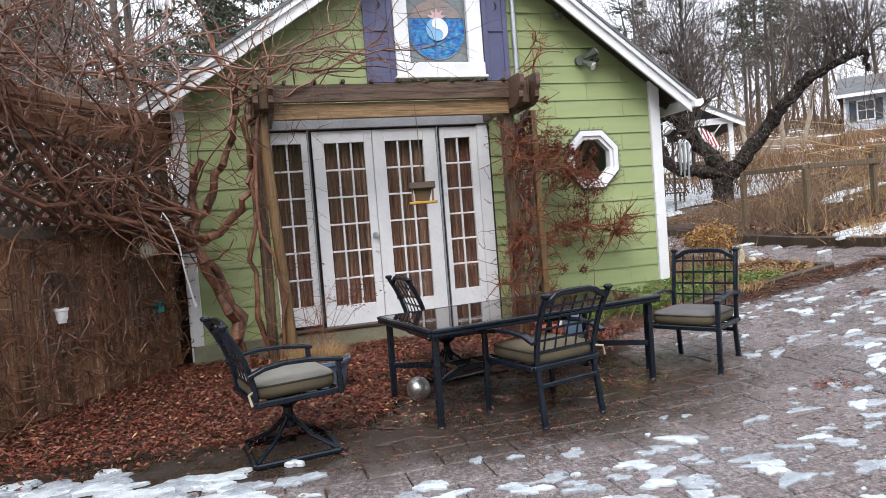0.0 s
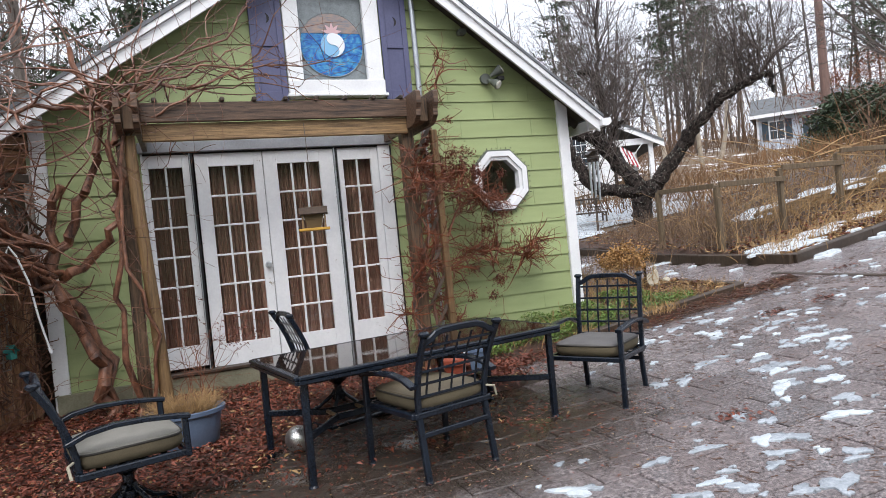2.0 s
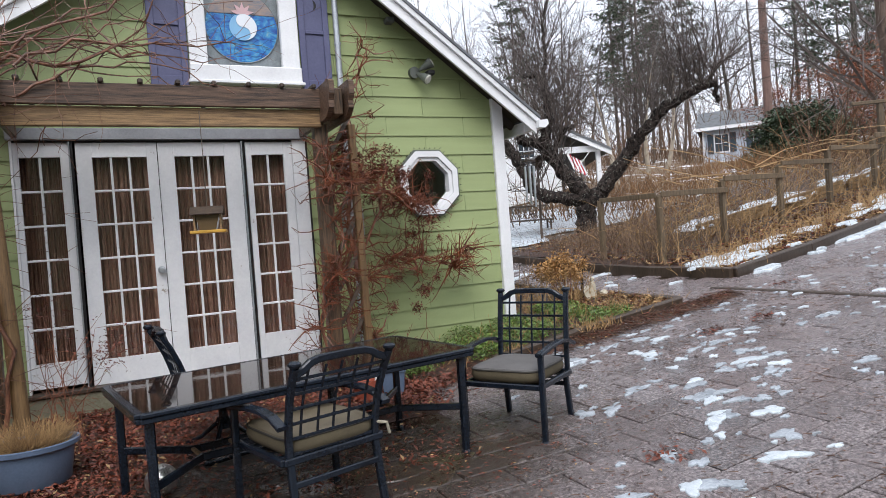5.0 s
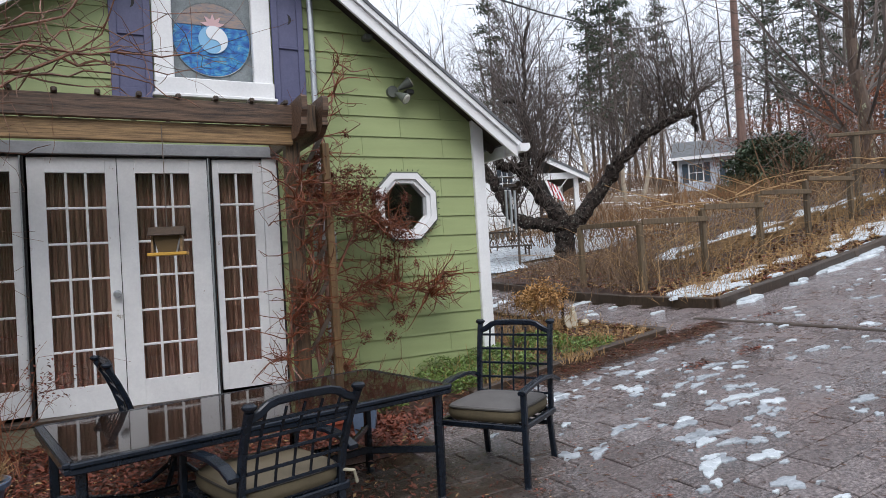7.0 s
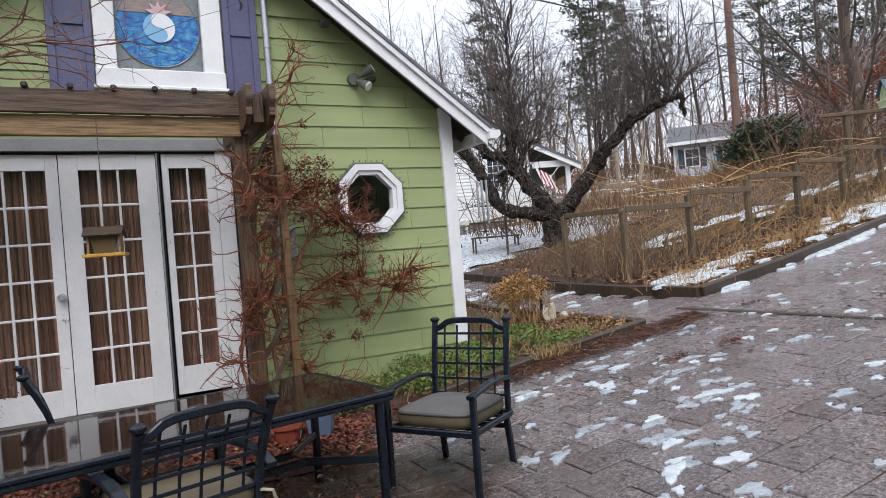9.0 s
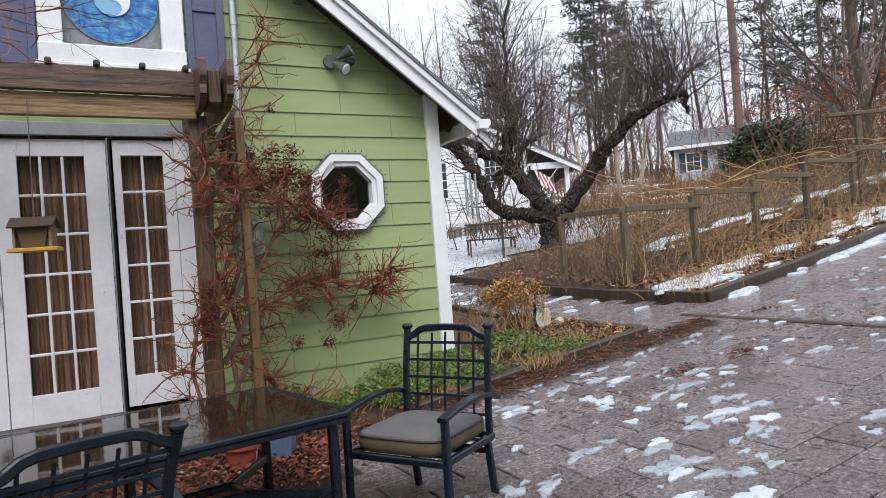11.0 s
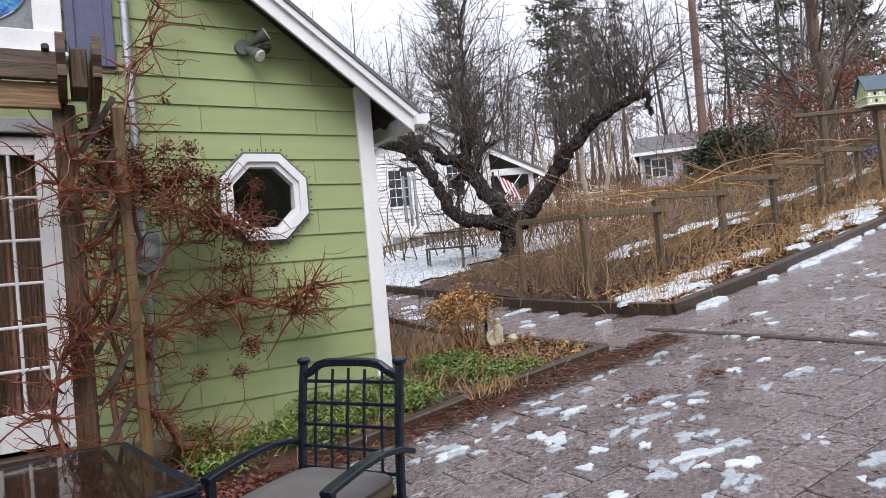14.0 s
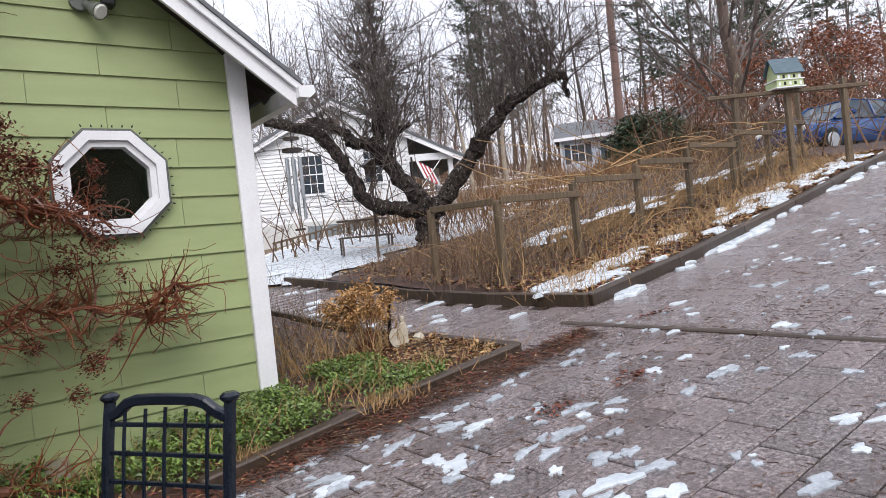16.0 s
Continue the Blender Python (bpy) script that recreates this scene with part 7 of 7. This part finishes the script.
# ---- far grey house ----
gh = thing("grey_house", "two-storey pale blue-grey house with dark shutters", "house", pose(33.8, 26.1, -1.2, 0, 0, -50))
GREYCLAP = surface("pale_blue_grey_siding", (0.38, 0.44, 0.52), (0.52, 0.58, 0.66), 0.7, 2, (1, 1, 8), 20, 0.2, varied=0.03)
part("wall", Shape().box((4.0, 3.5, 5.6), (11.0, 7.0, 6.4)), GREYCLAP, gh)
part("roof", Shape().prism([(-1.95, 8.6), (10.0, 8.6), (10.0, 8.75), (-1.95, 8.75)], -0.5, -0.3).add([(-1.95, -0.6, 8.7), (10, -0.6, 8.7), (10, 3.5, 10.3), (-1.95, 3.5, 10.3), (-1.95, 7.6, 8.7), (10, 7.6, 8.7), (-1.95, -0.6, 8.55), (10, -0.6, 8.55), (10, 7.6, 8.55), (-1.95, 7.6, 8.55)],
     [(0, 1, 2, 3), (3, 2, 5, 4), (6, 7, 1, 0), (4, 5, 8, 9), (0, 3, 4, 9, 6), (1, 7, 8, 5, 2)]), ROOFING, gh)
part("eave_board", Shape().box((4.0, -0.62, 8.58), (11.9, 0.04, 0.22)), WHITE, gh)
for u in (-0.35, 2.1, 5.2, 8.2):
    for zz in (7.0, 4.3):
        w = sash(gh, u, zz, zz + 1.15, 0.85, 2, 2)
        for sx in (-1, 1):
            part("shutter", Shape().box((u + sx * 0.72, -0.04, zz + 0.57), (0.38, 0.05, 1.35)), plain("dark_teal_shutter", (0.03, 0.05, 0.07), 0.6), w)
part("corner_board", Shape().box((-1.52, -0.02, 5.6), (0.12, 0.06, 6.3)), WHITE, gh)


# ---- utility pole and wires ----
up = thing("utility_pole", "tall red-brown wooden utility pole", "utility pole", pose(25.0, 15.94, 0))
part("pole", Shape().tube([(0, 0, 2.0), (0, 0, 8), (0.05, 0, 16.5)], [0.23, 0.20, 0.15], 14), surface("red_brown_pole", (0.10, 0.060, 0.050), (0.21, 0.13, 0.105), 0.8, 2, (5, 5, 0.4), 12, 0.4), up, smooth=True)
part("cross_arm", Shape().box((0, 0, 15.6), (0.12, 2.2, 0.12), None, 0.01), RAILWOOD, up)
part("transformer_can", Shape().lathe([(0.22, 0), (0.26, 0.05), (0.26, 0.8), (0.2, 0.85)], (0.3, -0.3, 14.0), 16), GALV, up)
for k, (za, zb, yb) in enumerate(((15.7, 13.5, -16), (14.0, 12.0, -18), (12.5, 10.5, -20))):
    wr = thing("power_line", "black overhead power line", "power line", group="power lines")
    a, b = Vector((25.0, 15.94, za)), Vector((42, yb, zb))
    part("wire", Shape().tube([a.lerp(b, u / 10) - Vector((0, 0, 1.1 * math.sin(math.pi * u / 10))) for u in range(11)], 0.022, 5), BLACK, wr)
wr = thing("power_line", "black overhead service drop to the cottage", "power line", group="power lines")
a, b = Vector((25.0, 15.94, 15.0)), Vector((-1.84, 0.6, 5.0))
part("wire", Shape().tube([a.lerp(b, u / 14) - Vector((0, 0, 1.95 * math.sin(math.pi * u / 14))) for u in range(15)], 0.016, 5), BLACK, wr)

# ---- birdhouse on its posts ----
bh = thing("birdhouse", "large green and white birdhouse with slate-blue roof", "birdhouse", pose(10.6, 1.15, 0, 0, 0, -32))
LIME = surface("pale_green_paint", (0.36, 0.43, 0.22), (0.48, 0.56, 0.30), 0.6, 4, space="Object")
bz = 3.44
part("storey", Shape().box((0, 0, bz + 0.09), (0.62, 0.44, 0.18), None, 0.006).box((0, 0, bz + 0.26), (0.56, 0.38, 0.17), None, 0.006), LIME, bh)
part("porch_trim", Shape().box((0, 0, bz + 0.012), (0.68, 0.50, 0.024)).box((0, 0, bz + 0.185), (0.66, 0.48, 0.022)), WHITE, bh)
part("gable", Shape().prism([(-0.19, bz + 0.34), (0.19, bz + 0.34), (0, bz + 0.66)], -0.28, 0.28, "x"), LIME, bh)
for sg in (-1, 1):
    part("roof_panel", Shape().box((0, sg * 0.12, bz + 0.50), (0.70, 0.43, 0.022), pose(0, 0, 0, -sg * 59, 0, 0), 0.003), surface("slate_blue_roof", (0.03, 0.06, 0.08), (0.08, 0.13, 0.16), 0.5, 6, (1, 1, 6), 40, 0.5), bh)
for face in range(5):
    for zz in (0.09, 0.25):
        part("window", Shape().box((-0.24 + 0.12 * face, -0.222 if zz < 0.1 else -0.192, bz + zz), (0.05, 0.012, 0.07)), BLACK if face % 2 else WHITE, bh)
for k in range(3):
    part("window", Shape().box((0.312, -0.12 + 0.12 * k, bz + 0.09), (0.012, 0.05, 0.08)), BLACK, bh)
    part("window", Shape().box((0.282, -0.10 + 0.10 * k, bz + 0.26), (0.012, 0.045, 0.07)), BLACK, bh)
for o2 in bh.children:
    o2.matrix_basis = Matrix.Translation((0, 0, bz)) @ Matrix.Scale(0.82, 4) @ Matrix.Translation((0, 0, -bz)) @ o2.matrix_basis
part("support_rail", Shape().span((-1.5, 0, bz - 0.05), (1.6, 0, bz - 0.03), 0.09, 0.07, 0.008), RAILWOOD, bh)
for u in (-0.95, 0.05, 1.15):
    g = bank(10.6 + 0.85 * u, 1.4)
    part("support_post", Shape().box((u, 0.03, (g + bz) / 2 - 0.1), (0.10, 0.10, bz - g + 0.35 * (u > 1) + 0.1), None, 0.008), RAILWOOD, bh)

# ---- parked car ----
CARBLUE = surface("dark_blue_car_paint", (0.012, 0.05, 0.17), (0.018, 0.062, 0.20), 0.14, 2, bumps=0, spec=0.8)
car = thing("parked_car", "dark blue parked saloon car behind the fence", "car", pose(17.0, 2.9, land(17.0, 2.9) - 0.02, 0, 1, -13.6))
sec = [(-2.25, 0.42, 0.62, 0.62), (-2.15, 0.30, 0.72, 0.74), (-1.2, 0.28, 0.86, 0.84), (-0.9, 0.28, 0.90, 0.86), (0.2, 0.28, 0.92, 0.87), (1.3, 0.28, 0.94, 0.86), (2.1, 0.32, 0.94, 0.80), (2.28, 0.45, 0.80, 0.70)]
body = Shape()
ringn = 10
for x, zl, zh, hw in sec:
    for y, zf in ((-0.9, 0), (-1.0, 0.25), (-1.0, 0.6), (-0.94, 0.85), (-0.7, 1), (0.7, 1), (0.94, 0.85), (1.0, 0.6), (1.0, 0.25), (0.9, 0)):
        body.v.append((x, y * hw, zl + (zh - zl) * zf))
for i in range(len(sec) - 1):
    for k in range(ringn):
        j = (k + 1) % ringn
        body.f.append((i * ringn + k, i * ringn + j, (i + 1) * ringn + j, (i + 1) * ringn + k))
body.f += [tuple(range(ringn)), tuple((len(sec) - 1) * ringn + k for k in range(ringn))]
cbd = part("body", body, CARBLUE, car, "dark blue painted car body", True)
cab = Shape().add([(-1.15, -0.72, 0.86), (-1.15, 0.72, 0.86), (1.75, 0.72, 0.92), (1.75, -0.72, 0.92), (-0.35, -0.56, 1.36), (-0.35, 0.56, 1.36), (0.95, 0.56, 1.36), (0.95, -0.56, 1.36)], [(0, 1, 5, 4), (1, 2, 6, 5), (2, 3, 7, 6), (3, 0, 4, 7), (4, 5, 6, 7)])
part("glasshouse", cab, plain("dark_car_glass", (0.07, 0.09, 0.11), 0.04), car, "pale reflecting car glass")
part("roof", Shape().box((0.3, 0, 1.365), (1.36, 1.16, 0.035), None, 0.015), CARBLUE, car)
for sy in (-1, 1):
    for a, b in (((-1.15, 0.72, 0.87), (-0.35, 0.57, 1.37)), ((0.35, 0.74, 0.90), (0.33, 0.58, 1.37)), ((1.75, 0.72, 0.92), (0.95, 0.57, 1.37))):
        part("pillar", Shape().span((a[0], sy * a[1], a[2]), (b[0], sy * b[1], b[2]), 0.05, 0.06, 0.01), CARBLUE, car)
    part("headlight", Shape().box((-2.12, sy * 0.55, 0.64), (0.16, 0.34, 0.13), pose(0, 0, 0, 0, 0, sy * 18), 0.03), plain("headlamp_lens", (0.75, 0.76, 0.74), 0.1), car, "clear pale headlight")
    part("mirror", Shape().box((-0.75, sy * 0.92, 0.98), (0.10, 0.18, 0.12), None, 0.03), CARBLUE, car)
    for wx in (-1.38, 1.35):
        w = part("wheel", Shape().tube([(wx, sy * 0.62, 0.31), (wx, sy * 0.84, 0.31)], 0.31, 24), BLACK, car)
        part("rim", Shape().tube([(wx, sy * 0.83, 0.31), (wx, sy * 0.86, 0.31)], [0.21, 0.19], 20), GALV, w)
part("grille", Shape().box((-2.22, 0, 0.60), (0.06, 0.6, 0.10), None, 0.01), BLACK, car)
part("bumper", Shape().box((-2.22, 0, 0.42), (0.16, 1.45, 0.16), None, 0.05), CARBLUE, car)

# ---- trees ----
def bare_tree(seed, h, r, counts, spread=0.75, shrink=0.45, lift=0.08, first=0.28, lean=0.05, fine=0.8):
    rng = random.Random(seed)
    trunk_pts = wander(rng, (0, 0, -0.3), (rng.gauss(0, lean), rng.gauss(0, lean), 1), h, 9, 0.05, 0.05)
    tr = Shape().tube(trunk_pts, [r * (1.25 if i == 0 else 1 - 0.85 * i / 9) for i in range(10)], 9)
    br = Shape()
    sprout(rng, br, trunk_pts, r * fine, 0, counts, spread, shrink, lift, 0.17, (5, 4, 3, 3), first)
    return tr.mesh("trunk", True), br.mesh("branches")


def plant(name, label, meshes, mats, m, group=""):
    t = thing(name, label, "tree", m, group)
    part("trunk", meshes[0], mats[0], t)
    c = part("crown", meshes[1], mats[1], t)
    tagged(c, kind="stuff")
    for me, mat, nm in zip(meshes[2:], mats[2:], ("foliage",) * 3):
        tagged(part(nm, me, mat, t), kind="stuff")
    return t


kinds = [bare_tree(101 + k, 13 + 2 * (k % 3), 0.10 + 0.018 * k, (28, 10, 7), 0.7, 0.36, 0.09, 0.16, 0.05, 0.6) for k in range(5)]
rt = random.Random(55)


def pine(seed, h):
    rng = random.Random(seed)
    tr = Shape().tube([(0, 0, -0.3), (0.05, 0, h * 0.5), (0, 0.05, h)], [0.17, 0.12, 0.03], 8)
    br, nd = Shape(), Shape()
    z = h * 0.28
    while z < h:
        f = (z - h * 0.28) / (h * 0.72)
        for _ in range(rng.randrange(2, 5)):
            a = rng.uniform(0, 6.283)
            ln = (0.6 + 3.0 * (1 - f)) * rng.uniform(0.6, 1.1)
            q = wander(rng, (0, 0, z), (math.cos(a), math.sin(a), rng.uniform(-0.1, 0.35)), ln, 4, 0.1, 0.02)
            br.tube(q, taper(5, 0.04, 0.01), 3, False)
            for p in q[2:]:
                leaf_cloud(rng, nd, p, (0.32, 0.32, 0.10), 13, 0.17)
        z += h * 0.034
    return tr.mesh("trunk", True), br.mesh("branches"), nd.mesh("needles")


pines = [pine(7, 17), pine(9, 21)]


def beech(seed):
    rng = random.Random(seed)
    pts = wander(rng, (0, 0, -0.2), (0, 0, 1), 6.5, 7, 0.06, 0.05)
    tr = Shape().tube(pts, taper(8, 0.14, 0.03), 8)
    br, tips = Shape(), []
    sprout(rng, br, pts, 0.12, 0, (16, 6), 0.85, 0.5, 0.04, 0.2, (4, 3, 3, 3), 0.15, tips)
    lf = Shape()
    for p in tips:
        leaf_cloud(rng, lf, p, (0.34, 0.34, 0.26), 26, 0.085)
    return tr.mesh("trunk", True), br.mesh("branches"), lf.mesh("leaves")


beeches = [beech(3), beech(4)]
for k in range(235):
    ang = radians(rt.uniform(-26, 82))
    d = rt.uniform(55, 105)
    if ang < radians(4):
        d = rt.uniform(30, 80)
    x, y = math.sin(ang) * d - 3, math.cos(ang) * d - 5
    if (Vector((x, y)) - Vector((37, 24))).length < 9 or (Vector((x, y)) - Vector((10, 17))).length < 7 or (20 < x < 38 and abs(y - 0.82 * x - 0) < 4.5):
        continue
    g = land(x, y)
    if k % 4 == 1 and not radians(4) < ang < radians(32):
        plant("pine_tree", "tall thin dark pine at the edge of the woods", pines[k % 2], (GREYBARK, TWIG, CONIFER), pose(x, y, g, 0, 0, rt.uniform(0, 360)), "woodland trees")
    else:
        t = plant("bare_tree", "tall bare grey-brown woodland tree", kinds[k % 5], (GREYBARK, TWIG), pose(x, y, g, rt.gauss(0, 2), rt.gauss(0, 2), rt.uniform(0, 360)), "woodland trees")
        sc = rt.uniform(0.8, 1.25)
        t.scale = (sc, sc, sc)
for x, y, sc in ((29, 10.0, 0.9), (28.5, 6.2, 0.85), (31, 13.5, 0.95), (27, 4.5, 0.8), (32, 9, 1.0), (33, 4, 1.1), (30, 15, 0.9), (28, 18.2, 0.75), (31.2, 16.6, 0.85), (33, 14.6, 1.0), (34.5, 11.2, 1.1), (27.5, 12.2, 0.7), (30.5, 8.0, 0.95), (36, 7, 1.2), (26, 7.8, 0.6)):
    t = plant("beech_tree", "young beech holding rust-orange dead leaves", beeches[int(x) % 2], (GREYBARK, TWIG, RUSTLEAF), pose(x, y, land(x, y), 0, 0, x * 40), "rusty beeches")
    t.scale = (sc * 0.95, sc * 0.95, sc * 0.82)
maple = bare_tree(301, 13, 0.24, (42, 9, 6), 0.62, 0.50, 0.05, 0.07, 0.03, 0.55)
plant("maple_tree", "large bare tree with lichen-pale trunk and spreading limbs", maple, (surface("lichen_bark", (0.045, 0.028, 0.022), (0.14, 0.10, 0.075), 0.85, 3, (1, 1, 0.5), 14, 0.8, worn=(0.30, 0.31, 0.20), wear=0.58, bdist=0.03), TWIG), pose(17.6, 5.77, land(17.6, 5.77), 0, 0, 40))
birch = bare_tree(401, 7, 0.13, (14, 6, 4), 0.8, 0.5, 0.1, 0.3, 0.25)
PALEBARK = surface("pale_tan_bark", (0.22, 0.18, 0.13), (0.42, 0.36, 0.28), 0.8, 3, fine=20, bumps=0.5)
for x, y, rz in ((19.5, 18.5, 20), (21.5, 19.5, 140), (17.5, 18.5, 250)):
    plant("pale_tree", "small pale-barked bare tree below the grey house", birch, (PALEBARK, TWIG), pose(x, y, land(x, y), 0, 0, rz), "pale trees")


def evergreen(m, w, h, label):
    t = thing("evergreen_shrub", label, "shrub", m)
    s, b = Shape(), Shape()
    rng = random.Random(int(w * 100))
    for _ in range(70):
        a, f = rng.uniform(0, 6.283), rng.random()
        r = w * (1 - f * f * 0.75) * rng.uniform(0.55, 1.05)
        p = Vector((math.cos(a) * r, math.sin(a) * r, 0.3 + h * f))
        b.tube([Vector((0, 0, 0.2 + h * f * 0.5)), p], [0.03, 0.01], 3, False)
        leaf_cloud(rng, s, p, (w * 0.15, w * 0.15, h * 0.08), 190, 0.11)
    part("branches", b, GREYBARK, t)
    tagged(part("foliage", s, CONIFER, t), "dense dark green foliage", kind="stuff")


evergreen(pose(23.8, 13.3, land(23.8, 13.3)), 2.2, 2.35, "large rounded dark evergreen shrub below the grey house")
for x, y, sc in ((-9.5, 6, 0.8), (-12, 10, 1.0), (-7.5, 9, 0.9), (-15, 6, 1.0), (-10.5, 14, 1.1)):
    t = plant("bare_tree", "bare tree standing behind the board fence", kinds[int(abs(x)) % 5], (GREYBARK, TWIG), pose(x, y, land(x, y), 0, 0, x * 33), "woodland trees")
    t.scale = (sc, sc, sc)
for x, y in ((-14, 14), (-9, 19)):
    plant("pine_tree", "tall dark pine behind the board fence", pines[int(abs(x)) % 2], (GREYBARK, TWIG, CONIFER), pose(x, y, land(x, y), 0, 0, x * 20), "woodland trees")

for k in range(5):
    x, y = -7.4 - 0.5 * k + rt.gauss(0, 0.3), 0.6 - 0.35 * k
    sb3 = Shape()
    tshr = thing("bare_shrub", "dense bare brown shrub behind the lattice fence", "shrub", pose(x, y, land(x, y)), "shrubs behind the fence")
    for _ in range(60):
        q = wander(rt, (rt.gauss(0, 0.3), rt.gauss(0, 0.3), 0), (rt.gauss(0, 0.35), rt.gauss(0, 0.35), 1), rt.uniform(1.5, 3.2), 6, 0.16)
        sb3.tube(q, taper(7, 0.014, 0.003), 3, False)
        sprout(rt, sb3, q, 0.012, 0, (5,), 0.9, 0.4, 0.0, 0.2, (3, 3, 3, 3), 0.3)
    tagged(part("twig_tangle", sb3, VINE, tshr), kind="stuff")
# unseen trees and a wall added behind the walk, for glass and wet paving to mirror
for k in range(16):
    ang = radians(95 + rt.uniform(0, 190))
    d = rt.uniform(24, 45)
    x, y = math.sin(ang) * d - 3, math.cos(ang) * d - 6
    if k % 2:
        plant("pine_tree", "tall dark pine, unseen, added behind the walk for reflections", pines[k % 4 // 2], (GREYBARK, TWIG, CONIFER), pose(x, y, land(min(x, 12), y), 0, 0, rt.uniform(0, 360)), "woodland trees")
    else:
        plant("bare_tree", "tall bare tree, unseen, added behind the walk for reflections", kinds[k % 5], (GREYBARK, TWIG), pose(x, y, land(min(x, 12), y), 0, 0, rt.uniform(0, 360)), "woodland trees")

# made-up wall out of view; it darkens what the panes mirror
back = Shape().box((0, -13.2, 2.6), (34, 0.3, 5.4))
tagged(part("wall_main_house", back, surface("dim_green_backdrop", (0.16, 0.18, 0.10), (0.24, 0.27, 0.16), 0.8, 1.5, (1, 1, 5), 30, 0.3, space="World")), "plain green backdrop wall, unseen, added to darken reflections", "wall", kind="structure")

scrub = Shape()
for _ in range(7000):
    ang = radians(rt.uniform(-24, 76))
    d = rt.choice((rt.uniform(17, 52), rt.uniform(48, 75)))
    x, y = math.sin(ang) * d - 3, math.cos(ang) * d - 5
    if abs(ang - radians(49)) < radians(7) and d < 46:
        continue
    if x < 3 and y < 9 or (Vector((x, y)) - Vector((9.6, 17.5))).length < 6.2 or (Vector((x, y)) - Vector((9, 12))).length < 3:
        continue
    q = wander(rt, (x, y, land(x, y) - 0.05), (rt.gauss(0, 0.3), rt.gauss(0, 0.3), 1), rt.uniform(0.8, 3.4) * (1.0 if d < 46 else 2.2), 4, 0.15, -0.01)
    scrub.tube(q, taper(5, 0.022, 0.006), 3, False)
    for _ in range(3):
        q2 = wander(rt, q[rt.randrange(1, 4)], (rt.gauss(0, 1), rt.gauss(0, 1), rt.gauss(0.4, 0.6)), rt.uniform(0.4, 1.2), 2, 0.2)
        scrub.tube(q2, taper(3, 0.011, 0.004), 3, False)
stuff("undergrowth", scrub, surface("rusty_brown_scrub", (0.04, 0.024, 0.015), (0.17, 0.095, 0.05), 0.85, 0.4, fine=6, bumps=0, varied=0.4, source="island"), "brown leafless scrub at the edge of the woods", "scrub")

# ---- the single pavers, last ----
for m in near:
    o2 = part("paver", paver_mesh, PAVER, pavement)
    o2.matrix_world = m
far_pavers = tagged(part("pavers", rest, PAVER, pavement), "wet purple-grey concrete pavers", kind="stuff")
